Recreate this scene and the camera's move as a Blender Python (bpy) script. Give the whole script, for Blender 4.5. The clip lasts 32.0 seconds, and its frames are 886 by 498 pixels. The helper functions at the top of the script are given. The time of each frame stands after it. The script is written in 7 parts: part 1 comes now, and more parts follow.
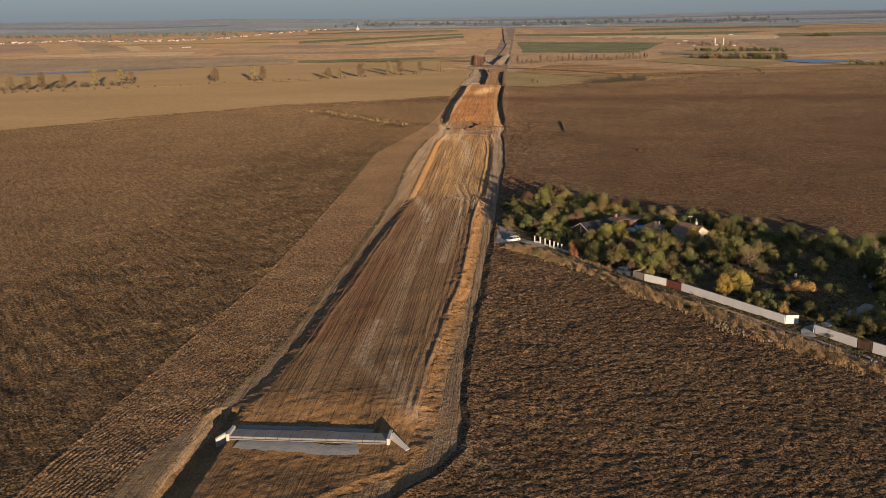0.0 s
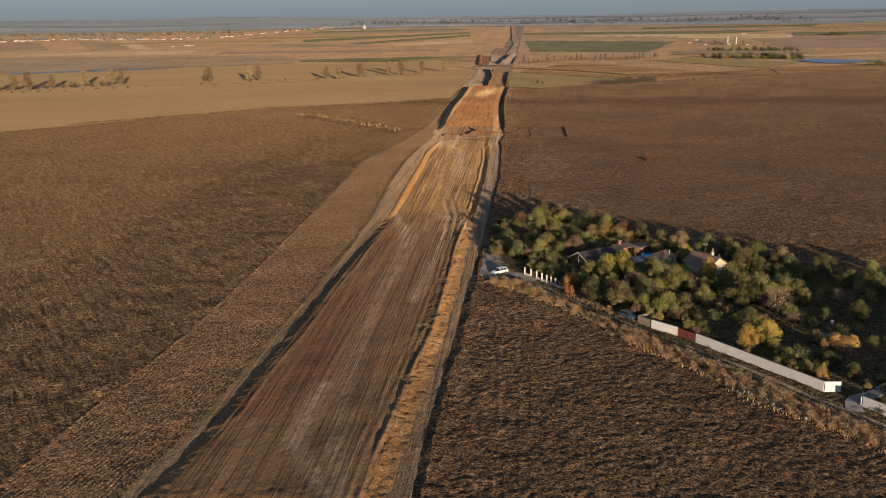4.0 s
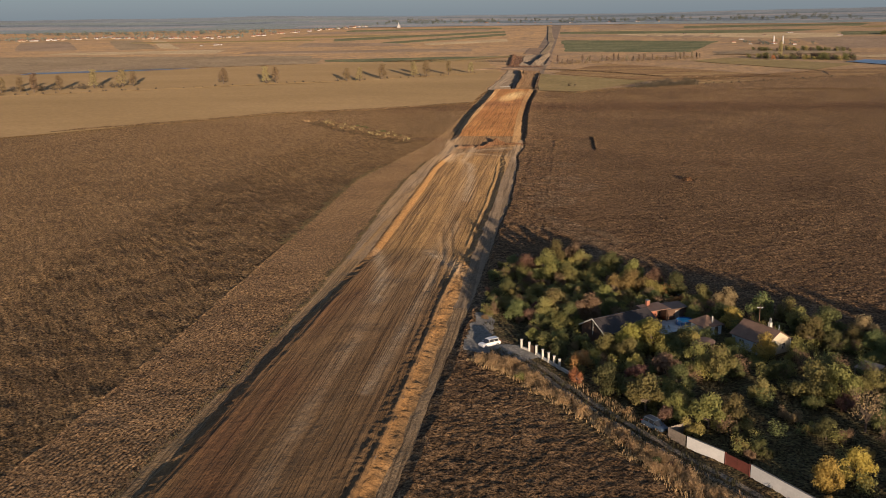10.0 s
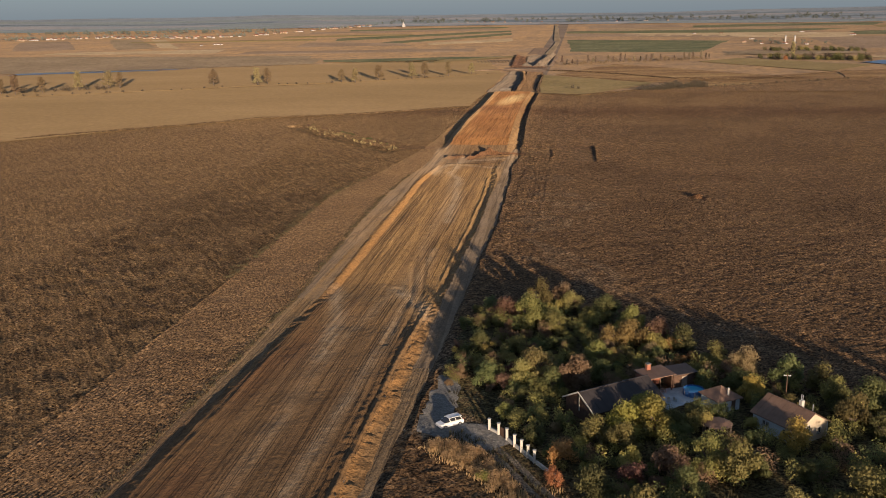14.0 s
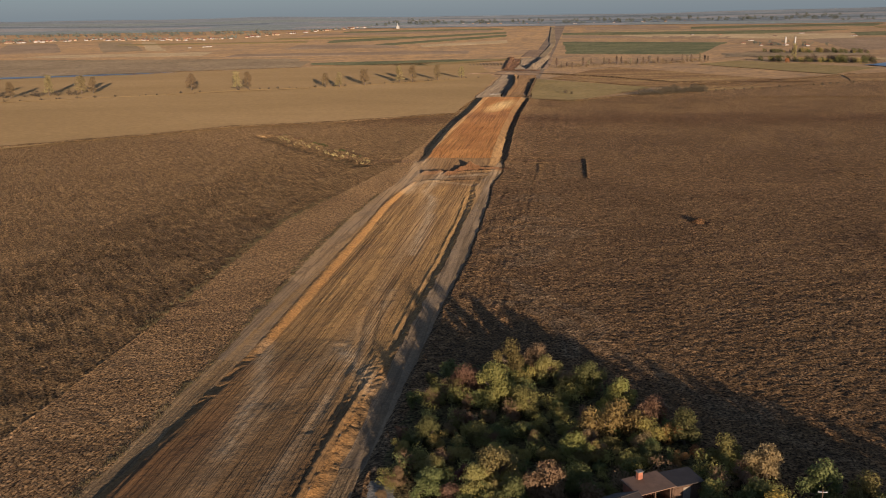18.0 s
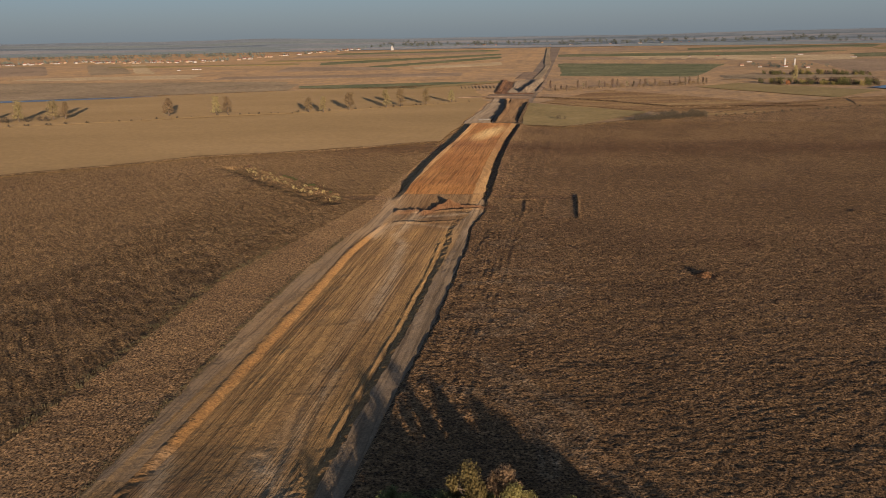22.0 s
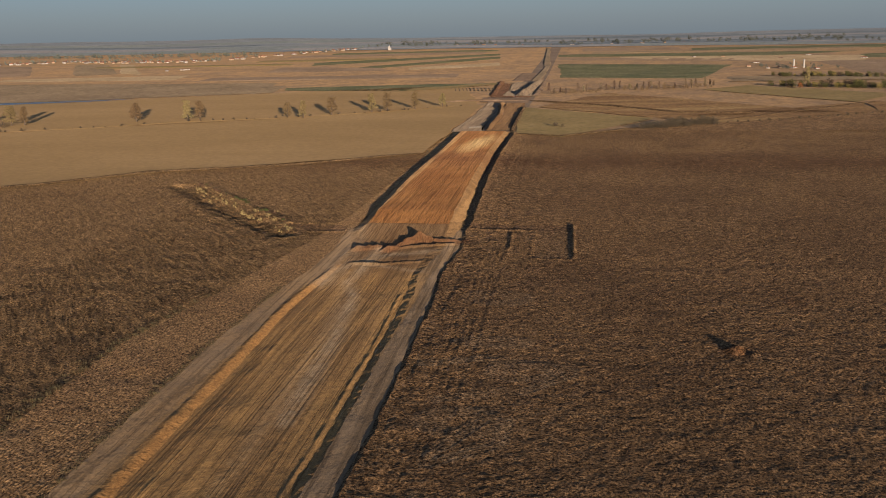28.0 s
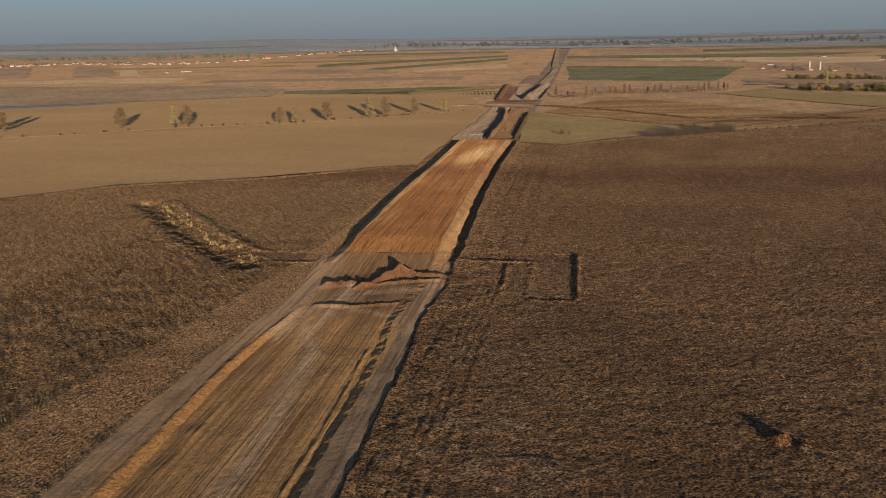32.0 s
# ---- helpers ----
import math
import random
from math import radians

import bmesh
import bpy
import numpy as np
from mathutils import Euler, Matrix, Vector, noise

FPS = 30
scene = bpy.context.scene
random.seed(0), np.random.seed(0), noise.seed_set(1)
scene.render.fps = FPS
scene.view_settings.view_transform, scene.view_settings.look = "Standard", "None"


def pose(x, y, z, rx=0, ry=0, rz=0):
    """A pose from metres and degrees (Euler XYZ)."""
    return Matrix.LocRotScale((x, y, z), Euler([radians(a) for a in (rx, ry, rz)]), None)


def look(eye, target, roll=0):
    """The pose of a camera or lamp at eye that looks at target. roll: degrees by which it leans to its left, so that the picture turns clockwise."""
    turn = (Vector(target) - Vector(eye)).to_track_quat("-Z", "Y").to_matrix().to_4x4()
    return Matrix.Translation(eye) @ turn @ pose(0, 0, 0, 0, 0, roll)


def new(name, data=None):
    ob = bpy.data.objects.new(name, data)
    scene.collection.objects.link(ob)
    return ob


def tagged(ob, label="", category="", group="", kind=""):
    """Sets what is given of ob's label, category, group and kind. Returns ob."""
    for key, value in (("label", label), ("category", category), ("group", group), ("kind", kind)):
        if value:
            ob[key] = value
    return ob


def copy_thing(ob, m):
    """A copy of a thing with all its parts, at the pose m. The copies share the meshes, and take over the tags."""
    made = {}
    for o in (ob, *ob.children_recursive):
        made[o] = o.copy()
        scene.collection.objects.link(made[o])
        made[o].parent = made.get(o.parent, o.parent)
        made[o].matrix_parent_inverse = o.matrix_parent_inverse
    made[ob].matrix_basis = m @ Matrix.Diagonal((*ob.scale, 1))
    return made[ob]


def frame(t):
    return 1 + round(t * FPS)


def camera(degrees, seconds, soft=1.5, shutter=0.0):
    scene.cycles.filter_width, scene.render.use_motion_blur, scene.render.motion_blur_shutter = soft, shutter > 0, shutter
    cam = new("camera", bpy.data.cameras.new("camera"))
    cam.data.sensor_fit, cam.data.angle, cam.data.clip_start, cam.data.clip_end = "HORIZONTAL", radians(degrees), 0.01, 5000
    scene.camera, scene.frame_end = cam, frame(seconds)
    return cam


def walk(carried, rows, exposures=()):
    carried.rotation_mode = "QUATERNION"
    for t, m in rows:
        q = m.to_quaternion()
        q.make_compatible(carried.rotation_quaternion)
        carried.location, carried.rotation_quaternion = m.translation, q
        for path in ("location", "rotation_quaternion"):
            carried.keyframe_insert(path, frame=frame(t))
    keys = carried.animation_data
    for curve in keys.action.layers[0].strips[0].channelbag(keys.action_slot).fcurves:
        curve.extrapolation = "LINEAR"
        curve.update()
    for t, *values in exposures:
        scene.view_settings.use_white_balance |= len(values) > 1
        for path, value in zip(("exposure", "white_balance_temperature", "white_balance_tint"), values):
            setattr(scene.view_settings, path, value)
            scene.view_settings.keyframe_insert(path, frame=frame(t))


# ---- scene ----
cam = camera(51.5, 32.0, soft=0.8)
METRES, EYE, TILT, LEAN, TURN = 315.3, 65.2, 0.0, 0.0, 4.9
ROWS = [
    (0.0, 0.0, 0.0, 0.0, -0.22, -14.19, 0.88),
    (0.5, 0.0034, 0.0148, -0.0003, -0.11, -14.19, 0.86),
    (1.0, 0.0067, 0.0298, -0.0006, 0.02, -14.2, 0.84),
    (1.5, 0.0101, 0.0449, -0.001, 0.19, -14.21, 0.82),
    (2.0, 0.0136, 0.0598, -0.0011, 0.33, -14.22, 0.82),
    (2.5, 0.0171, 0.0747, -0.0012, 0.36, -14.24, 0.8),
    (3.0, 0.0206, 0.0895, -0.0013, 0.41, -14.25, 0.81),
    (3.5, 0.0242, 0.1044, -0.0014, 0.41, -14.27, 0.83),
    (5.5, 0.0385, 0.1649, -0.0029, 0.52, -14.27, 0.87),
    (6.0, 0.0418, 0.1798, -0.0033, 0.79, -14.28, 0.86),
    (6.5, 0.0452, 0.1945, -0.0035, 1.21, -14.28, 0.88),
    (7.0, 0.0485, 0.2093, -0.0037, 1.63, -14.28, 0.88),
    (7.5, 0.0518, 0.224, -0.0039, 1.99, -14.28, 0.87),
    (8.0, 0.055, 0.2386, -0.0041, 2.2, -14.28, 0.88),
    (8.5, 0.058, 0.2533, -0.0043, 2.4, -14.28, 0.87),
    (9.0, 0.0612, 0.268, -0.0045, 2.57, -14.29, 0.89),
    (9.5, 0.0641, 0.2826, -0.0046, 2.71, -14.29, 0.88),
    (10.0, 0.0669, 0.2975, -0.0048, 2.82, -14.3, 0.88),
    (10.5, 0.0698, 0.3124, -0.005, 2.9, -14.3, 0.88),
    (11.0, 0.0727, 0.3274, -0.0053, 2.98, -14.31, 0.88),
    (11.5, 0.0756, 0.3422, -0.0054, 3.04, -14.33, 0.89),
    (12.0, 0.0786, 0.3572, -0.0055, 3.05, -14.34, 0.89),
    (12.5, 0.0817, 0.3721, -0.0056, 3.08, -14.34, 0.9),
    (13.0, 0.0845, 0.3862, -0.0058, 3.17, -14.34, 0.89),
    (13.5, 0.0875, 0.4013, -0.0058, 3.3, -14.35, 0.89),
    (14.0, 0.0906, 0.4164, -0.0058, 3.33, -14.34, 0.89),
    (14.5, 0.0936, 0.4313, -0.0057, 3.31, -14.34, 0.87),
    (16.5, 0.1049, 0.4934, -0.0067, 3.27, -14.31, 0.84),
    (17.0, 0.1075, 0.5086, -0.0065, 3.24, -14.3, 0.88),
    (17.5, 0.1101, 0.5238, -0.0064, 3.22, -14.28, 0.92),
    (18.0, 0.1128, 0.539, -0.0061, 3.2, -14.26, 0.96),
    (18.5, 0.1155, 0.5546, -0.006, 3.19, -14.24, 1.0),
    (19.0, 0.118, 0.5703, -0.0059, 3.17, -14.21, 1.02),
    (19.5, 0.1207, 0.586, -0.0053, 3.14, -13.79, 1.03),
    (20.0, 0.1231, 0.6014, -0.0049, 3.12, -13.19, 1.04),
    (20.5, 0.1255, 0.6171, -0.0049, 3.1, -13.02, 1.04),
    (21.0, 0.1278, 0.633, -0.0049, 3.09, -13.01, 1.04),
    (21.5, 0.1301, 0.6489, -0.0048, 3.07, -13.0, 1.05),
    (22.0, 0.1324, 0.6647, -0.0047, 3.05, -13.0, 1.07),
    (22.5, 0.1347, 0.6806, -0.0047, 3.02, -13.01, 1.07),
    (23.0, 0.1369, 0.6966, -0.0048, 3.0, -13.01, 1.06),
    (23.5, 0.1391, 0.7123, -0.0047, 3.01, -13.01, 1.06),
    (24.0, 0.1412, 0.7282, -0.0047, 3.04, -13.02, 1.06),
    (24.5, 0.1434, 0.744, -0.0047, 3.13, -13.03, 1.06),
    (25.0, 0.1453, 0.7598, -0.0047, 3.19, -13.03, 1.05),
    (25.5, 0.1472, 0.7756, -0.0046, 3.18, -13.03, 1.04),
    (27.5, 0.154, 0.8402, -0.0045, 3.17, -13.02, 1.03),
    (28.0, 0.1556, 0.8563, -0.0043, 3.16, -13.03, 1.03),
    (28.5, 0.1573, 0.8722, -0.0042, 3.2, -13.03, 1.03),
    (29.0, 0.159, 0.8881, -0.004, 3.25, -13.03, 1.04),
    (29.5, 0.1608, 0.9041, -0.0038, 3.31, -13.02, 1.03),
    (30.0, 0.1628, 0.9201, -0.0035, 3.37, -13.01, 1.03),
    (30.5, 0.1646, 0.9361, -0.0033, 3.45, -13.0, 1.03),
    (31.0, 0.1665, 0.9522, -0.0031, 3.54, -12.99, 1.03),
    (31.5, 0.1685, 0.9682, -0.0028, 3.66, -12.98, 1.03),
    (32.0, 0.1705, 0.9843, -0.0025, 3.73, -12.97, 1.03),
]
EXPOSURES = [(0.0, 1.5), (14.0, 1.5), (20.0, 1.38), (28.0, 1.31), (32.0, 1.29)]
walk(cam, [(t, pose(0, 0, EYE, TILT, LEAN, TURN) @ pose(METRES * x, METRES * y, METRES * z, 90 + pitch, roll, yaw)) for t, x, y, z, yaw, pitch, roll in ROWS], EXPOSURES)

# ---- light: a low late-afternoon sun behind the camera, clear hazy sky ----
SUN_EL, SUN_AZ = 6.2, 158.7
scene.view_settings.exposure = 1.5
world = bpy.data.worlds.new("world")
scene.world = world
world.use_nodes = True
sky = world.node_tree.nodes.new("ShaderNodeTexSky")
sky.sky_type, sky.sun_disc = "NISHITA", False
sky.sun_elevation, sky.sun_rotation = radians(SUN_EL), radians(SUN_AZ)
sky.air_density, sky.dust_density, sky.ozone_density = 1.0, 1.06, 3.6
back = world.node_tree.nodes["Background"]
back.inputs[1].default_value = 0.068
haze = world.node_tree.nodes.new("ShaderNodeMix")
haze.data_type, haze.blend_type = "RGBA", "MULTIPLY"
haze.inputs[0].default_value, haze.inputs[7].default_value = 1.0, (0.87, 0.87, 1.2, 1)
world.node_tree.links.new(sky.outputs[0], haze.inputs[6])
veil = world.node_tree.nodes.new("ShaderNodeMix")
veil.data_type = "RGBA"
veil.inputs[0].default_value, veil.inputs[7].default_value = 0.57, (1.4, 1.76, 2.12, 1)
world.node_tree.links.new(haze.outputs[2], veil.inputs[6])
world.node_tree.links.new(veil.outputs[2], back.inputs[0])
sun = new("sun", bpy.data.lights.new("sun", "SUN"))
sun.data.energy, sun.data.angle, sun.data.color = 3.7, radians(0.6), (1.0, 0.765, 0.56)
to_sun = Vector((math.sin(radians(SUN_AZ)) * math.cos(radians(SUN_EL)), math.cos(radians(SUN_AZ)) * math.cos(radians(SUN_EL)), math.sin(radians(SUN_EL))))
sun.matrix_world = look(to_sun * 300, (0, 0, 0))


# ---- materials ----
def link(nt, a, b):
    nt.links.new(a, b)


class Mat:
    """A small builder for node materials; coordinates are world metres unless local is set."""

    def __init__(self, name, rough=0.9, metal=0.0, spec=0.2, local=False):
        self.m = bpy.data.materials.new(name)
        self.m.use_nodes = True
        self.nt = self.m.node_tree
        self.b = self.nt.nodes["Principled BSDF"]
        self.b.inputs["Roughness"].default_value = rough
        self.b.inputs["Metallic"].default_value = metal
        self.b.inputs["Specular IOR Level"].default_value = spec
        if local:
            self.pos = self.node("ShaderNodeTexCoord").outputs["Object"]
        else:
            self.pos = self.node("ShaderNodeNewGeometry").outputs["Position"]

    def node(self, kind):
        return self.nt.nodes.new(kind)

    def put(self, sock, v):
        if isinstance(v, bpy.types.NodeSocket):
            self.nt.links.new(v, sock)
        else:
            sock.default_value = v

    def coord(self, scale=(1, 1, 1), turn=0.0):
        n = self.node("ShaderNodeMapping")
        n.vector_type = "TEXTURE"
        self.put(n.inputs[0], self.pos)
        n.inputs["Rotation"].default_value = (0, 0, radians(turn))
        n.inputs["Scale"].default_value = scale
        return n.outputs[0]

    def noise(self, size, detail=4.0, rough=0.55, stretch=(1, 1, 1), turn=0.0, warp=0.0):
        """Noise with features of about size metres."""
        n = self.node("ShaderNodeTexNoise")
        self.put(n.inputs["Vector"], self.coord(tuple(size * s for s in stretch), turn))
        n.inputs["Scale"].default_value = 1.0
        n.inputs["Detail"].default_value = detail
        n.inputs["Roughness"].default_value = rough
        n.inputs["Distortion"].default_value = warp
        return n.outputs[0]

    def cells(self, size, stretch=(1, 1, 1), turn=0.0, out="Distance", metric="EUCLIDEAN", rand=1.0):
        n = self.node("ShaderNodeTexVoronoi")
        n.distance = metric
        self.put(n.inputs["Vector"], self.coord(tuple(size * s for s in stretch), turn))
        n.inputs["Scale"].default_value = 1.0
        n.inputs["Randomness"].default_value = rand
        return n.outputs[out]

    def ramp(self, fac, stops, smooth=False):
        n = self.node("ShaderNodeValToRGB")
        if smooth:
            n.color_ramp.interpolation = "EASE"
        e = n.color_ramp.elements
        while len(e) < len(stops):
            e.new(0.5)
        for k, (p, c) in zip(e, stops):
            k.position = p
            k.color = (c, c, c, 1) if isinstance(c, (int, float)) else (*c, 1)
        self.put(n.inputs[0], fac)
        return n.outputs[0]

    def mix(self, fac, a, b, mode="MIX"):
        n = self.node("ShaderNodeMix")
        n.data_type, n.blend_type = "RGBA", mode
        self.put(n.inputs[0], fac)
        for s, v in ((n.inputs[6], a), (n.inputs[7], b)):
            self.put(s, v if isinstance(v, bpy.types.NodeSocket) else (*v, 1))
        return n.outputs[2]

    def math(self, op, a, b=0.0):
        n = self.node("ShaderNodeMath")
        n.operation = op
        self.put(n.inputs[0], a)
        self.put(n.inputs[1], b)
        return n.outputs[0]

    def bump(self, height, dist, strength=1.0):
        n = self.node("ShaderNodeBump")
        n.inputs["Strength"].default_value = strength
        n.inputs["Distance"].default_value = dist
        self.put(n.inputs["Height"], height)
        old = self.b.inputs["Normal"]
        if old.is_linked:
            self.nt.links.new(old.links[0].from_socket, n.inputs["Normal"])
        self.nt.links.new(n.outputs[0], old)
        return self

    def color(self, c):
        self.put(self.b.inputs["Base Color"], c if isinstance(c, bpy.types.NodeSocket) else (*c, 1))
        return self

    def random(self):
        return self.node("ShaderNodeObjectInfo").outputs["Random"]

    def island(self):
        return self.node("ShaderNodeNewGeometry").outputs["Random Per Island"]


def soil(name, dark, mid, light, clod=0.5, clod_h=0.25, stain=18.0, stretch=(1, 1, 1), turn=0.0, stain_stretch=(1, 1, 1), coarse=0.0, contrast=0.8, patch=None, lines=None, dusty=(0.33, 0.24, 0.15), grassy=(0.14, 0.122, 0.055), matt=1.0, rows=None):
    """Bare earth: broad stains, clods and fine grain; lines is (width, length, height) of wheel lines along y; rows is
    (width, length, turn, height, lump stretch) of tilled rows.
    The sheet's own layers dust, grass and damp mark where wheels, weeds or wet clay have changed the surface; pale and
    part of the others hold light and shade."""
    m = Mat(name, rough=0.95, spec=0.08)
    m.b.inputs["Diffuse Roughness"].default_value = matt
    dark, mid, light, dusty, grassy = (tuple(0.72 * v for v in c) for c in (dark, mid, light, dusty, grassy))
    broad = m.noise(stain, 6, 0.65, stain_stretch, turn)
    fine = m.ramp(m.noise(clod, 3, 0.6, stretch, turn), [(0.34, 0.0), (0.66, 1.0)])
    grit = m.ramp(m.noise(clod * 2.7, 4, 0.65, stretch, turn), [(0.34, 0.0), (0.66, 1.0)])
    col = m.ramp(broad, [(0.34, dark), (0.5, mid), (0.66, light)])
    if patch:
        col = m.mix(m.ramp(m.noise(stain * 3.1, 4, 0.6), [(0.5, 0.0), (0.68, 0.8)]), col, patch)
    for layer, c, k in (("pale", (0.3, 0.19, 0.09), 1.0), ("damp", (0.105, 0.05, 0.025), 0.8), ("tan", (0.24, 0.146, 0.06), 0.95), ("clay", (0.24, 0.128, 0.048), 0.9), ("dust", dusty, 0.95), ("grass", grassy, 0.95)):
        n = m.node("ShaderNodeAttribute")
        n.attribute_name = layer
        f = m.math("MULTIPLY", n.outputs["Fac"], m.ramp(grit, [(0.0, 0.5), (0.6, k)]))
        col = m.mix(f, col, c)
    # relief shade put into the colour: clod hollows dark, crests light, as the bumps
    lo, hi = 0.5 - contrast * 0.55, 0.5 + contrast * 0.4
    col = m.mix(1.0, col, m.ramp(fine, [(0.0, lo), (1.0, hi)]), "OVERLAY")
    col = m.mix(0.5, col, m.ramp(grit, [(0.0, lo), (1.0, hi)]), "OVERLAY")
    if lines:
        bare = m.node("ShaderNodeAttribute")
        bare.attribute_name = "clay"
        keep = m.math("SUBTRACT", 1.0, bare.outputs["Fac"])
        raw = m.noise(1.0, 1, 0.5, (lines[0] * 2.6, lines[1] * 2.2, 1), 0.4)
        w = m.ramp(raw, [(0.3, 0.9), (0.385, 0.5), (0.4, 0.0), (0.415, 0.6), (0.475, 0.75), (0.49, 0.1), (0.505, 0.6), (0.58, 0.8), (0.6, 0.2), (0.615, 0.7), (0.7, 1.0)])
        w2 = m.ramp(m.noise(1.0, 2, 0.55, (lines[0] * 6, lines[1] * 1.8, 1), 1.0), [(0.36, 0.0), (0.64, 1.0)])
        col = m.mix(m.math("MULTIPLY", keep, 0.65), col, m.ramp(w, [(0.0, 0.2), (0.5, 0.5), (1.0, 0.58)]), "OVERLAY")
        col = m.mix(m.math("MULTIPLY", keep, 0.4), col, m.ramp(w2, [(0.0, 0.4), (1.0, 0.58)]), "OVERLAY")
        w3 = m.ramp(m.noise(1.0, 0, 0.5, (lines[0] * 0.95, lines[1] * 0.7, 1), 0.6), [(0.36, 0.0), (0.46, 1.0)])
        col = m.mix(m.math("MULTIPLY", keep, 0.6), col, m.ramp(w3, [(0.0, 0.3), (1.0, 0.54)]), "OVERLAY")
        m.bump(m.math("MULTIPLY", w3, keep), lines[2] * 1.5)
        m.bump(m.math("MULTIPLY", w2, keep), lines[2] * 1.5)
        m.bump(m.math("MULTIPLY", w, keep), lines[2])
    if rows:
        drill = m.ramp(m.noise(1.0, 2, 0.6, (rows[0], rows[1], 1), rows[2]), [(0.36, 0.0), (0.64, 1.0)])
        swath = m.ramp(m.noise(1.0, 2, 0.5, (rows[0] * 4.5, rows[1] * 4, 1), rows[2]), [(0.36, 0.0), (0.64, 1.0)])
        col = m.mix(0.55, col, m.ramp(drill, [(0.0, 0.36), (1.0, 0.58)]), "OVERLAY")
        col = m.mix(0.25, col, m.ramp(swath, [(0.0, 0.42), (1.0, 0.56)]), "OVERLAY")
        # lumps carry their shade in the colour as well as in the bump
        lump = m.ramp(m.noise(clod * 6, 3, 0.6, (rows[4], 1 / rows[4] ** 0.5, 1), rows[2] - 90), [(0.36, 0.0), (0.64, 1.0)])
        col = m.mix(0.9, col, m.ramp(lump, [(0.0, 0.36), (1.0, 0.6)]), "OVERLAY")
        m.bump(lump, rows[3] * 3)
        m.bump(drill, rows[3])
    m.color(col)
    if coarse:
        m.bump(m.noise(4.0, 4, 0.6), coarse)
    m.bump(grit, clod_h * 1.2)
    m.bump(fine, clod_h)
    return m.m


def plain(name, c, rough=0.6, metal=0.0, spec=0.4, var=0.25, size=1.2, bump=0.0, local=True):
    """A painted or weathered surface with faint stains and grain."""
    m = Mat(name, rough, metal, spec, local)
    n = m.noise(size, 5, 0.65)
    g = m.noise(size * 0.08, 3, 0.6)
    d = tuple(v * (1 - var) for v in c)
    col = m.mix(m.ramp(n, [(0.35, 0.0), (0.7, 1.0)]), d, c)
    m.color(m.mix(0.3, col, m.ramp(g, [(0.3, 0.4), (0.7, 0.6)]), "OVERLAY"))
    if bump:
        m.bump(g, bump)
    return m.m


def foliage(name, dark, mid, light):
    m = Mat(name, rough=0.75, spec=0.15)
    isl, rnd = m.island(), m.random()
    low, high = (tuple(1.12 * (0.35 * a + 0.65 * b) for a, b in zip(c, mid)) for c in (dark, light))
    leaf = m.ramp(isl, [(0.0, low), (0.5, tuple(1.12 * v for v in mid)), (1.0, high)])
    hue = m.node("ShaderNodeHueSaturation")
    m.put(hue.inputs["Hue"], m.math("ADD", m.math("MULTIPLY", rnd, 0.05), 0.475))
    m.put(hue.inputs["Value"], m.math("ADD", m.math("MULTIPLY", rnd, 0.55), 0.75))
    m.put(hue.inputs["Color"], leaf)
    hue.inputs["Saturation"].default_value = 0.88
    m.color(hue.outputs[0])
    thin = m.node("ShaderNodeBsdfTranslucent")
    m.put(thin.inputs["Color"], hue.outputs[0])
    both = m.node("ShaderNodeMixShader")
    both.inputs[0].default_value = 0.45
    m.put(both.inputs[1], m.b.outputs[0])
    m.put(both.inputs[2], thin.outputs[0])
    m.put(m.nt.nodes["Material Output"].inputs["Surface"], both.outputs[0])
    return m.m


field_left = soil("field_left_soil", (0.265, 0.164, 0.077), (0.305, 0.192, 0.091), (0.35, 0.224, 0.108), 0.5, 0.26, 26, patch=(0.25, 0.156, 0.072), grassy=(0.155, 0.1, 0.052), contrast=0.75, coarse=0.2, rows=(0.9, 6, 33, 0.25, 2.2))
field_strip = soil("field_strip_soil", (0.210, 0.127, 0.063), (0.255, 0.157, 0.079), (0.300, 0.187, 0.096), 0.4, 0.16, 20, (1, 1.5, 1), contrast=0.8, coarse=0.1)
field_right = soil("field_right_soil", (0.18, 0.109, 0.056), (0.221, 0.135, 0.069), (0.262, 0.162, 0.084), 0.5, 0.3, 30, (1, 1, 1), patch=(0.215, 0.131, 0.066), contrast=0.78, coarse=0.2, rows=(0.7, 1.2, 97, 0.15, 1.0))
# field_right with the far end's grazing brightness put into the colour
field_right_far = soil("field_right_far_lit", (0.259, 0.162, 0.081), (0.308, 0.194, 0.097), (0.351, 0.222, 0.112), 0.6, 0.3, 40, (1, 1.5, 1), contrast=0.8, coarse=0.3, rows=(2, 14, 97, 0.2, 1.6))
road_soil = soil("roadbed_soil", (0.122, 0.072, 0.036), (0.162, 0.1, 0.05), (0.206, 0.132, 0.069), 0.35, 0.03, 9, (1, 1.5, 1), 0, (0.8, 10, 1), 0, 0.16, None, (0.4, 60, 0.03), (0.4, 0.31, 0.205))
track_soil = soil("track_soil", (0.138, 0.104, 0.071), (0.172, 0.132, 0.091), (0.206, 0.160, 0.113), 0.35, 0.03, 6, (1, 1.5, 1), 0, (1, 4, 1), 0, 0.16, None, (1.1, 80, 0.012))
bank_soil = soil("bank_soil", (0.15, 0.09, 0.042), (0.2, 0.121, 0.057), (0.25, 0.155, 0.074), 0.45, 0.06, 8, coarse=0.06, contrast=0.3)
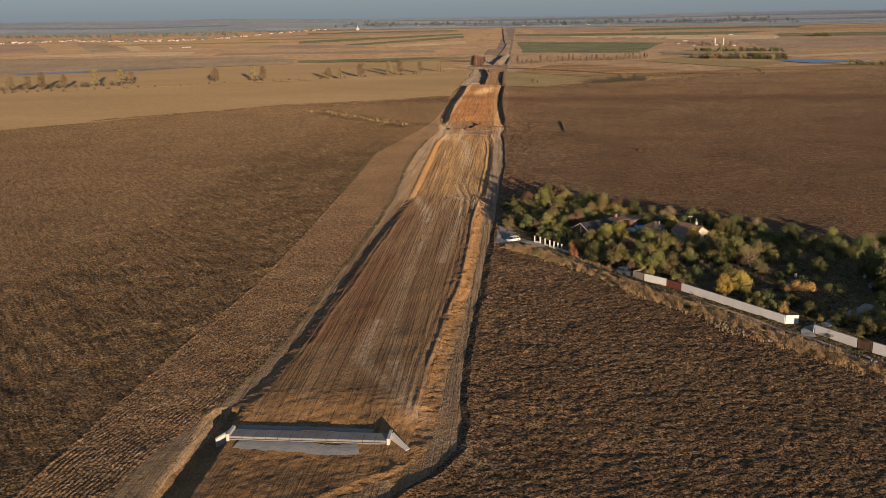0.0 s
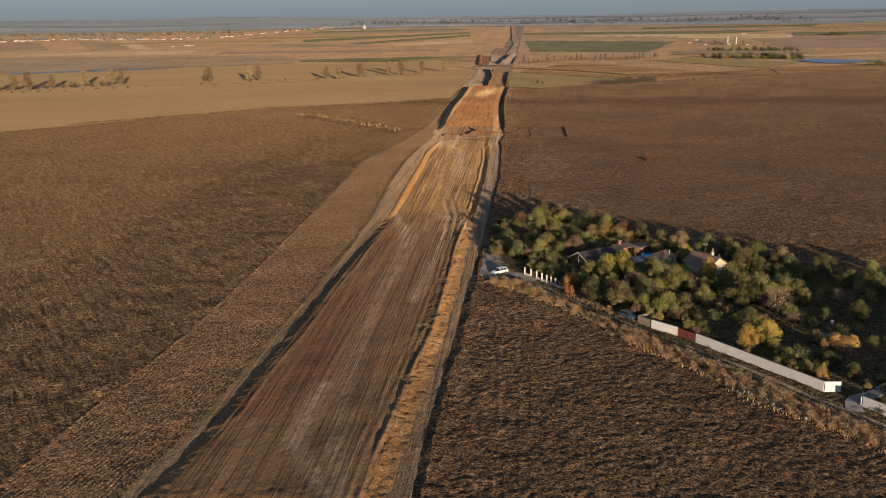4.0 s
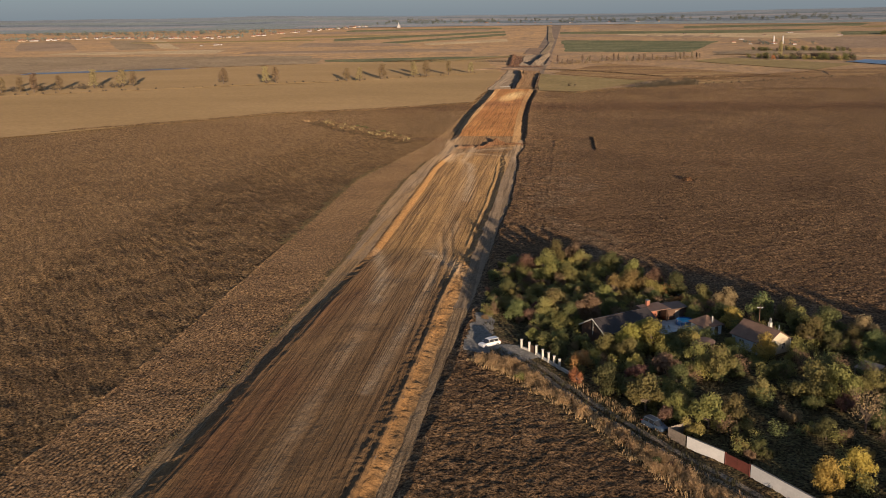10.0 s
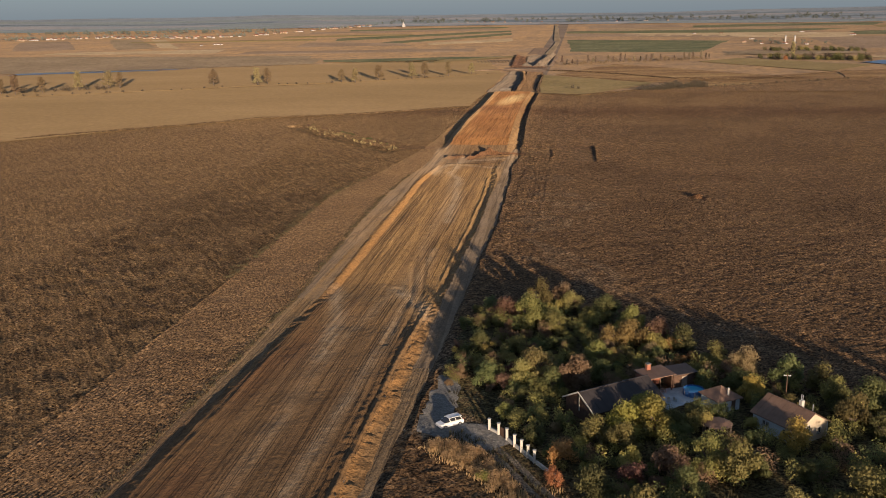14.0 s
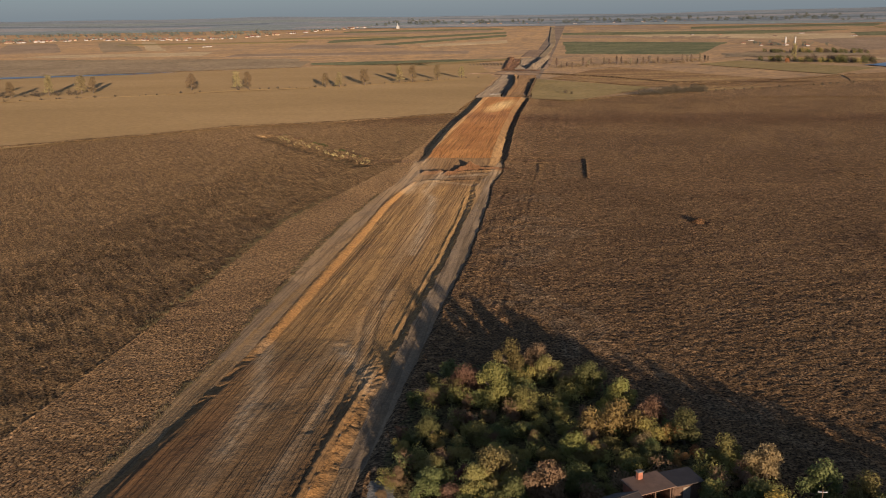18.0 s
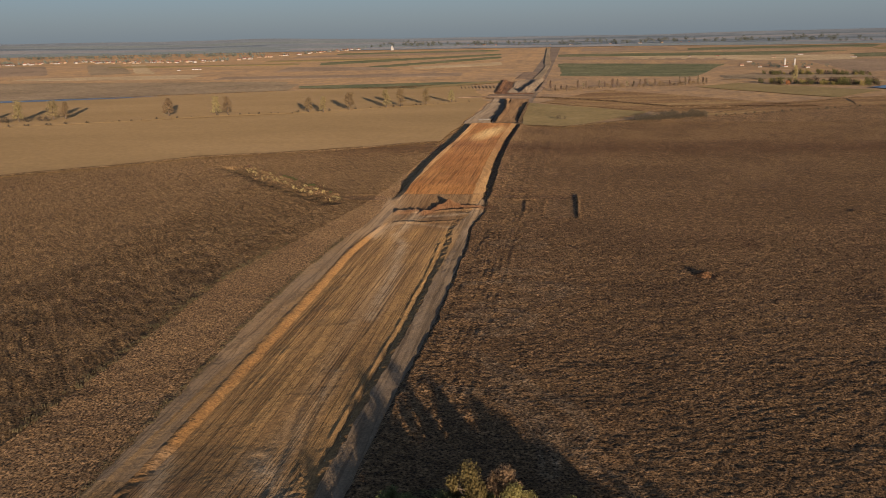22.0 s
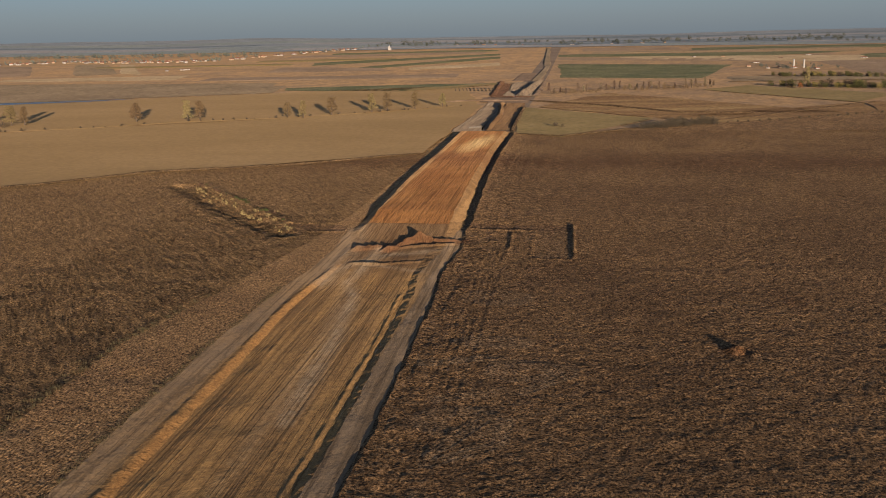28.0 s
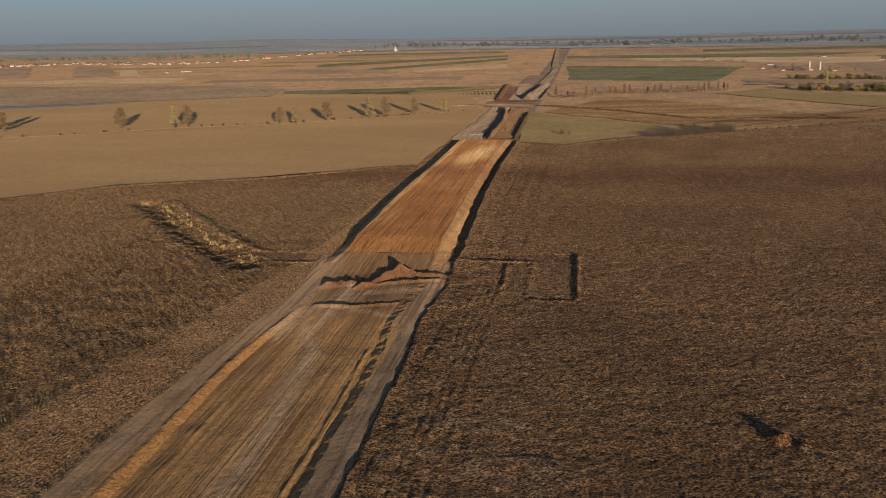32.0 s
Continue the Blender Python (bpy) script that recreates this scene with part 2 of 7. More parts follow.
pit_soil = soil("pit_soil", (0.2, 0.09, 0.032), (0.255, 0.125, 0.045), (0.32, 0.165, 0.062), 0.6, 0.05, 45, (1, 1.5, 1), 0, (1, 1.3, 1), 0, 0.2, None, (0.8, 70, 0.03), (0.44, 0.31, 0.145))
verge_soil = soil("verge_soil", (0.1, 0.066, 0.036), (0.15, 0.1, 0.055), (0.22, 0.15, 0.085), 0.5, 0.3, 4)
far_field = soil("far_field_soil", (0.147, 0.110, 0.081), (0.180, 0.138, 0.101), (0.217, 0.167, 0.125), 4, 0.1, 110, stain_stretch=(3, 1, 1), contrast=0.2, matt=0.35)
field_gold = soil("field_gold_soil", (0.257, 0.175, 0.080), (0.286, 0.194, 0.090), (0.315, 0.215, 0.103), 3, 0.04, 110, stain_stretch=(2.5, 1, 1), contrast=0.1, matt=0.35)
field_grey = soil("field_greybrown_soil", (0.207, 0.154, 0.093), (0.248, 0.186, 0.113), (0.290, 0.219, 0.134), 5, 0.2, 120, contrast=0.25, matt=0.35)
field_green = soil("field_green_crop", (0.086, 0.099, 0.048), (0.127, 0.127, 0.064), (0.174, 0.162, 0.086), 5, 0.2, 80, contrast=0.25, matt=0.35)
field_olive = soil("field_olive_grass", (0.19, 0.145, 0.064), (0.22, 0.166, 0.073), (0.255, 0.19, 0.086), 4, 0.08, 60, contrast=0.15, matt=0.35)
field_straw = soil("field_straw", (0.321, 0.239, 0.136), (0.383, 0.291, 0.169), (0.435, 0.332, 0.202), 5, 0.15, 80, contrast=0.2, matt=0.35)
field_pink = soil("field_pinkish_fallow", (0.207, 0.148, 0.096), (0.248, 0.179, 0.117), (0.290, 0.211, 0.140), 5, 0.15, 120, contrast=0.2, matt=0.35)
marsh_soil = soil("marsh_grass", (0.16, 0.092, 0.045), (0.235, 0.145, 0.066), (0.34, 0.235, 0.105), 3, 0.1, 70, (1, 1, 1), 8, (3.5, 0.7, 1), contrast=0.3, matt=0.35)
garden_soil = soil("garden_soil", (0.045, 0.05, 0.02), (0.07, 0.065, 0.03), (0.1, 0.085, 0.045), 0.5, 0.2, 5)
orange_clay = soil("orange_clay", (0.26, 0.13, 0.065), (0.32, 0.165, 0.083), (0.37, 0.205, 0.105), 0.8, 0.3, 12, matt=0.35)
concrete = plain("concrete", (0.16, 0.152, 0.138), 0.85, 0, 0.2, 0.3, 2.0, 0.01)
concrete_white = plain("concrete_pale", (0.38, 0.36, 0.31), 0.8, 0, 0.2, 0.15, 2.0, 0.01)
wall_white = plain("white_wall_paint", (0.48, 0.465, 0.43), 0.8, 0, 0.2, 0.15, 3.0)
brick_red = plain("brick", (0.3, 0.12, 0.075), 0.9, 0, 0.2, 0.35, 0.6, 0.01)
roof_brown = plain("roof_brown", (0.17, 0.105, 0.072), 0.8, 0, 0.25, 0.3, 1.5, 0.01)
roof_dark = plain("roof_dark", (0.035, 0.029, 0.028), 0.7, 0, 0.3, 0.35, 1.5, 0.01)
roof_red = plain("roof_red", (0.26, 0.115, 0.075), 0.85, 0, 0.2, 0.3, 2.0)
wood_dark = plain("wood_dark", (0.1, 0.06, 0.04), 0.85, 0, 0.2, 0.4, 0.5, 0.01)
wood_grey = plain("wood_grey", (0.22, 0.18, 0.14), 0.9, 0, 0.2, 0.4, 0.5, 0.01)
gate_red = plain("gate_red_brown", (0.13, 0.038, 0.026), 0.6, 0, 0.4, 0.35, 0.8)
cream_wall = plain("cream_wall", (0.42, 0.35, 0.25), 0.85, 0, 0.2, 0.2, 1.5)
# white walls with the blue of their shaded side put into the colour
pale_wall = plain("white_wall_shade_blue", (0.4, 0.44, 0.45), 0.85, 0, 0.2, 0.2, 1.5)
yard_paving = plain("yard_paving", (0.36, 0.4, 0.42), 0.85, 0, 0.2, 0.25, 1.2)
pool_blue = plain("pool_wall_blue", (0.03, 0.12, 0.32), 0.5, 0, 0.4, 0.2, 0.6)
pool_water = plain("pool_water", (0.05, 0.33, 0.5), 0.08, 0, 0.5, 0.15, 0.8)
car_white = plain("car_paint_white", (0.6, 0.59, 0.56), 0.3, 0, 0.5, 0.06, 1.0)
car_blue = plain("car_paint_blue", (0.04, 0.06, 0.09), 0.3, 0, 0.5, 0.2, 1.0)
car_glass = plain("car_glass", (0.02, 0.022, 0.025), 0.08, 0, 0.6, 0.1, 1.0)
rubber = plain("rubber", (0.025, 0.025, 0.025), 0.85, 0, 0.3, 0.3, 0.2)
steel = plain("galvanised_steel", (0.4, 0.41, 0.42), 0.45, 0.8, 0.5, 0.2, 0.3)
plastic_red = plain("tail_lamp_red", (0.35, 0.02, 0.02), 0.3, 0, 0.5, 0.1, 0.2)
debris_pale = plain("debris_pale", (0.24, 0.22, 0.195), 0.85, 0, 0.2, 0.3, 0.5)
debris_dark = plain("debris_dark", (0.1, 0.08, 0.065), 0.9, 0, 0.2, 0.4, 0.5)
lake_water = plain("lake_water", (0.05, 0.065, 0.08), 0.3, 0, 0.5, 0.1, 30.0, 0, False)
# aerial haze over the far land is mixed into its base colours
haze_hill = soil("hazed_blue_land", (0.161, 0.190, 0.213), (0.190, 0.213, 0.230), (0.222, 0.234, 0.238), 12, 0.1, 160, (6, 1, 1), 0, (5, 1, 1), contrast=0.25, matt=0.35)
works_soil = soil("stripped_works_soil", (0.168, 0.114, 0.074), (0.216, 0.150, 0.098), (0.270, 0.192, 0.126), 4, 0.2, 40, contrast=0.3, matt=0.35)
track_brown = soil("track_brown_soil", (0.165, 0.115, 0.066), (0.21, 0.148, 0.086), (0.255, 0.182, 0.108), 0.35, 0.05, 6, (1, 1.5, 1), 0, (1, 4, 1), 0, 0.3, None, (0.4, 60, 0.03))
# three more far land covers, each with the haze tint in its colour
haze_green = soil("hazed_green_land", (0.165, 0.194, 0.194), (0.182, 0.209, 0.205), (0.198, 0.222, 0.209), 12, 0.1, 160, contrast=0.2, matt=0.35)
haze_brown = soil("hazed_fallow_land", (0.211, 0.215, 0.218), (0.231, 0.231, 0.231), (0.254, 0.248, 0.244), 12, 0.1, 160, contrast=0.2, matt=0.35)
haze_wood = soil("hazed_woodland", (0.114, 0.141, 0.165), (0.128, 0.155, 0.175), (0.141, 0.169, 0.186), 12, 0.1, 90, contrast=0.3, matt=0.35)
far_white = plain("far_pale_wall", (0.34, 0.325, 0.3), 0.85, 0, 0.2, 0.2, 3.0)
far_cream = plain("far_cream_wall", (0.33, 0.25, 0.17), 0.85, 0, 0.2, 0.2, 3.0)
bark = plain("bark", (0.13, 0.1, 0.075), 0.95, 0, 0.1, 0.5, 0.3, 0.02)
LEAVES = {
    "olive": foliage("leaf_olive", (0.080, 0.078, 0.021), (0.159, 0.141, 0.036), (0.264, 0.212, 0.053)),
    "dark": foliage("leaf_dark_green", (0.049, 0.062, 0.023), (0.110, 0.116, 0.035), (0.198, 0.183, 0.054)),
    "light": foliage("leaf_pale_green", (0.116, 0.104, 0.028), (0.217, 0.183, 0.052), (0.334, 0.262, 0.079)),
    "yolive": foliage("leaf_yellow_olive", (0.130, 0.101, 0.023), (0.244, 0.188, 0.043), (0.360, 0.275, 0.065)),
    "ygreen": foliage("leaf_yellow_green", (0.1128, 0.1128, 0.01752), (0.2268, 0.2076, 0.03012), (0.3636, 0.3132, 0.05016)),
    "yellow": foliage("leaf_yellow", (0.1884, 0.144, 0.01752), (0.3756, 0.2748, 0.03012), (0.5256, 0.4008, 0.05016)),
    "orange": foliage("leaf_orange", (0.1752, 0.06888, 0.01884), (0.3132, 0.1248, 0.03012), (0.426, 0.2004, 0.05016)),
    "orangey": foliage("leaf_golden", (0.2268, 0.1248, 0.02508), (0.3756, 0.2196, 0.0438), (0.5016, 0.3132, 0.06888)),
    "poplar": foliage("leaf_poplar", (0.137, 0.098, 0.047), (0.227, 0.164, 0.073), (0.326, 0.236, 0.109)),
    # far leaves greyed by haze, which is put into the leaf colour
    "hazewood": foliage("leaf_hazed_wood", (0.073, 0.087, 0.073), (0.124, 0.141, 0.114), (0.187, 0.197, 0.156)),
    "brown": foliage("leaf_brown", (0.098, 0.058, 0.033), (0.182, 0.111, 0.054), (0.260, 0.169, 0.084)),
    "barefar": foliage("leaf_pale_far_tree", (0.14, 0.1, 0.065), (0.22, 0.16, 0.1), (0.3, 0.22, 0.14)),
    "scrub": foliage("leaf_grey_scrub", (0.05, 0.04, 0.028), (0.09, 0.07, 0.047), (0.15, 0.115, 0.078)),
    "red": foliage("leaf_red_brown", (0.08772, 0.03996, 0.02748), (0.15, 0.07512, 0.05016), (0.2268, 0.1248, 0.07512)),
}
forecourt_gravel = soil("forecourt_gravel", (0.17, 0.16, 0.14), (0.215, 0.2, 0.175), (0.26, 0.245, 0.215), 0.35, 0.04, 5, contrast=0.3)
dry_grass = foliage("dry_grass", (0.21, 0.14, 0.055), (0.4, 0.265, 0.1), (0.56, 0.385, 0.165))
pale_grass = foliage("pale_rank_grass", (0.06, 0.042, 0.02), (0.11, 0.078, 0.036), (0.2, 0.145, 0.07))
weed = foliage("weed_leaf", (0.03, 0.03, 0.014), (0.055, 0.05, 0.022), (0.1, 0.08, 0.035))
LEAVES["straw"] = dry_grass


# ---- ground: one sheet cut into its strips ----
def lerp(y, table, k):
    return np.interp(y, table[:, 0], table[:, k])


# y, then x of: left track outer, left track inner, bed left, bed right, right track inner, right track outer, field edge
PLAN = np.array([
    (90, -60, -53, -46.5, -36, -34, -26, -24), (114, -58, -52, -46.5, -29, -26, -19, -17), (122, -57, -51.5, -46.5, -20, -18, -13, -11),
    (130, -56, -51, -46, -17, -14, -9.5, -8), (140, -53, -50.5, -45.5, -17, -13.5, -9.5, -8), (155, -50.5, -47.5, -44.5, -16.5, -13.7, -10.5, -9),
    (175, -48.5, -46.2, -43.6, -16, -13, -10.6, -9.2), (220, -47.5, -44.8, -42.5, -14, -11.8, -9.7, -8), (250, -46.5, -44.2, -42, -14, -11.5, -9.5, -7.5),
    (290, -46.0, -42.6, -40.7, -14.2, -12, -8.5, -7.3), (335, -46.7, -41.5, -39.0, -14, -12.6, -8, -7.2), (370, -48.3, -42.4, -39.7, -14.2, -12.4, -8, -7.2),
    (410, -50.5, -43.6, -40.5, -14, -12.3, -7.3, -6.5), (450, -51.2, -44.3, -41.6, -14.8, -13.2, -8.2, -7.4), (480, -50.8, -45.2, -42.5, -15.7, -13.6, -8.8, -8), (497, -50, -44.6, -42.3, -16.6, -14.2, -9.5, -8.7),
    (515, -48.5, -43, -41, -18, -16.5, -11, -10), (545, -48, -43, -40, -18, -14, -9, -8), (570, -50, -49, -46, -16, -13, -10.5, -9.5),
    (582, -49.5, -48.5, -44.8, -16.5, -12.5, -11, -9), (685, -52.5, -52, -48, -19.6, -17, -15.6, -13), (775, -52.5, -52, -47.5, -21.3, -18.8, -17.3, -14.5),
    (865, -53, -52.5, -49, -20.5, -18.2, -16.8, -14), (900, -53, -52, -49, -20.3, -18, -16.6, -14)], dtype=float)
# y, then heights of: left track, bed, right track, right field edge
RISE = np.array([
    (90, 0, 0.5, 0, 0.5), (116, 0, 0.4, 0, 0.5), (127.5, 0, 0.1, 0, 0.5), (136.5, 0, 0.1, 0, 0.5), (145, 0, 0.7, 0, 0.42), (290, 0, 0.8, 0, 0.42),
    (325, 0, 0.2, 0, 0.42), (345, 0, -0.55, 0, 0.42), (500, 0, -0.6, 0, 0.45), (525, 0, -0.2, 0, 0.4), (560, 0, -0.2, 0, 0.4), (598, 0, 2.3, 0, 1.2),
    (880, 0, 2.4, 0, 1.3), (895, 0, 0.5, 0, 0.3), (930, 0, 0, 0, 0)], dtype=float)
FAR = np.array([(-500, 0), (1000, 0), (1300, 0.5), (1800, 4), (2400, 16), (3000, 28), (3600, 40), (4900, 71)], dtype=float)


def smooth_noise(x, y, size, seed):
    """Smooth value noise on numpy grids, about -1 to 1."""
    r = np.random.RandomState(seed)
    t = r.uniform(-1, 1, (64, 64))
    u, v = np.asarray(x) / size + 1000.0, np.asarray(y) / size + 1000.0
    i, j = np.floor(u).astype(int), np.floor(v).astype(int)
    f, g = u - i, v - j
    f, g = f * f * (3 - 2 * f), g * g * (3 - 2 * g)
    a, b = t[i % 64, j % 64], t[(i + 1) % 64, j % 64]
    c, d = t[i % 64, (j + 1) % 64], t[(i + 1) % 64, (j + 1) % 64]
    return (a * (1 - f) + b * f) * (1 - g) + (c * (1 - f) + d * f) * g


def base_height(x, y):
    """The lie of the land without the works."""
    x, y = np.asarray(x, float), np.asarray(y, float)
    z = np.mean([np.interp(y + o, FAR[:, 0], FAR[:, 1]) for o in (-60, -30, 0, 30, 60)], axis=0)
    k = np.clip((y - 1900) / 1200, 0, 1)
    far = np.clip((y - 3250) / 900, 0, 1)
    return z + k * (5 * smooth_noise(x, y, 800, 3) + 2.0 * smooth_noise(x, y, 300, 4)) + far * (11 * smooth_noise(x, y, 1100, 5) + 5 * smooth_noise(x, y, 420, 6) - 5)


ROW_Y = np.concatenate([np.arange(-300, 90, 30), np.arange(90, 400, 0.5), np.arange(400, 600, 0.7), np.arange(600, 930, 2.0), np.arange(930, 1300, 8.0), np.arange(1300, 2000, 15.0), np.arange(2000, 4901, 50.0)])


def spread(near, step, growth, limit):
    out, d = [], 0.0
    while d < limit:
        out.append(d)
        if d > near:
            step *= growth
        d += step
    return np.array(out + [limit])


y = ROW_Y
brk = np.array([lerp(y, PLAN, k) for k in range(1, 8)])
seam = np.interp(y, [90, 172, 215, 272, 388, 452, 500, 560, 600], [-72, -69.3, -66.5, -66.5, -69, -71, -64.5, -58, -56])
wob = 0.35 * smooth_noise(y * 0, y, 7, 8) + 0.2 * smooth_noise(y * 0, y, 2.5, 9)
for k in range(7):
    brk[k] += wob * (0.4 if k in (2, 3) else 1) * np.sin(k * 1.7 + 1) + 0.25 * smooth_noise(y * 0 + k * 50, y, 3.0, 20 + k)
seam = np.minimum(seam, brk[0] - 1.0)
hts = [lerp(y, RISE, k) for k in range(1, 5)]


def strip(a, b, n, ha, hb):
    """Columns between two lines; heights blend from ha to hb."""
    f = np.linspace(0, 1, n + 1)[:, None]
    return a + (b - a) * f, ha + (hb - ha) * f


L = spread(110, 0.55, 1.09, 4900)[::-1][:, None]
R = spread(115, 0.5, 1.09, 4900)[:, None]
zero = y * 0
STRIPS = [
    ("left", seam - L, zero + 0 * L),
    ("strip", *strip(seam, brk[0], 64, zero, hts[0])),
    ("ltrack", *strip(brk[0], brk[1], 14, hts[0], hts[0])),
    ("lbank", *strip(brk[1], brk[2], 5, hts[0], hts[1])),
    ("bed", *strip(brk[2], brk[3], 100, hts[1], hts[1])),
    ("rbank", *strip(brk[3], brk[4], 5, hts[1], hts[2])),
    ("rtrack", *strip(brk[4], brk[5], 14, hts[2], hts[2])),
    ("redge", *strip(brk[5], brk[6], 3, hts[2], hts[3])),
    ("right", brk[6] + R, hts[3] * np.exp(-R / 4.0)),
]


def near_line(x, y, pts):
    """Distance of every grid point from a polyline."""
    d = np.full(np.shape(x), 1e9)
    for (ax, ay), (bx, by) in zip(pts, pts[1:]):
        ux, uy = bx - ax, by - ay
        k = np.clip(((x - ax) * ux + (y - ay) * uy) / (ux * ux + uy * uy), 0, 1)
        d = np.minimum(d, np.hypot(x - ax - k * ux, y - ay - k * uy))
    return d


def inside(x, y, pts):
    r = np.zeros(np.shape(x), bool)
    for (ax, ay), (bx, by) in zip(pts, pts[1:] + pts[:1]):
        if ay != by:
            r ^= ((ay > y) != (by > y)) & (x < (bx - ax) * (y - ay) / (by - ay) + ax)
    return r


LANE = [(-3, 262), (3, 261.5), (7.5, 256.5), (12.7, 247.4), (18.6, 238), (24.8, 229.5), (30.5, 221.5), (36, 215), (42, 207), (48, 199.5), (54, 189.5), (60, 181.5), (66, 173.5), (76, 160), (92, 138), (110, 112)]
GARDEN = [(-6, 276), (5, 266.5), (15, 252.5), (30, 229.5), (39, 218), (57, 193.5), (60.5, 188), (69, 176), (120, 105), (190, 150), (112, 236), (76, 270), (63, 282), (49, 290), (40, 301), (34, 311), (21, 326), (5, 333), (-3, 330), (-6.5, 300)]
FORECOURT = [(-7.5, 262), (-2, 259), (4, 259.5), (7, 263), (3.5, 268), (1, 273), (-2.5, 283), (-6, 284)]


def ridge(x, y, pts, width, height):
    d = near_line(x, y, pts)
    w = width * (0.85 + 0.4 * smooth_noise(x, y, 3.0, 31))
    return height * np.clip(1 - d / w, 0, 1) ** 0.8 * (1 + 0.3 * smooth_noise(x, y, 2.2, 32) + 0.22 * smooth_noise(x, y, 1.0, 33))


def heap(x, y, pts, width, height):
    """Tipped earth with a jagged crest."""
    d = near_line(x, y, pts)
    w = width * (1 + 0.35 * smooth_noise(x, y, 2.5, 34))
    return height * np.clip(1 - d / w, 0, 1) * np.clip(1 + 0.4 * smooth_noise(x, y, 2.6, 35) + 0.25 * smooth_noise(x, y, 1.1, 36), 0.35, 1.6)


# loops where the machines turned: centre and half widths
LOOPS = [(49, 317, 5.5, 4), (18, 442, 8, 5), (7, 417, 7, 5.5), (9, 459, 7.5, 3.6), (7, 493, 8, 6), (88, 283, 7, 4)]


# trails that the machines have pressed into the ploughed field
TRAILS = [[(0, 371), (10, 370), (17, 359), (20, 348), (21, 339)],
          [(4, 391), (15, 375), (24, 364), (27, 355), (25, 349), (22, 352), (19, 361)],
          [(-3, 444), (7, 449), (21, 447), (24, 439), (17, 432), (2, 427)],
          [(4, 404), (12, 420), (15, 418), (14, 409), (4, 401)]]


def relief(x, y):
    """Heaps, ditches and ruts of the works on top of the lie of the land."""
    z = np.zeros(np.shape(x))
    near = (y > 85) & (y < 930) & (x > -190) & (x < 190)
    if not near.any():
        return z
    X, Y = x[near], y[near]
    on_field = (X < np.interp(Y, PLAN[:, 0], PLAN[:, 1]) - 0.5) | (X > np.interp(Y, PLAN[:, 0], PLAN[:, 7]) + 0.3)
    clods = 1.0 * smooth_noise(X, Y, 0.62, 47) + 0.3 * smooth_noise(X, Y, 1.5, 43)
    edge0 = np.interp(Y, ROW_Y, brk[0])
    is_left = X < np.interp(Y, ROW_Y, seam)
    is_strip = ~is_left & (X < edge0)
    u, v = X * 0.83 + Y * 0.56, -X * 0.56 + Y * 0.83
    wander = u + 0.35 * smooth_noise(X, Y, 6, 90) + 0.8 * smooth_noise(X, Y, 30, 100)
    rows = (0.5 * np.cos(wander * 5.2) * (0.7 + 0.6 * smooth_noise(X, Y, 5, 101)) + 0.55 * smooth_noise(wander, v * 0.12, 0.8, 91)) * np.clip((130 + X) / 12, 0, 1) + 0.25 * clods
    comb = np.cos((edge0 - X + 0.3 * smooth_noise(X, Y, 9, 92)) * 7.4) * (0.75 + 0.5 * smooth_noise(X, Y, 3, 93)) + 0.6 * smooth_noise(X, Y, 0.6, 94)
    swirl = np.sin((0.75 * Y + 0.3 * X + 7 * smooth_noise(X, Y, 26, 95) + 2 * smooth_noise(X, Y, 9, 96)) * 4.3) * (0.5 + 0.5 * smooth_noise(X, Y, 7, 97))
    clods = clods * np.where(inside(X, Y, GARDEN) | inside(X, Y, FORECOURT) | (near_line(X, Y, LANE) < 2.2), 0.15, 1.0)
    pressed = np.zeros(X.shape)
    for trail in TRAILS:
        pressed = np.maximum(pressed, np.clip(3.0 - near_line(X, Y, trail), 0, 1))
    for cx, cy, ax, ay in LOOPS:
        pressed = np.maximum(pressed, np.clip((1.3 - np.hypot((X - cx) / ax, (Y - cy) / ay)) * 4, 0, 1))
    clods = clods * (1 - 0.65 * pressed)
    h = 0.1 * smooth_noise(X, Y, 6, 41) + np.where(on_field & (Y < 640), np.where(X > -30, (0.13 * clods + 0.015 * swirl * np.clip((Y - 280) / 60, 0.15, 1)) * np.interp(Y, [90, 240, 400], [1, 1, 0.85]), np.where(is_left, 0.23 * rows, 0.09 * comb)), np.where(on_field, 0.15, 0.03) * clods)
    # long wheel ruts drawn by the machines
    across = X + 1.5 * smooth_noise(X * 0, Y, 70, 48) + 0.25 * smooth_noise(X * 0 + 9, Y, 16, 49)
    rut = 0.045 * smooth_noise(across, Y * 0.008, 0.62, 53) + 0.035 * smooth_noise(across + 0.2 * smooth_noise(X, Y, 30, 56), Y * 0.012, 1.6, 54)
    fade = 0.55 + 0.45 * smooth_noise(X, Y * 0.2, 6, 55)
    h += np.where(on_field, 0, rut * fade)
    # spoil heap across the works, with its lower tail
    h += heap(X, Y, [(-40.5, 545), (-37.5, 548.5), (-34.5, 547.5)], 2.8, 1.2) + heap(X, Y, [(-32, 544), (-28.6, 550), (-26.5, 556)], 2.2, 0.85) + heap(X, Y, [(-27, 557), (-23, 559.5)], 3.4, 1.7) + heap(X, Y, [(-23, 559), (-16, 557.5), (-10, 556.5)], 2.4, 0.8) + heap(X, Y, [(-31, 545), (-21, 551.5), (-11, 552.5)], 1.5, 0.5)
    h += ridge(X, Y, [(-38.5, 527), (-29, 526.5), (-18, 531)], 1.3, 0.5)
    # weedy borrow ditch in the left field
    d = near_line(X, Y, [(-150, 664), (-108, 607), (-72, 566)])
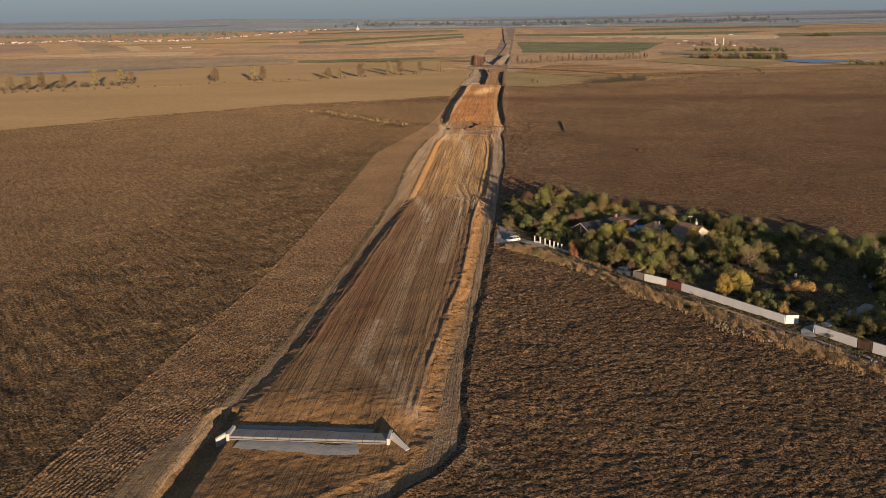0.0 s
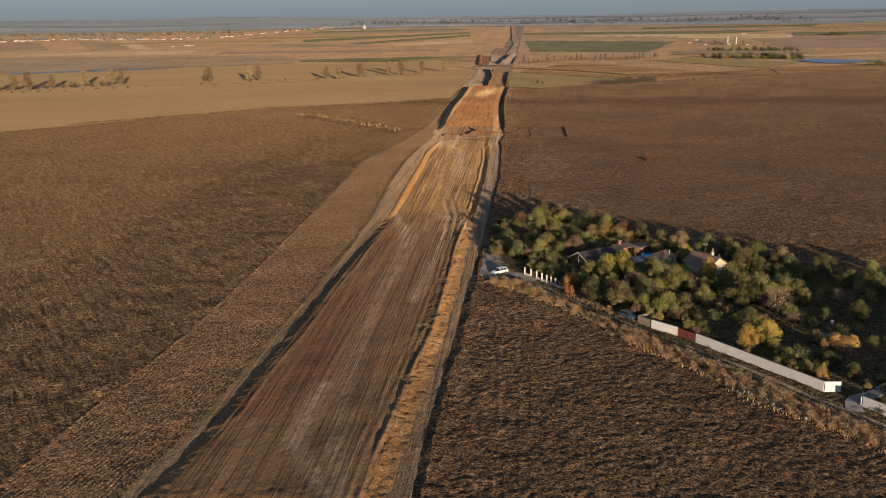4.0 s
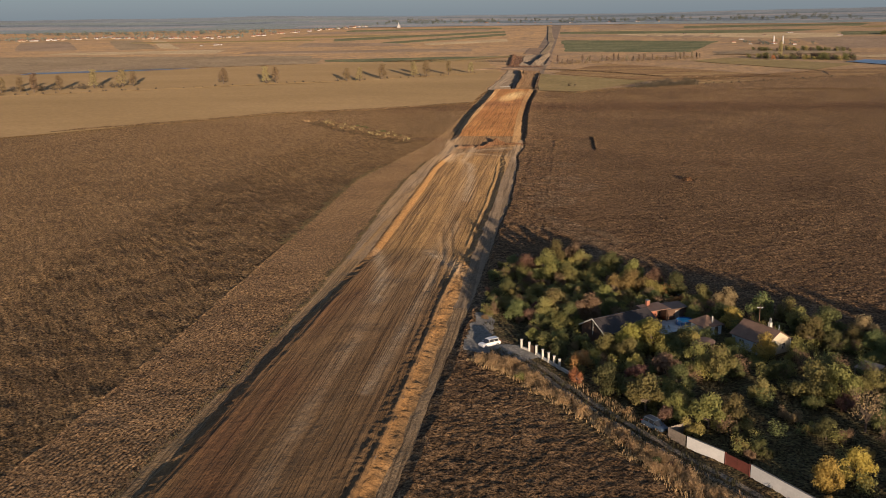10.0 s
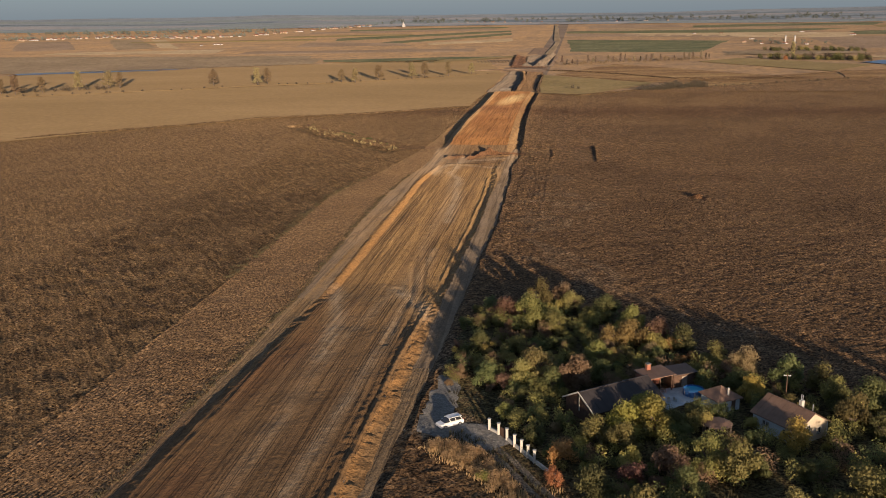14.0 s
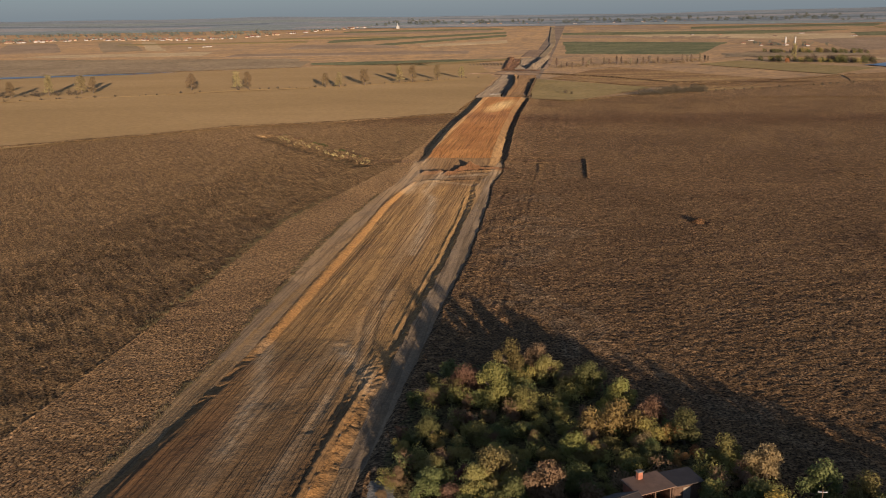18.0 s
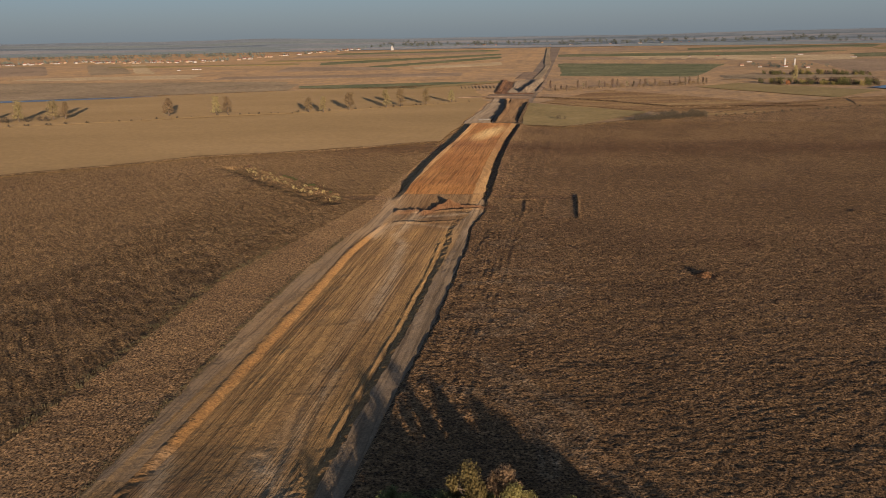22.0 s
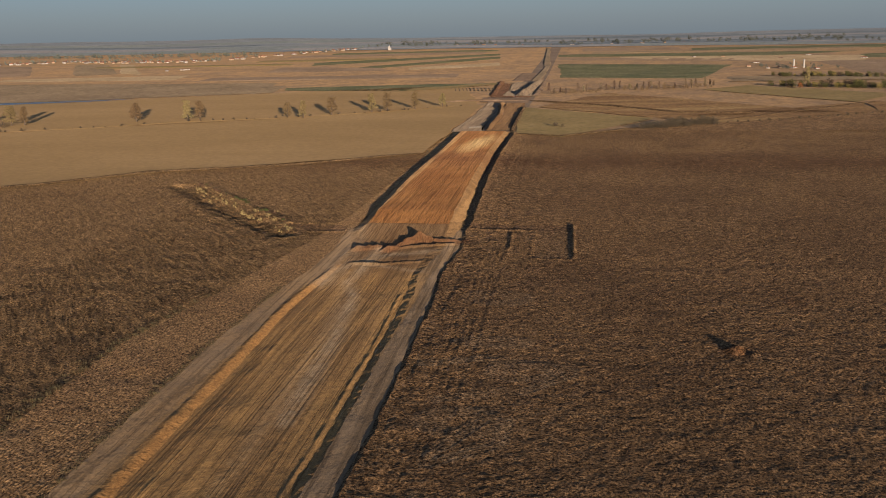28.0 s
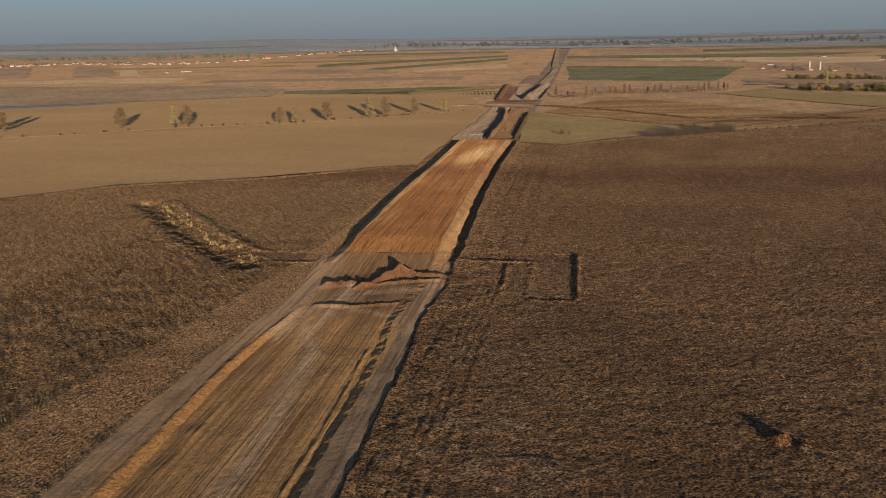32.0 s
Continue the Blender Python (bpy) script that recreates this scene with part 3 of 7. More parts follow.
    h -= 1.6 * np.clip(1 - d / 6.5, 0, 1) * (1 + 0.35 * smooth_noise(X, Y, 4, 44) + 0.2 * smooth_noise(X, Y, 1.6, 45))
    h += np.clip(1.3 - d / 8, 0, 1) * (0.4 * smooth_noise(X, Y, 2.6, 98) + 0.35 * smooth_noise(X, Y, 1.3, 99))
    h += 0.7 * np.clip(1 - near_line(X, Y, [(-139, 667), (-98, 611), (-65, 573)]) / 3, 0, 1)
    h += ridge(X, Y, [(125, 554), (140, 542)], 2.2, 0.6)
    # stripped rectangle in the right field and the cart path to it
    rect = (X > 13.8) & (X < 25.2) & (Y > 536) & (Y < 578)
    h = np.where(rect, h * 0.3 - 0.12, h)
    h += ridge(X, Y, [(26.0, 537), (25.8, 584)], 0.9, 0.55) + ridge(X, Y, [(13, 538), (13.2, 575)], 0.9, 0.18) + ridge(X, Y, [(14, 535), (25, 535)], 0.9, 0.22)
    path = ((X > -9) & (X < 25) & (Y > 576) & (Y < 586)) | ((X > -75) & (X < -52) & (Y > 571) & (Y < 583))
    h = np.where(path, h * 0.2 - 0.2, h)
    h += ridge(X, Y, [(-9, 575), (13, 575)], 1.0, 0.4) + ridge(X, Y, [(-72, 570), (-52, 569)], 1.0, 0.4)
    # lone heap with a low tail in the right field
    h += ridge(X, Y, [(58.6, 457.8), (59.2, 457.6)], 2.2, 1.8) + ridge(X, Y, [(62, 456), (67, 447)], 1.8, 0.35) + ridge(X, Y, [(5.6, 571), (6.6, 548)], 1.1, 0.5)
    # drainage trench at the culvert's outlet
    h -= 2.0 * np.clip(1.25 - near_line(X, Y, [(-50.2, 141), (-49.2, 131), (-49, 95)]) / 2.4, 0, 1) ** 0.7
    # wheel ruts in the roadbed and beside the right track
    for k, (pts, w, dep) in enumerate((([(-24.7, 341), (-17, 326), (-9.4, 311), (-8, 290)], 0.8, 0.2), ([(-25, 365), (-20.5, 335), (-19.5, 300)], 0.7, 0.18), ([(-23, 372), (-18.4, 338), (-17.5, 305)], 0.6, 0.15))):
        h -= dep * np.exp(-((near_line(X, Y, pts) / w) ** 2))
    rough = (Y < 152) & (X > -47) & (X < -13)
    h += np.where(rough & ((Y < 126.5) | (Y > 138)), 0.05 * smooth_noise(X, Y, 2.8, 87) + 0.06 * smooth_noise(X, Y, 1.1, 88), 0)
    h += 0.14 * np.exp(-(((X - np.interp(Y, ROW_Y, seam)) / 0.4) ** 2)) * (Y < 345) * (0.8 + 0.5 * smooth_noise(X, Y, 3, 89))
    loose = (Y > 140) & (Y < 335) & (X > -17) & (X < np.interp(Y, ROW_Y, brk[4]))
    h += np.where(loose, 0.1 * smooth_noise(X, Y, 0.7, 108) + 0.04 * smooth_noise(X, Y, 2.2, 109), 0)
    b1, b2 = np.interp(Y, ROW_Y, brk[1]), np.interp(Y, ROW_Y, brk[2])
    crest = np.clip((X - b1) / (b2 - b1), 0, 1)
    h += (0.42 + 0.06 * smooth_noise(X, Y, 2.0, 106) + 0.06 * smooth_noise(X, Y, 0.8, 110)) * np.clip(crest * 3, 0, 1) * np.clip((1 - crest) * 1.6, 0, 1) * np.clip((Y - 332) / 10, 0, 1) * np.clip((528 - Y) / 15, 0, 1)
    bank_zone = ((X > np.interp(Y, ROW_Y, brk[1])) & (X < np.interp(Y, ROW_Y, brk[2]))) | ((X > np.interp(Y, ROW_Y, brk[3])) & (X < np.interp(Y, ROW_Y, brk[4])))
    h += np.where(bank_zone & (Y < 580), np.where((X < -30) & (Y > 335), 0.3, 1.0) * (0.13 * smooth_noise(X, Y, 0.7, 86) + 0.14 * smooth_noise(X, Y, 1.7, 85)), 0)
    # low windrows the grader has left along both sides of the bed
    left_edge, right_edge = np.interp(Y, PLAN[:, 0], PLAN[:, 3]), np.interp(Y, PLAN[:, 0], PLAN[:, 4])
    sway = 0.25 * smooth_noise(X * 0, Y, 18, 57)
    for line, o, y0, y1, hgt in ((left_edge, 2.6, 360, 505, 0.13), (left_edge, 3.9, 345, 470, 0.18), (left_edge, 1.2, 150, 300, 0.2), (right_edge, -0.9, 140, 330, 0.35), (right_edge, -2.6, 140, 300, 0.14), (right_edge, -4.2, 150, 290, 0.1), (right_edge, -1.4, 340, 500, 0.3)):
        along = np.clip((Y - y0) / 8, 0, 1) * np.clip((y1 - Y) / 8, 0, 1)
        h += hgt * along * (0.75 + 0.5 * smooth_noise(X, Y, 3.5, 58)) * np.exp(-(((X - line - o - sway) / 0.42) ** 2))
    for cx, cy, ax, ay in LOOPS:
        rho = np.hypot((X - cx) / ax, (Y - cy) / ay) + 0.05 * smooth_noise(X, Y, 4, 102)
        for k in (0.35, 0.55, 0.7, 0.86, 1.0, 1.14):
            h += (0.075 + 0.04 * smooth_noise(X, Y, 2.5, 103)) * np.exp(-(((rho - k) * min(ax, ay) / 0.36) ** 2)) * (X > -5)
    for trail in TRAILS:
        d = near_line(X, Y, trail)
        h += (0.11 + 0.05 * smooth_noise(X, Y, 2.5, 111)) * (np.exp(-(((d - 0.5) / 0.3) ** 2)) + np.exp(-(((d - 1.5) / 0.3) ** 2))) - 0.06 * np.exp(-(((d - 1.0) / 0.3) ** 2))
    for o in (3.5, 5.0, 8.0, 9.5, 13.5, 15.0, 21.0, 22.5):
        h += (0.13 + 0.11 * smooth_noise(X, Y, 5, 104)) * np.exp(-(((X - o + 11 - 1.3 * smooth_noise(X * 0 + o, Y, 30, 105)) / 0.7) ** 2)) * (Y > 588) * (Y < 790)
    for o in (1.2, 2.2, 3.1, 4.0, 5.6, 7.5, 9.2, 11.4):
        h += np.interp(Y, [140, 300, 340], [0.4, 0.5, 1.1]) * (0.12 + 0.13 * smooth_noise(X, Y, 4, 52)) * np.exp(-(((X - o + 5.5 - 0.6 * smooth_noise(X * 0, Y, 14, 50)) / 0.5) ** 2)) * (Y > 140) * (Y < 560)
    z[near] = h * np.clip((Y - 90) / 8, 0, 1)
    return z


def on_ground(pts):
    """The points x, y with the height of the ground under them."""
    x, y_ = np.array(pts, float).T
    edge = np.interp(y_, PLAN[:, 0], PLAN[:, 7])
    bank = np.where((x > edge) & (y_ < 900), np.interp(y_, RISE[:, 0], RISE[:, 4]) * np.exp(-np.maximum(x - edge, 0) / 4.0), 0)
    return np.stack([x, y_, base_height(x, y_) + relief(x, y_) + bank], 1)


def layers(x, y):
    """Where wheels, weeds and wet clay have changed the surface, and where light or shade is put into the colour."""
    n = smooth_noise(x, y * 0.5, 4, 60) * 0.5 + smooth_noise(x, y, 1.3, 61) * 0.5
    dust, grass, damp, clay, tan, pale = (np.zeros(np.shape(x)) for _ in range(6))
    for pts, w, k in (
            ([(-17.6, 140), (-22, 155), (-27, 185), (-29, 235), (-29, 295), (-24, 350), (-26, 400), (-28, 455), (-33, 500), (-39, 520)], 1.8, 0.25),
            ([(-17, 141), (-20, 148), (-24, 165)], 1.8, 0.5),
            ([(-40, 340), (-33, 316), (-30, 290)], 2.0, 0.6),
            ([(-24.7, 341), (-17, 326), (-9.4, 311), (-6, 290)], 2.6, 0.7),
            ([(-34, 545), (-34, 520), (-34.8, 508), (-29.4, 492), (-25.7, 454), (-23.5, 415)], 1.9, 0.75),
            ([(-38, 527), (-25, 523), (-15, 518)], 1.6, 0.45),
            ([(-42, 505), (-44, 545), (-48, 575)], 3.5, 0.9),
            ([(-22, 380), (-21, 340), (-20, 300), (-21, 240)], 1.4, 0.45),
            ([(-14.7, 139.5), (-23.2, 153.3), (-30.7, 167), (-31, 190)], 1.6, 0.6),
            ([(-13, 134), (-7, 131), (-6, 126)], 3.2, 0.6),
            ([(-41, 520), (-30, 538), (-12, 546)], 2.4, 0.6)):
        dust = np.maximum(dust, k * np.exp(-((near_line(x, y, pts) / w) ** 2)) * (0.75 + 0.5 * n))
    for cx, cy, ax, ay in LOOPS:
        rho = np.hypot((x - cx) / ax, (y - cy) / ay)
        rho = rho + 0.05 * smooth_noise(x, y, 4, 102)
        for k in (0.4, 0.62, 0.86, 1.07):
            dust = np.maximum(dust, 0.55 * np.exp(-(((rho - k) * min(ax, ay) / 0.55) ** 2)) * (x > -6) * (0.8 + 0.4 * n))
    for trail in TRAILS:
        dust = np.maximum(dust, 0.75 * np.exp(-(((near_line(x, y, trail) - 0.9) / 0.7) ** 2)) * (0.8 + 0.4 * n))
    dust = np.maximum(dust, 0.3 * np.exp(-((near_line(x, y, [(9, 380), (22, 350), (60, 300), (110, 262)]) / 2.0) ** 2)))
    dust = np.maximum(dust, inside(x, y, FORECOURT) * (0.85 + 0.2 * n))
    g = inside(x, y, GARDEN) * (x > -6)
    lane = near_line(x, y, LANE)
    grass = np.clip(np.maximum(g * 1.0, np.clip(1.3 - np.abs(lane - 3.5) / 3.5, 0, 1) * (x > -4) * 0.7) + 0.3 * n, 0, 1) * ((g > 0) | ((lane < 9) & (x > -4)))
    # weeds, with lens falloff at the near end put into the same colour
    weedy = (x < np.interp(y, ROW_Y, seam)) & (x > -240) & (y > 90) & (y < 600)
    grass = np.where(weedy, np.clip(np.interp(y, [90, 200, 300, 345, 400, 450, 500], [0.3, 0.2, 0.0, 0.15, 0.45, 0.42, -0.3]) - np.clip((-115 - x) / 60, 0, 1) * (y > 300) + 0.28 * smooth_noise(x, y, 16, 63) + 0.5 * n, 0, 0.55), grass)
    pit = (y > 578) & (y < 900)
    dust = np.maximum(dust, pit * 1.8 * np.clip(1.1 - np.hypot((x + 30 - (y - 815) * 0.1) / 9, (y - 812) / 50), 0, 1) * (0.8 + 0.3 * n))
    damp = np.maximum(damp, pit * np.clip(0.8 + 0.5 * n - np.abs(y - 745) / 60, 0, 1) * 0.9)
    damp = np.maximum(damp, (y > 175) * (y < 330) * np.clip(0.55 + 0.5 * smooth_noise(x, y * 0.25, 5, 66) - np.abs(x + 37) / 14, 0, 1))
    damp = np.maximum(damp, 0.7 * np.clip(0.6 + 0.6 * n - np.hypot(x - 77, (y - 497) * 0.6) / 9, 0, 1))
    rect = (x > 13.8) & (x < 25.2) & (y > 536) & (y < 578) | (x > -9) & (x < 25) & (y > 576) & (y < 586) | (x > -75) & (x < -52) & (y > 571) & (y < 583)
    dust = np.maximum(dust, rect * 0.12)
    damp = np.maximum(damp, 0.5 * ((x > -9) & (x < 25) & (y > 577) & (y < 585) | (x > -75) & (x < -52) & (y > 572) & (y < 582)))
    # both heaps darkened in colour to tone down their sunlit faces; not wet
    damp = np.maximum(damp, np.clip(1.3 - np.hypot(x - 59, y - 457.5) / 3, 0, 1))
    tip = np.minimum(near_line(x, y, [(-40.5, 545), (-34.5, 547)]), near_line(x, y, [(-32, 544), (-26, 557), (-10, 556)]))
    damp = np.maximum(damp, np.clip(1.4 + 0.5 * n - tip / 4, 0, 1))
    # golden bed towards the junction, bare clay round the culvert and along the banks
    bed = (x > -45) & (x < -13)
    long = smooth_noise(x, y * 0.06, 1.8, 67)
    tan = np.maximum(tan, bed * np.clip((y - 290) / 70, 0, 1) * np.clip((530 - y) / 20, 0, 1) * np.clip(0.7 + 0.5 * long, 0, 1))
    clay = np.maximum(clay, (y < 150) * (x > -47) * (x < -14) * np.clip(0.75 + 0.7 * n - np.abs(y - 129) / 26, 0, 1))
    clay = np.maximum(clay, np.clip(1.3 + 0.6 * n - np.hypot(x + 16.5, (y - 139) * 0.7) / 4.5, 0, 1))
    left_edge, right_edge = np.interp(y, PLAN[:, 0], PLAN[:, 3]), np.interp(y, PLAN[:, 0], PLAN[:, 4])
    clay = np.maximum(clay, (y > 330) * (y < 525) * np.clip(1.25 + 0.4 * n - np.abs(x - left_edge + 0.9) / 1.3, 0, 1))
    clay = np.maximum(clay, (y > 140) * (y < 330) * np.clip(0.85 + 0.6 * n - np.abs(x - right_edge - 0.4) / 1.7, 0, 1))
    ditch = near_line(x, y, [(-150, 664), (-108, 607), (-72, 566)])
    grass = np.maximum(grass, np.clip(0.9 + 0.9 * n - ditch / 9, 0, 0.8))
    # both fields lighten towards their far ends: sunlit clod faces at grazing view, as colour
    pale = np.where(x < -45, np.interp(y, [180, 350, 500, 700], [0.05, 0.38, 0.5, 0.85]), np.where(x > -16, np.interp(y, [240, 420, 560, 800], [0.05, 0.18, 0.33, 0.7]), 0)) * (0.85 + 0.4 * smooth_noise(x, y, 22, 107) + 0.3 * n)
    return {"pale": np.clip(pale, 0, 1), "dust": dust, "grass": grass, "damp": damp, "clay": clay, "tan": tan}


def grid_object(name, co, shape, material):
    c, n = shape
    i = (np.arange(c - 1)[:, None] * n + np.arange(n - 1)).ravel()
    q = np.stack([i, i + n, i + n + 1, i + 1], -1)
    me = bpy.data.meshes.new(name)
    me.vertices.add(len(co))
    me.vertices.foreach_set("co", co.ravel())
    me.loops.add(q.size)
    me.loops.foreach_set("vertex_index", q.ravel().astype(np.int32))
    me.polygons.add(len(q))
    me.polygons.foreach_set("loop_start", np.arange(0, q.size, 4, dtype=np.int32))
    me.polygons.foreach_set("use_smooth", np.ones(len(q), bool))
    me.update(calc_edges=True)
    me.materials.append(material)
    return new(name, me)


def sheet(name, xs, zs, yy, rows, material, label, category):
    """A structured sheet from columns xs, zs over the rows."""
    xs, zs, yr = xs[:, rows], zs[:, rows], yy[rows]
    Y = np.array(np.broadcast_to(yr, xs.shape))
    Z = zs + base_height(xs, Y) + relief(xs, Y)
    ob = grid_object(name, np.stack([xs, Y, Z], -1).reshape(-1, 3), xs.shape, material)
    if yr[0] < 900:
        for key, val in layers(xs, Y).items():
            ob.data.attributes.new(key, "FLOAT", "POINT").data.foreach_set("value", val.ravel().astype(np.float32))
    return tagged(ob, label, category, kind="structure")


def drape(name, corners, material, label, category="field", lift=0.5, n=14, rows=None):
    """A field of four corners, in order round it, laid on the land."""
    (ax, ay), (bx, by), (cx, cy), (dx, dy) = corners
    u, v = np.meshgrid(np.linspace(0, 1, n), np.linspace(0, 1, rows or n), indexing="ij")
    x = (1 - u) * (1 - v) * ax + u * (1 - v) * bx + u * v * cx + (1 - u) * v * dx
    y = (1 - u) * (1 - v) * ay + u * (1 - v) * by + u * v * cy + (1 - u) * v * dy
    edge = np.minimum(np.minimum(u, 1 - u), np.minimum(v, 1 - v)) < 0.001
    k = 3.0
    x, y = x + edge * k * smooth_noise(x, y, 40, 70), y + edge * k * smooth_noise(x, y, 40, 71)
    z = base_height(x, y) + lift + 0.3 * (y > 1900) - edge * (lift + 0.4) * (y > 1500)
    co = np.stack([x, y, z], -1)
    if (bx - ax) * (dy - ay) - (by - ay) * (dx - ax) < 0:
        co = co[::-1]
    return tagged(grid_object(name, co.reshape(-1, 3), (n, rows or n), material), label, category, kind="structure")


allrows = np.arange(len(y))
near_rows, far_rows = allrows[y <= 900], allrows[y >= 898]
S = {n: (a, b) for n, a, b in STRIPS}
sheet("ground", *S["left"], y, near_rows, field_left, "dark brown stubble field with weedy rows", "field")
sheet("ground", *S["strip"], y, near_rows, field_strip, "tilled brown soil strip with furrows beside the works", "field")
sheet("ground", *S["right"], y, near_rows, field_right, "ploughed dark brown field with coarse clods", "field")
sheet("road", *S["bed"], y, allrows[y <= 580], road_soil, "bare graded roadbed of a motorway under construction", "road")
sheet("road", *S["bed"], y, allrows[(y >= 579) & (y <= 900)], pit_soil, "red-brown clay roadbed on a low embankment", "road")
sheet("trim", *S["ltrack"], y, allrows[(y >= 574) & (y <= 900)], verge_soil, "dark soil at the foot of the embankment", "bank")
sheet("trim", *S["rtrack"], y, allrows[(y >= 574) & (y <= 900)], verge_soil, "dark soil at the foot of the embankment", "bank")
sheet("road", *S["ltrack"], y, allrows[y <= 330], track_brown, "rutted brown haul track beside the roadbed", "track")
sheet("road", *S["ltrack"], y, allrows[(y >= 329.6) & (y <= 574.5)], track_soil, "pale dusty haul track beside the roadbed", "track")
sheet("road", *S["rtrack"], y, allrows[y <= 290], track_brown, "rutted brown haul track beside the roadbed", "track")
sheet("road", *S["rtrack"], y, allrows[(y >= 289.6) & (y <= 574.5)], track_soil, "pale dusty haul track beside the roadbed", "track")
sheet("trim", *S["lbank"], y, near_rows, bank_soil, "orange earth bank beside the roadbed", "bank")
sheet("trim", *S["rbank"], y, near_rows, bank_soil, "orange earth bank beside the roadbed", "bank")
sheet("trim", *S["redge"], y, near_rows, verge_soil, "rough dark soil edge of the ploughed field", "bank")
fx = np.concatenate([a[(0 if k == 0 else 1):] for k, (n, a, b) in enumerate(STRIPS)])
fz = np.concatenate([b[(0 if k == 0 else 1):] for k, (n, a, b) in enumerate(STRIPS)])
sheet("ground", fx, fz, y, allrows[(y >= 898) & (y <= 3050)], far_field, "far tan and brown fields rising gently", "field")
# the distance's haze sits in this sheet's colour
sheet("backdrop", fx, fz, y, allrows[y >= 3000], haze_hill, "distant farmland under the horizon, tinted blue-grey by haze", "distance")

# far fields
drape("ground", [(-620, 250), (-325, 552), (-520, 822), (-900, 600)], field_gold, "smooth golden-tan sown field")
drape("ground", [(-325, 552), (-185, 701), (-200, 1015), (-520, 822)], field_gold, "smooth golden-tan sown field", n=24)
drape("ground", [(-185, 701), (-57, 779), (-62, 1140), (-200, 1015)], field_gold, "smooth golden-tan sown field", n=24)
drape("ground", [(-520, 826), (-200, 1019), (-250, 1395), (-780, 1070)], field_gold, "golden-tan field beyond the tree line", n=24)
drape("ground", [(-200, 1019), (-65, 1144), (-115, 1457), (-250, 1395)], field_gold, "golden-tan field beyond the tree line", n=24)
drape("ground", [(-1000, 1010), (-335, 1352), (-380, 1570), (-1500, 1700)], field_grey, "grey-brown fallow field by the water", n=24)
drape("ground", [(-955, 1690), (-600, 1690), (-640, 1850), (-960, 1770)], field_straw, "pale straw-coloured field strip")
drape("ground", [(-334, 1395), (-174, 1357), (-71, 1520), (-349, 1450)], field_green, "green winter crop strip")
drape("ground", [(-174, 1350), (-80, 1460), (-71, 1515), (-174, 1400)], field_olive, "olive grass strip", "field", 0.9)
drape("ground", [(-512, 2131), (-150, 2492), (-158, 2584), (-543, 2257)], field_green, "green winter crop strip")
drape("ground", [(-372, 1959), (-137, 2323), (-145, 2432), (-391, 2037)], field_green, "green winter crop strip")
drape("ground", [(-272, 1919), (-112, 2023), (-123, 2151), (-285, 1992)], field_straw, "pale straw-coloured field strip")
drape("ground", [(-530, 1900), (-300, 1900), (-340, 2010), (-560, 2080)], field_pink, "pinkish brown fallow field")
drape("ground", [(-872, 1844), (-811, 1900), (-1057, 2333), (-1152, 2353)], field_grey, "brown ploughed plot below the village")
drape("ground", [(-811, 1905), (-752, 1871), (-987, 2317), (-1026, 2327)], field_straw, "pale plot below the village")
drape("ground", [(-1100, 1850), (-960, 1860), (-1230, 2300), (-1330, 2250)], field_pink, "pinkish plot below the village")
drape("ground", [(40, 897), (320, 897), (333, 1118), (81, 930)], field_right_far, "far end of the ploughed dark brown field", "field", 0.35, 30)
drape("ground", [(320, 897), (1500, 897), (1500, 1160), (333, 1118)], field_right_far, "far end of the ploughed dark brown field", "field", 0.35, 30)
drape("ground", [(-14, 887), (16, 862), (85, 990), (-21, 1108)], field_olive, "olive-brown meadow beside the works")
drape("ground", [(-8, 1110), (84, 998), (235, 1040), (60, 1300)], marsh_soil, "rough marsh meadow with straw streaks", n=24)
drape("ground", [(86, 994), (125, 948), (262, 1044), (276, 1135)], marsh_soil, "rough marsh meadow with straw streaks", n=24)
drape("ground", [(262, 1040), (520, 1180), (520, 1260), (280, 1135)], marsh_soil, "rough marsh meadow with straw streaks")
drape("ground", [(165, 1340), (276, 1140), (345, 1245), (225, 1406)], field_olive, "olive pasture strip")
drape("ground", [(-1, 1626), (196, 1559), (296, 1959), (-10, 2057)], field_green, "wide green winter crop field", n=20)
drape("ground", [(-14, 2209), (330, 2060), (360, 2140), (-16, 2330)], field_pink, "pinkish stubble strip")
drape("ground", [(-16, 2361), (420, 2260), (640, 2401), (-21, 2480)], field_green, "long green crop strip")
drape("ground", [(100, 2180), (534, 2007), (600, 2233), (120, 2320)], field_straw, "pale stubble strip")
drape("ground", [(300, 2600), (723, 2560), (857, 2900), (320, 2800)], field_green, "green field under the horizon")
drape("ground", [(420, 1640), (900, 1700), (1000, 2100), (450, 2050)], field_pink, "pinkish fallow hillside", n=20)
drape("ground", [(560, 2140), (1000, 2120), (1100, 2300), (590, 2280)], field_green, "green field on the hillside")
drape("ground", [(400, 1380), (620, 1500), (640, 1560), (380, 1420)], field_straw, "pale bank of the lake")
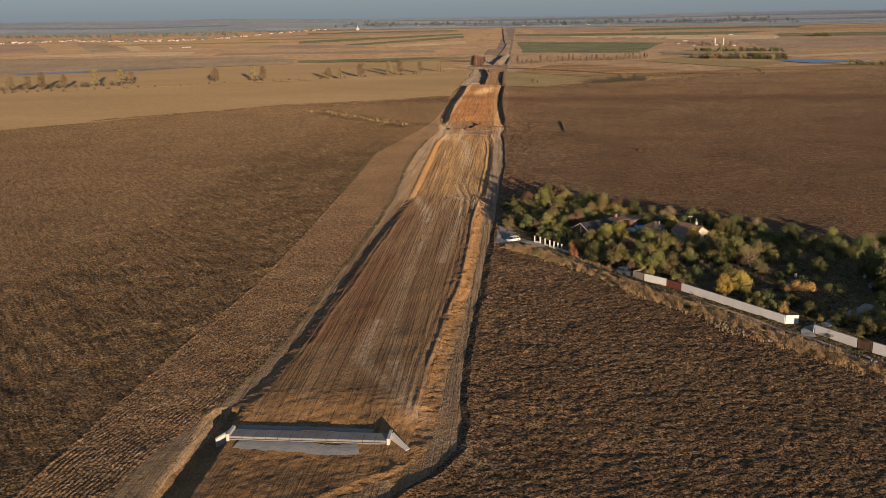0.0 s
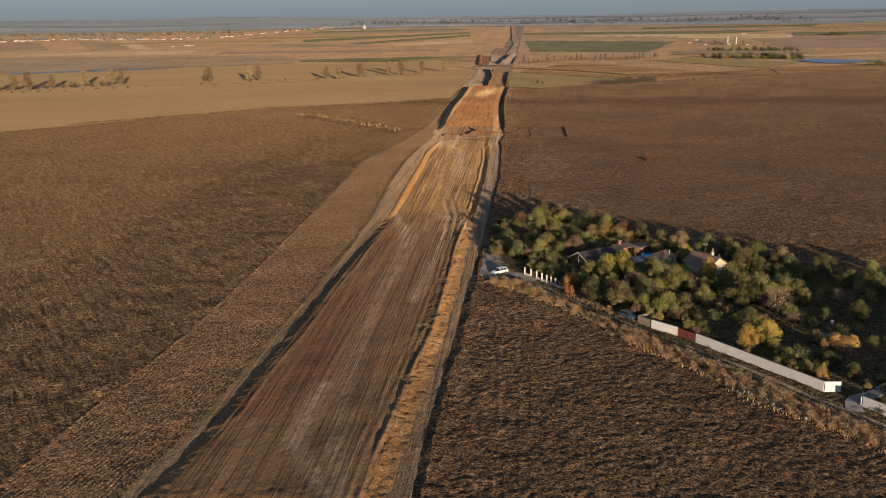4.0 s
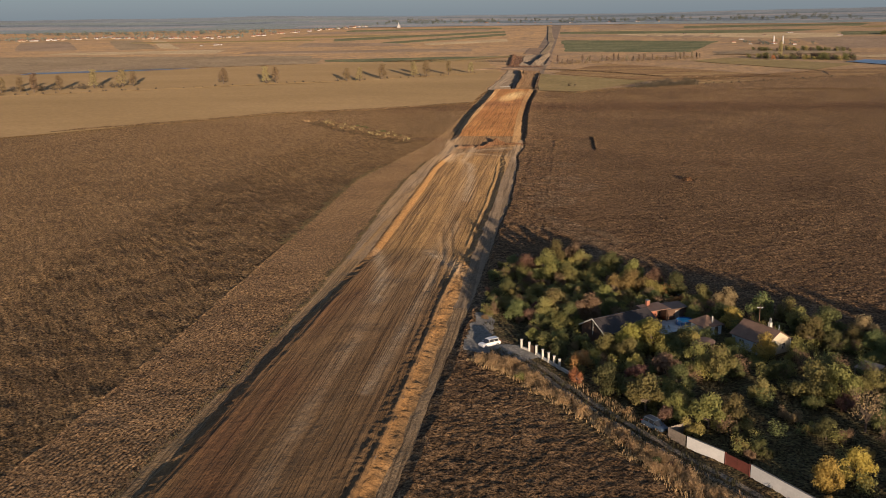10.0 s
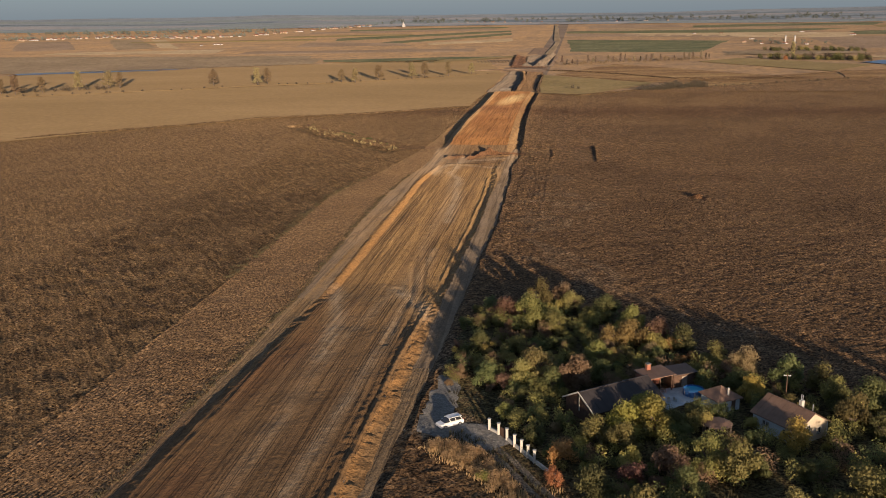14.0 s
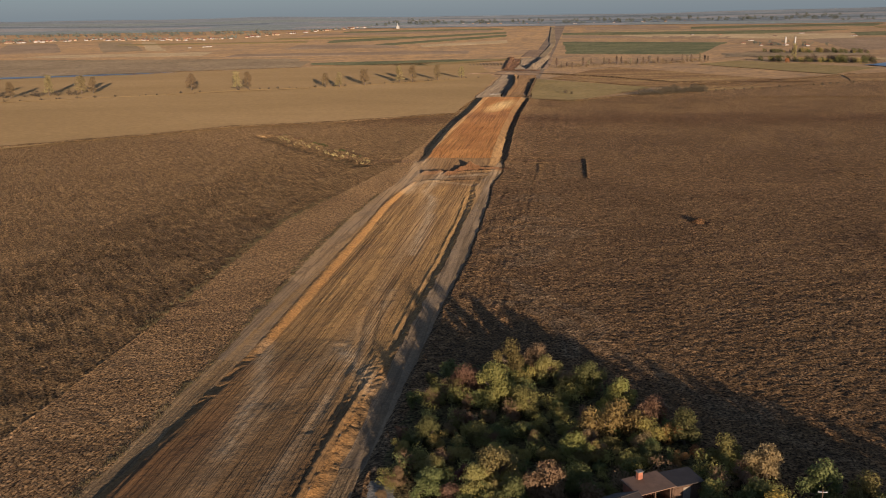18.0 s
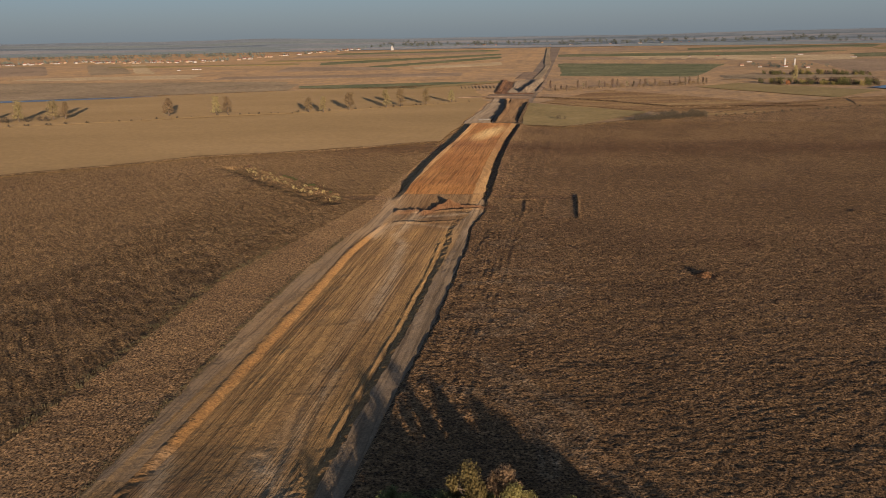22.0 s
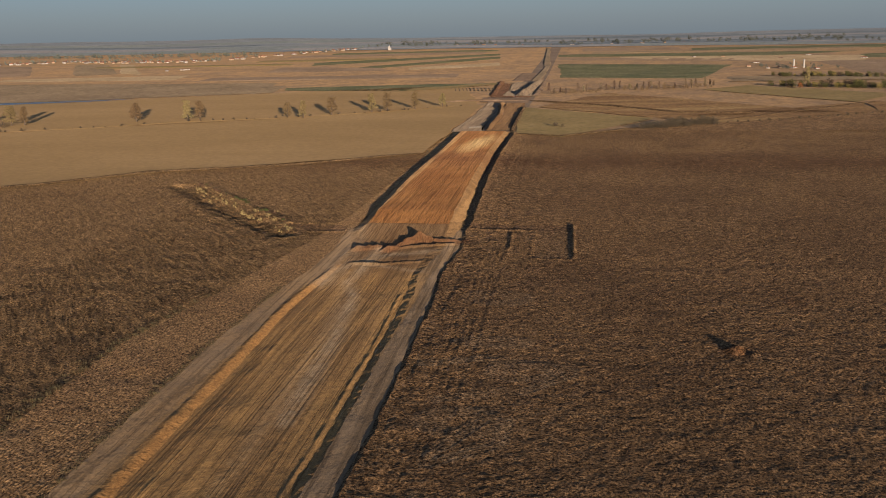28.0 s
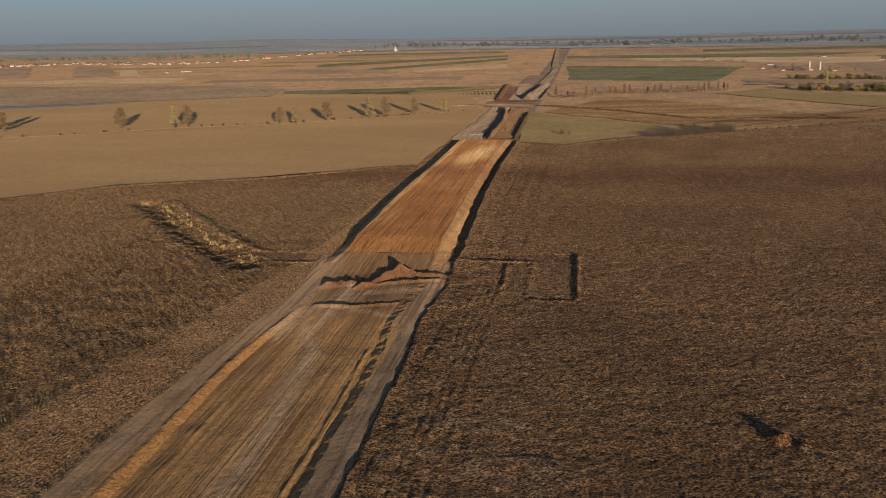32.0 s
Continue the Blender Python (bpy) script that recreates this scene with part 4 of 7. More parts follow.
# strips under the horizon with haze mixed into their colour, and plain slope strips
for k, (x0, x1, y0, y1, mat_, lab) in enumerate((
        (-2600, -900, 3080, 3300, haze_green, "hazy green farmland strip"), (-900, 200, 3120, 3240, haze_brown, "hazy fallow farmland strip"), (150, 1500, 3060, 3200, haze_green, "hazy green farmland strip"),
        (-2400, -1300, 3380, 3560, haze_brown, "hazy fallow farmland strip"), (-1300, -350, 3420, 3600, haze_green, "hazy green farmland strip"), (-250, 700, 3330, 3480, haze_wood, "distant haze-blue woodland belt"),
        (650, 2200, 3300, 3420, haze_brown, "hazy fallow farmland strip"), (-500, 500, 3640, 3800, haze_wood, "distant haze-blue woodland belt"), (500, 1900, 3560, 3720, haze_wood, "distant haze-blue woodland belt"),
        (-3000, -1200, 3760, 3960, haze_wood, "distant haze-blue woodland belt"), (-1100, 100, 3980, 4200, haze_brown, "hazy fallow farmland strip"), (300, 2600, 3920, 4100, haze_brown, "hazy fallow farmland strip"),
        (-3400, -800, 4250, 4460, haze_green, "hazy green farmland strip"), (-600, 2600, 4320, 4520, haze_wood, "distant haze-blue woodland belt"))):
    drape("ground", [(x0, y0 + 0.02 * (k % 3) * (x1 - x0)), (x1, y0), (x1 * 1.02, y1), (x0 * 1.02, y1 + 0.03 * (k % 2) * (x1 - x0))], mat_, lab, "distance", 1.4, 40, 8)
for x0, x1, y0, y1, mat_, lab in (
        (-700, -200, 2560, 2680, field_pink, "pinkish brown fallow strip"), (-620, -180, 2700, 2800, field_green, "green crop strip on the slope"), (-1000, -560, 2130, 2200, field_olive, "olive grass strip on the slope"),
        (60, 700, 2500, 2580, field_grey, "grey-brown fallow strip"), (700, 1300, 2440, 2560, field_olive, "olive grass strip on the slope"), (40, 290, 2640, 2860, field_pink, "pinkish brown fallow strip"),
        (860, 1500, 2640, 2800, field_pink, "pinkish brown fallow strip"), (-560, -150, 1640, 1740, field_pink, "pinkish brown fallow strip"), (220, 420, 1480, 1600, field_grey, "grey-brown fallow strip"), (-700, -380, 2330, 2420, field_olive, "olive grass strip on the slope")):
    drape("ground", [(x0, y0), (x1, y0 + 0.08 * (x1 - x0)), (x1 * 1.03, y1 + 0.08 * (x1 - x0)), (x0 * 1.03, y1)], mat_, lab, "field", 0.8, 26)
# the works beyond the clay embankment
drape("road", [(-57, 899), (-36, 899), (-45, 1160), (-58, 1176)], track_soil, "pale grey graded roadbed", "road", 0.4)
drape("road", [(-33, 899), (-19, 905), (-22, 1150), (-41, 1160)], road_soil, "tan graded roadbed", "road", 0.9)
drape("road", [(-66, 1176), (-20, 1160), (-18, 1236), (-70, 1240)], works_soil, "dark churned earth across the works", "earthwork", 0.4)
drape("road", [(-66, 1240), (-20, 1236), (-21, 1262), (-60, 1266)], orange_clay, "bright orange clay platform", "earthwork", 0.6)
drape("road", [(-62, 1268), (-50, 1264), (-58, 1500), (-78, 1545)], orange_clay, "orange clay slope of the cutting", "earthwork", 0.5)
drape("road", [(-49, 1264), (-14, 1250), (-14, 1540), (-57, 1540)], track_soil, "grey churned haul road", "earthwork", 0.6)
drape("road", [(-64, 1548), (-16, 1545), (-22, 1800), (-62, 1790)], works_soil, "bare stripped soil of the works", "earthwork", 0.4)
drape("road", [(-36, 1545), (-22, 1545), (-20, 2000), (-28, 2000)], field_grey, "pale haul road", "road", 1.0)
drape("road", [(-34, 2000), (-20, 2000), (-48, 2960), (-56, 2960)], field_grey, "pale haul road rising to the horizon", "road", 1.0)


# ---- helpers for things ----
def part(name, bm, material, parent=None, label=""):
    me = bpy.data.meshes.new(name)
    bm.to_mesh(me)
    bm.free()
    me.materials.append(material)
    ob = new(name, me)
    if parent is not None:
        ob.parent = parent
    if label:
        ob["label"] = label
    return ob


def box(bm, x0, y0, z0, x1, y1, z1, bevel=0.0):
    r = bmesh.ops.create_cube(bm, size=1.0, matrix=Matrix.Translation(((x0 + x1) / 2, (y0 + y1) / 2, (z0 + z1) / 2)) @ Matrix.Diagonal((x1 - x0, y1 - y0, z1 - z0, 1)))
    if bevel:
        es = list({e for v in r["verts"] for e in v.link_edges})
        bmesh.ops.bevel(bm, geom=es, offset=bevel, segments=1, affect="EDGES")
    return r


def beam(bm, p, q, w, h):
    """A bar from p to q (at its base line), w wide and h high."""
    p, q = Vector(p), Vector(q)
    d = q - p
    m = Matrix.Translation((p + q) / 2 + Vector((0, 0, h / 2))) @ Matrix.Rotation(math.atan2(d.y, d.x), 4, "Z") @ Matrix.Rotation(-math.atan2(d.z, math.hypot(d.x, d.y)), 4, "Y")
    return bmesh.ops.create_cube(bm, size=1.0, matrix=m @ Matrix.Diagonal((d.length, w, h, 1)))


def empty(name, x, y, z=0.0, turn=0.0):
    ob = new(name)
    ob.matrix_basis = pose(x, y, z, 0, 0, turn)
    return ob


# ---- trees and shrubs ----
def tube(bm, p, q, r0, r1, n=6):
    """A tapered limb from p to q."""
    p, q = Vector(p), Vector(q)
    rot = (q - p).to_track_quat("Z", "Y").to_matrix().to_4x4()
    bmesh.ops.create_cone(bm, cap_ends=True, segments=n, radius1=r0, radius2=r1, depth=(q - p).length, matrix=Matrix.Translation((p + q) / 2) @ rot)


def tri_mesh(me, co, tri):
    me.vertices.add(len(co))
    me.vertices.foreach_set("co", co.ravel())
    me.loops.add(tri.size)
    me.loops.foreach_set("vertex_index", tri.ravel().astype(np.int32))
    me.polygons.add(len(tri))
    me.polygons.foreach_set("loop_start", np.arange(0, tri.size, 3, dtype=np.int32))
    me.update(calc_edges=True)


def leaf_mesh(name, centres, sizes, material, rng, droop=0.0, out=None):
    """Many small bent leaf sprays, each its own island."""
    n = len(centres)
    face = rng.normal(size=(n, 3)) if out is None else out + 0.4 * rng.normal(size=(n, 3))
    a = np.cross(face, rng.normal(size=(n, 3)))
    a /= np.linalg.norm(a, axis=1)[:, None]
    b = np.cross(face, a)
    b /= np.linalg.norm(b, axis=1)[:, None]
    a[:, 2] -= droop
    s = sizes[:, None]
    k = np.cross(a, b) * 0.35
    co = np.stack([centres - a * s, centres - b * s * 0.55 + k * s, centres + a * s, centres + b * s * 0.55 + k * s], 1).reshape(-1, 3)
    i = np.arange(n)[:, None] * 4
    tri = np.concatenate([i + np.array([0, 1, 2]), i + np.array([0, 2, 3])], 1).reshape(-1, 3)
    me = bpy.data.meshes.new(name)
    tri_mesh(me, co, tri)
    me.materials.append(material)
    return me


def crown_points(rng, lobes, count):
    """Points on and in a set of rounded lobes (x, y, z, r), thicker on the outside."""
    w = np.array([l[3] ** 2 for l in lobes])
    pick = rng.choice(len(lobes), count, p=w / w.sum())
    L = np.array(lobes)[pick]
    d = rng.normal(size=(count, 3))
    d /= np.linalg.norm(d, axis=1)[:, None]
    rad = L[:, 3:4] * rng.uniform(0.35, 1.5, (count, 1)) ** 0.7
    return L[:, :3] + d * rad * np.array([1, 1, 0.85]), d


TREE_KIND = {
    "olive": ("olive", "round"), "dark": ("dark", "round"), "light": ("light", "round"), "brownolive": ("brown", "round"), "yolive": ("yolive", "shrub"),
    "ygreen": ("ygreen", "round"), "yellow": ("yellow", "round"), "orange": ("orange", "shrub"), "orangey": ("orangey", "flat"), "brown": ("brown", "shrub"),
    "red": ("red", "shrub"), "bare": ("brown", "bare"), "darkshrub": ("dark", "shrub"), "oliveshrub": ("olive", "shrub"), "larch": ("orangey", "cone"), "cone": ("dark", "cone"), "hedge": ("yolive", "shrub"), "poplar": ("poplar", "tall"), "greytree": ("barefar", "tall")}
LOOKS = {"olive": "olive-green garden tree with thinning autumn leaves", "dark": "dark green bushy tree in the garden", "light": "pale green rounded tree in the garden",
         "brownolive": "brownish garden tree with autumn leaves", "yolive": "yellow-olive spreading shrub in the garden", "ygreen": "bright yellow-green walnut-like garden tree",
         "yellow": "bright yellow autumn tree beside the garden wall", "orange": "orange-leaved autumn shrub in the garden", "orangey": "golden flat-crowned tree in the garden",
         "brown": "brown dry-leaved shrub in the garden", "red": "dull red-brown shrub in the garden", "bare": "half-bare brown tree with thin twigs", "larch": "golden pointed conifer behind the white wall",
         "darkshrub": "dark green undergrowth bush in the garden", "oliveshrub": "olive-green undergrowth bush in the garden", "cone": "dark green pointed conifer in the garden", "hedge": "yellow-green clipped hedge bush by the drive", "poplar": "tall golden poplar in the far field line", "greytree": "tall bare grey-brown poplar in the valley"}
made_trees = {}


def build_tree(kind, seed):
    """A tree of crown radius 1 and height about 2.2 (tall: 5), standing at the origin."""
    rng = np.random.RandomState(seed)
    colour, form = TREE_KIND[kind]
    top = new("shrub" if form == "shrub" else "tree")
    tr, lobes = bmesh.new(), []
    limbs = tr
    if form == "round":
        tube(tr, (0, 0, -0.05), (0.03, 0.02, 0.85), 0.085, 0.06, 7)
        for k in range(19):
            a, rr = k * 2.4 + rng.uniform(-0.4, 0.4), rng.uniform(0.25, 0.85)
            c = (rr * math.cos(a), rr * math.sin(a), rng.uniform(0.3, 1.75 - 0.6 * rr))
            lobes.append((*c, rng.uniform(0.16, 0.4)))
            tube(limbs, (0.02, 0.01, rng.uniform(0.4, 0.8)), c, 0.045, 0.012, 5)
        lobes.append((0.05, 0, 1.55, 0.45))
    elif form == "shrub":
        for k in range(5):
            a = k * 1.3
            tube(tr, (0.06 * math.cos(a), 0.06 * math.sin(a), -0.05), (0.35 * math.cos(a), 0.35 * math.sin(a), 0.9), 0.035, 0.012, 5)
        for k in range(11):
            a, rr = k * 2.4 + rng.uniform(-0.4, 0.4), rng.uniform(0.2, 0.72)
            c = (rr * math.cos(a), rr * math.sin(a), rng.uniform(0.35, 1.15))
            lobes.append((*c, rng.uniform(0.26, 0.4)))
            tube(limbs, (0, 0, 0.25), c, 0.025, 0.008, 4)
    elif form == "flat":
        tube(tr, (0, 0, -0.05), (0, 0.04, 0.9), 0.09, 0.06, 7)
        for k in range(10):
            a, rr = k * 2.4, rng.uniform(0.3, 0.85)
            c = (rr * math.cos(a), rr * math.sin(a), rng.uniform(1.15, 1.5))
            lobes.append((*c, rng.uniform(0.22, 0.34)))
            tube(limbs, (0, 0.03, 0.8), c, 0.04, 0.01, 5)
    elif form == "cone":
        tube(tr, (0, 0, -0.05), (0, 0, 2.4), 0.08, 0.015, 7)
        for k in range(14):
            f = k / 13
            for j in range(3):
                a = k * 1.9 + j * 2.1
                rr = 0.6 * (1 - f) ** 0.8
                lobes.append((rr * math.cos(a), rr * math.sin(a), 0.35 + 2.1 * f, 0.14 + 0.26 * (1 - f)))
    elif form == "tall":
        tube(tr, (0, 0, -0.1), (0.05, 0, 4.4), 0.11, 0.02, 7)
        for k in range(22):
            f = k / 21
            a, rr = k * 2.4, rng.uniform(0.25, 0.75) * (1.1 - 0.7 * f)
            c = (rr * math.cos(a), rr * math.sin(a), 1.1 + 3.6 * f)
            lobes.append((*c, rng.uniform(0.22, 0.4)))
            tube(limbs, (0.03, 0, 0.8 + 3.1 * f), c, 0.035, 0.008, 4)
    else:
        tube(tr, (0, 0, -0.05), (0.03, 0, 1.0), 0.07, 0.045, 7)
        for k in range(26):
            a, rr = k * 2.4, rng.uniform(0.3, 0.95)
            c = (rr * math.cos(a), rr * math.sin(a), rng.uniform(0.8, 2.1))
            lobes.append((*c, 0.22))
            tube(limbs, (0.02, 0, rng.uniform(0.5, 1.0)), c, 0.022, 0.004, 4)
    part("trunk", tr, bark, top)
    count = {"round": 3800, "shrub": 2000, "flat": 1300, "cone": 1700, "tall": 1500, "bare": 500}[form]
    pts, out = crown_points(rng, lobes, count)
    pts[:, 2] = np.maximum(pts[:, 2], 0.05)
    crown = new("crown", leaf_mesh("crown", pts, rng.uniform(0.035, 0.085, count) * (1.6 if form == "tall" else 1.0), LEAVES[colour], rng, 0.0, out))
    crown.parent = top
    return top


tree_rng = random.Random(11)


def plant(kind, x, y, r, squash=1.0, label="", group="", z=None):
    """A tree or shrub of crown radius r at x, y."""
    variant = tree_rng.randrange(2)
    key = (kind, variant)
    z = float(base_height(x, y)) - 0.05 if z is None else z
    m = pose(x, y, z, 0, 0, tree_rng.uniform(0, 360)) @ Matrix.Diagonal((r, r * tree_rng.uniform(0.88, 1.12), r * squash * tree_rng.uniform(0.9, 1.12), 1))
    if key not in made_trees:
        ob = build_tree(kind, 100 * variant + len(made_trees))
        made_trees[key] = ob
        ob.matrix_basis = m
    else:
        src = made_trees[key]
        keep = src.matrix_basis.copy()
        src.matrix_basis = Matrix.Identity(4)
        ob = copy_thing(src, m)
        src.matrix_basis = keep
    return tagged(ob, label or LOOKS[kind], "shrub" if TREE_KIND[kind][1] == "shrub" else "tree", group or "garden trees")


def thicket(name, spots, colour, label, leaves=70, seed=1, leaf=(0.16, 0.3)):
    """Far trees that no one could count, as one mass of leaf sprays over short stems; spots are x, y, r."""
    rng = np.random.RandomState(seed)
    cs, ss, ds = [], [], []
    for x, y, r in spots:
        z = float(base_height(x, y))
        lobes = [(x + r * 0.5 * math.cos(k * 2.1), y + r * 0.5 * math.sin(k * 2.1), z + r * (0.5 + 0.28 * k), r * 0.55) for k in range(5)]
        c, d = crown_points(rng, lobes, leaves)
        cs.append(c)
        ds.append(d)
        ss.append(rng.uniform(*leaf, leaves) * r)
    return tagged(new(name, leaf_mesh(name, np.concatenate(cs), np.concatenate(ss), LEAVES[colour], rng, 0.0, np.concatenate(ds))), label, "trees", kind="stuff")


def tufts(name, spots, lo, hi, material, label, seed=1, blades=13, spread=0.42):
    """Dry grass or weeds: fans of thin blades at x, y, z."""
    rng = np.random.RandomState(seed)
    P = np.repeat(np.array(spots, float), blades, axis=0)
    n = len(P)
    h = np.repeat(rng.uniform(lo, hi, len(spots)), blades) * rng.uniform(0.6, 1.1, n)
    a = rng.uniform(0, 2 * np.pi, n)
    lean = rng.uniform(0.1, 0.6, n) * h
    base = P + np.stack([rng.normal(0, spread, n), rng.normal(0, spread, n), np.full(n, -0.05)], 1)
    tip = base + np.stack([lean * np.cos(a), lean * np.sin(a), h], 1)
    w = np.stack([-np.sin(a), np.cos(a), np.zeros(n)], 1) * (0.03 + 0.035 * h)[:, None]
    mid = base * 0.45 + tip * 0.55 + np.array([0, 0, 0.08])
    co = np.stack([base - w, base + w, mid + w * 0.9, mid - w * 0.9, tip], 1).reshape(-1, 3)
    i = np.arange(n) * 5
    faces = np.concatenate([np.stack([i, i + 1, i + 2], 1), np.stack([i, i + 2, i + 3], 1), np.stack([i + 3, i + 2, i + 4], 1)])
    me = bpy.data.meshes.new(name)
    tri_mesh(me, co, faces)
    me.materials.append(material)
    return tagged(new(name, me), label, "grass", kind="stuff")


# ---- the garden's trees, each at its place ----
plant("olive", 8.2, 315.1, 3.6, 0.98)
plant("brownolive", 3.0, 318.7, 3.0, 0.98)
plant("olive", 13.2, 311.1, 2.8, 0.98)
plant("dark", -0.5, 298.7, 2.2, 0.98)
plant("yolive", 4.7, 293.8, 2.4, 0.98)
plant("light", 10.7, 286.6, 3.3, 1.05)
plant("dark", 2.3, 282.5, 2.5, 1.05)
plant("yolive", 6.4, 301.2, 2.5, 0.98)
plant("brownolive", 18.2, 282.9, 3.0, 1.05)
plant("yolive", 25.5, 304.2, 3.6, 0.98)
plant("yolive", 30.3, 306.1, 3.6, 0.98)
plant("yolive", 33.5, 303.3, 2.7, 0.98)
plant("orange", 35.9, 303.5, 2.0, 0.98)
plant("olive", 21.8, 296.6, 2.4, 0.98)
plant("brown", -3.7, 285.5, 1.6, 1.05)
plant("olive", 6.5, 270.1, 1.5, 1.05)
plant("dark", 13.8, 280.5, 2.2, 1.05)
plant("ygreen", 25.2, 265.4, 3.3, 1.0)
plant("ygreen", 29.6, 266.6, 3.3, 1.0)
plant("ygreen", 29.0, 270.8, 2.6, 1.05)
plant("olive", 20.6, 262.5, 2.7, 0.95)
plant("orange", 15.9, 255.4, 2.4, 1.05)
plant("orange", 14.8, 249.1, 1.6, 1.05)
plant("olive", 24.8, 260.0, 2.6, 0.95)
plant("dark", 20.3, 245.3, 2.7, 1.05)
plant("red", 25.7, 250.1, 2.3, 1.05)
plant("red", 30.7, 253.6, 3.0, 1.05)
plant("olive", 36.6, 255.0, 3.2, 1.05)
plant("olive", 40.1, 252.3, 3.2, 1.05)
plant("olive", 26.3, 238.3, 3.1, 1.05)
plant("olive", 30.8, 235.2, 2.3, 1.05)
plant("olive", 35.6, 232.5, 3.0, 1.05)
plant("olive", 39.5, 234.0, 2.5, 1.05)
plant("dark", 32.5, 246.4, 2.3, 1.05)
plant("yellow", 49.8, 262.6, 2.6, 1.05)
plant("yellow", 46.8, 281.2, 2.4, 1.05)
plant("dark", 44.9, 285.1, 2.2, 1.05)
plant("olive", 59.8, 280.3, 2.6, 1.05)
plant("olive", 60.6, 271.7, 3.0, 1.05)
plant("dark", 63.7, 268.5, 2.2, 1.05)
plant("olive", 68.1, 271.0, 2.3, 1.05)
plant("olive", 54.5, 245.6, 3.7, 1.05)
plant("olive", 58.1, 244.6, 3.5, 1.05)
plant("light", 45.5, 244.3, 1.9, 1.05)
plant("brown", 49.5, 236.2, 1.6, 1.05)
plant("brown", 47.9, 237.3, 1.4, 1.05)
plant("bare", 59.2, 233.5, 3.0, 1.05)
plant("olive", 67.9, 249.1, 2.2, 1.05)
plant("yellow", 48.6, 214.0, 2.3, 1.05)
plant("yellow", 53.4, 217.3, 2.4, 1.05)
plant("olive", 54.4, 206.1, 1.6, 1.05)
plant("brown", 39.7, 222.5, 1.3, 1.05)
plant("dark", 52.7, 230.6, 1.6, 1.05)
plant("dark", 43.3, 254.7, 1.6, 1.05)
plant("dark", 50.3, 253.8, 1.8, 1.05)
plant("yolive", 36.7, 269.0, 2.3, 1.05)
plant("dark", 33.9, 263.5, 1.7, 1.05)
plant("dark", 61.5, 233.7, 1.8, 1.05)
plant("brown", 55.1, 229.7, 1.6, 1.05)
plant("orangey", 66.2, 210.6, 2.6, 1.05)
plant("orangey", 63.4, 211.8, 1.7, 1.05)
plant("larch", 57.6, 196.3, 1.5, 1.05)
plant("olive", 53.7, 201.4, 1.4, 1.05)
plant("olive", 56.2, 201.5, 1.4, 1.05)
plant("dark", 64.3, 199.7, 1.6, 1.05)
plant("olive", 51.7, 203.5, 1.3, 1.05)
plant("hedge", 68.5, 197.8, 1.1, 1.05)
plant("hedge", 71.3, 200.8, 1.1, 1.05)
plant("hedge", 65.2, 194.9, 1.1, 1.05)
plant("yellow", 71.7, 194.8, 1.3, 1.05)
plant("yellow", 69.6, 193.9, 1.1, 1.05)
plant("olive", 71.5, 185.8, 2.1, 1.05)
plant("olive", 75.0, 187.7, 2.1, 1.05)
plant("olive", 68.2, 181.2, 1.1, 1.05)
plant("dark", 64.3, 184.5, 1.3, 1.05)
plant("olive", 64.3, 247.6, 2.3, 1.05)
plant("olive", 67.3, 244.6, 1.6, 1.05)
plant("dark", 76.3, 233.3, 2.2, 1.05)
plant("bare", 76.0, 241.8, 2.3, 1.05)
plant("dark", 86.3, 251.2, 2.7, 1.05)
plant("dark", 93.8, 251.3, 2.7, 1.05)
plant("dark", 76.9, 260.8, 2.4, 1.05)
plant("dark", 70.8, 267.7, 2.5, 1.05)
plant("dark", 65.2, 278.8, 2.9, 1.05)
plant("dark", 82.2, 257.5, 2.1, 1.05)
plant("olive", 89.8, 228.3, 2.2, 1.05)
plant("dark", 91.7, 239.3, 1.9, 1.05)
plant("brown", 62.6, 218.4, 1.5, 1.05)
plant("bare", 60.8, 227.5, 1.8, 1.05)
plant("dark", 69.3, 233.1, 1.4, 1.05)
plant("orange", 83.6, 279.0, 1.5, 1.05)
plant("bare", 83.4, 233.5, 1.8, 1.05)
plant("dark", 60.1, 278.7, 2.3, 1.05)
plant("dark", 100.7, 257.9, 2.4, 1.05)
plant("olive", -1.8, 313.5, 1.8, 0.98)
plant("olive", 1.8, 316.6, 1.8, 0.98)
plant("brownolive", 5.7, 318.4, 2.0, 0.98)
plant("yolive", 9.4, 317.4, 1.8, 0.98)
plant("yolive", 12.6, 323.4, 2.3, 0.98)
plant("light", 16.7, 325.9, 2.5, 0.98)
plant("brown", 20.9, 322.8, 2.5, 0.98)
plant("brown", 7.7, 308.0, 1.5, 0.98)
plant("brown", 11.5, 308.4, 1.5, 0.98)
plant("yolive", 16.3, 307.7, 1.3, 0.98)
plant("olive", -0.8, 302.3, 1.7, 0.98)
plant("brown", 2.5, 302.7, 1.5, 0.98)
plant("olive", 5.7, 303.0, 1.1, 0.98)
plant("ygreen", 26.3, 313.8, 1.2, 0.98)
plant("yolive", 11.0, 294.7, 2.0, 0.98)
plant("yolive", 14.0, 295.1, 1.8, 0.98)
plant("yolive", 18.0, 294.5, 2.0, 0.98)
plant("light", 1.6, 288.7, 2.0, 0.98)
plant("olive", 4.4, 287.1, 1.4, 1.05)
plant("brownolive", -2.7, 286.3, 1.3, 1.05)
plant("light", 8.2, 282.9, 2.5, 1.05)
plant("light", 12.5, 285.2, 1.6, 1.05)
plant("dark", 22.6, 286.3, 2.3, 1.05)
plant("brownolive", 15.6, 299.5, 1.4, 0.98)
plant("brownolive", 23.7, 300.4, 1.6, 0.98)
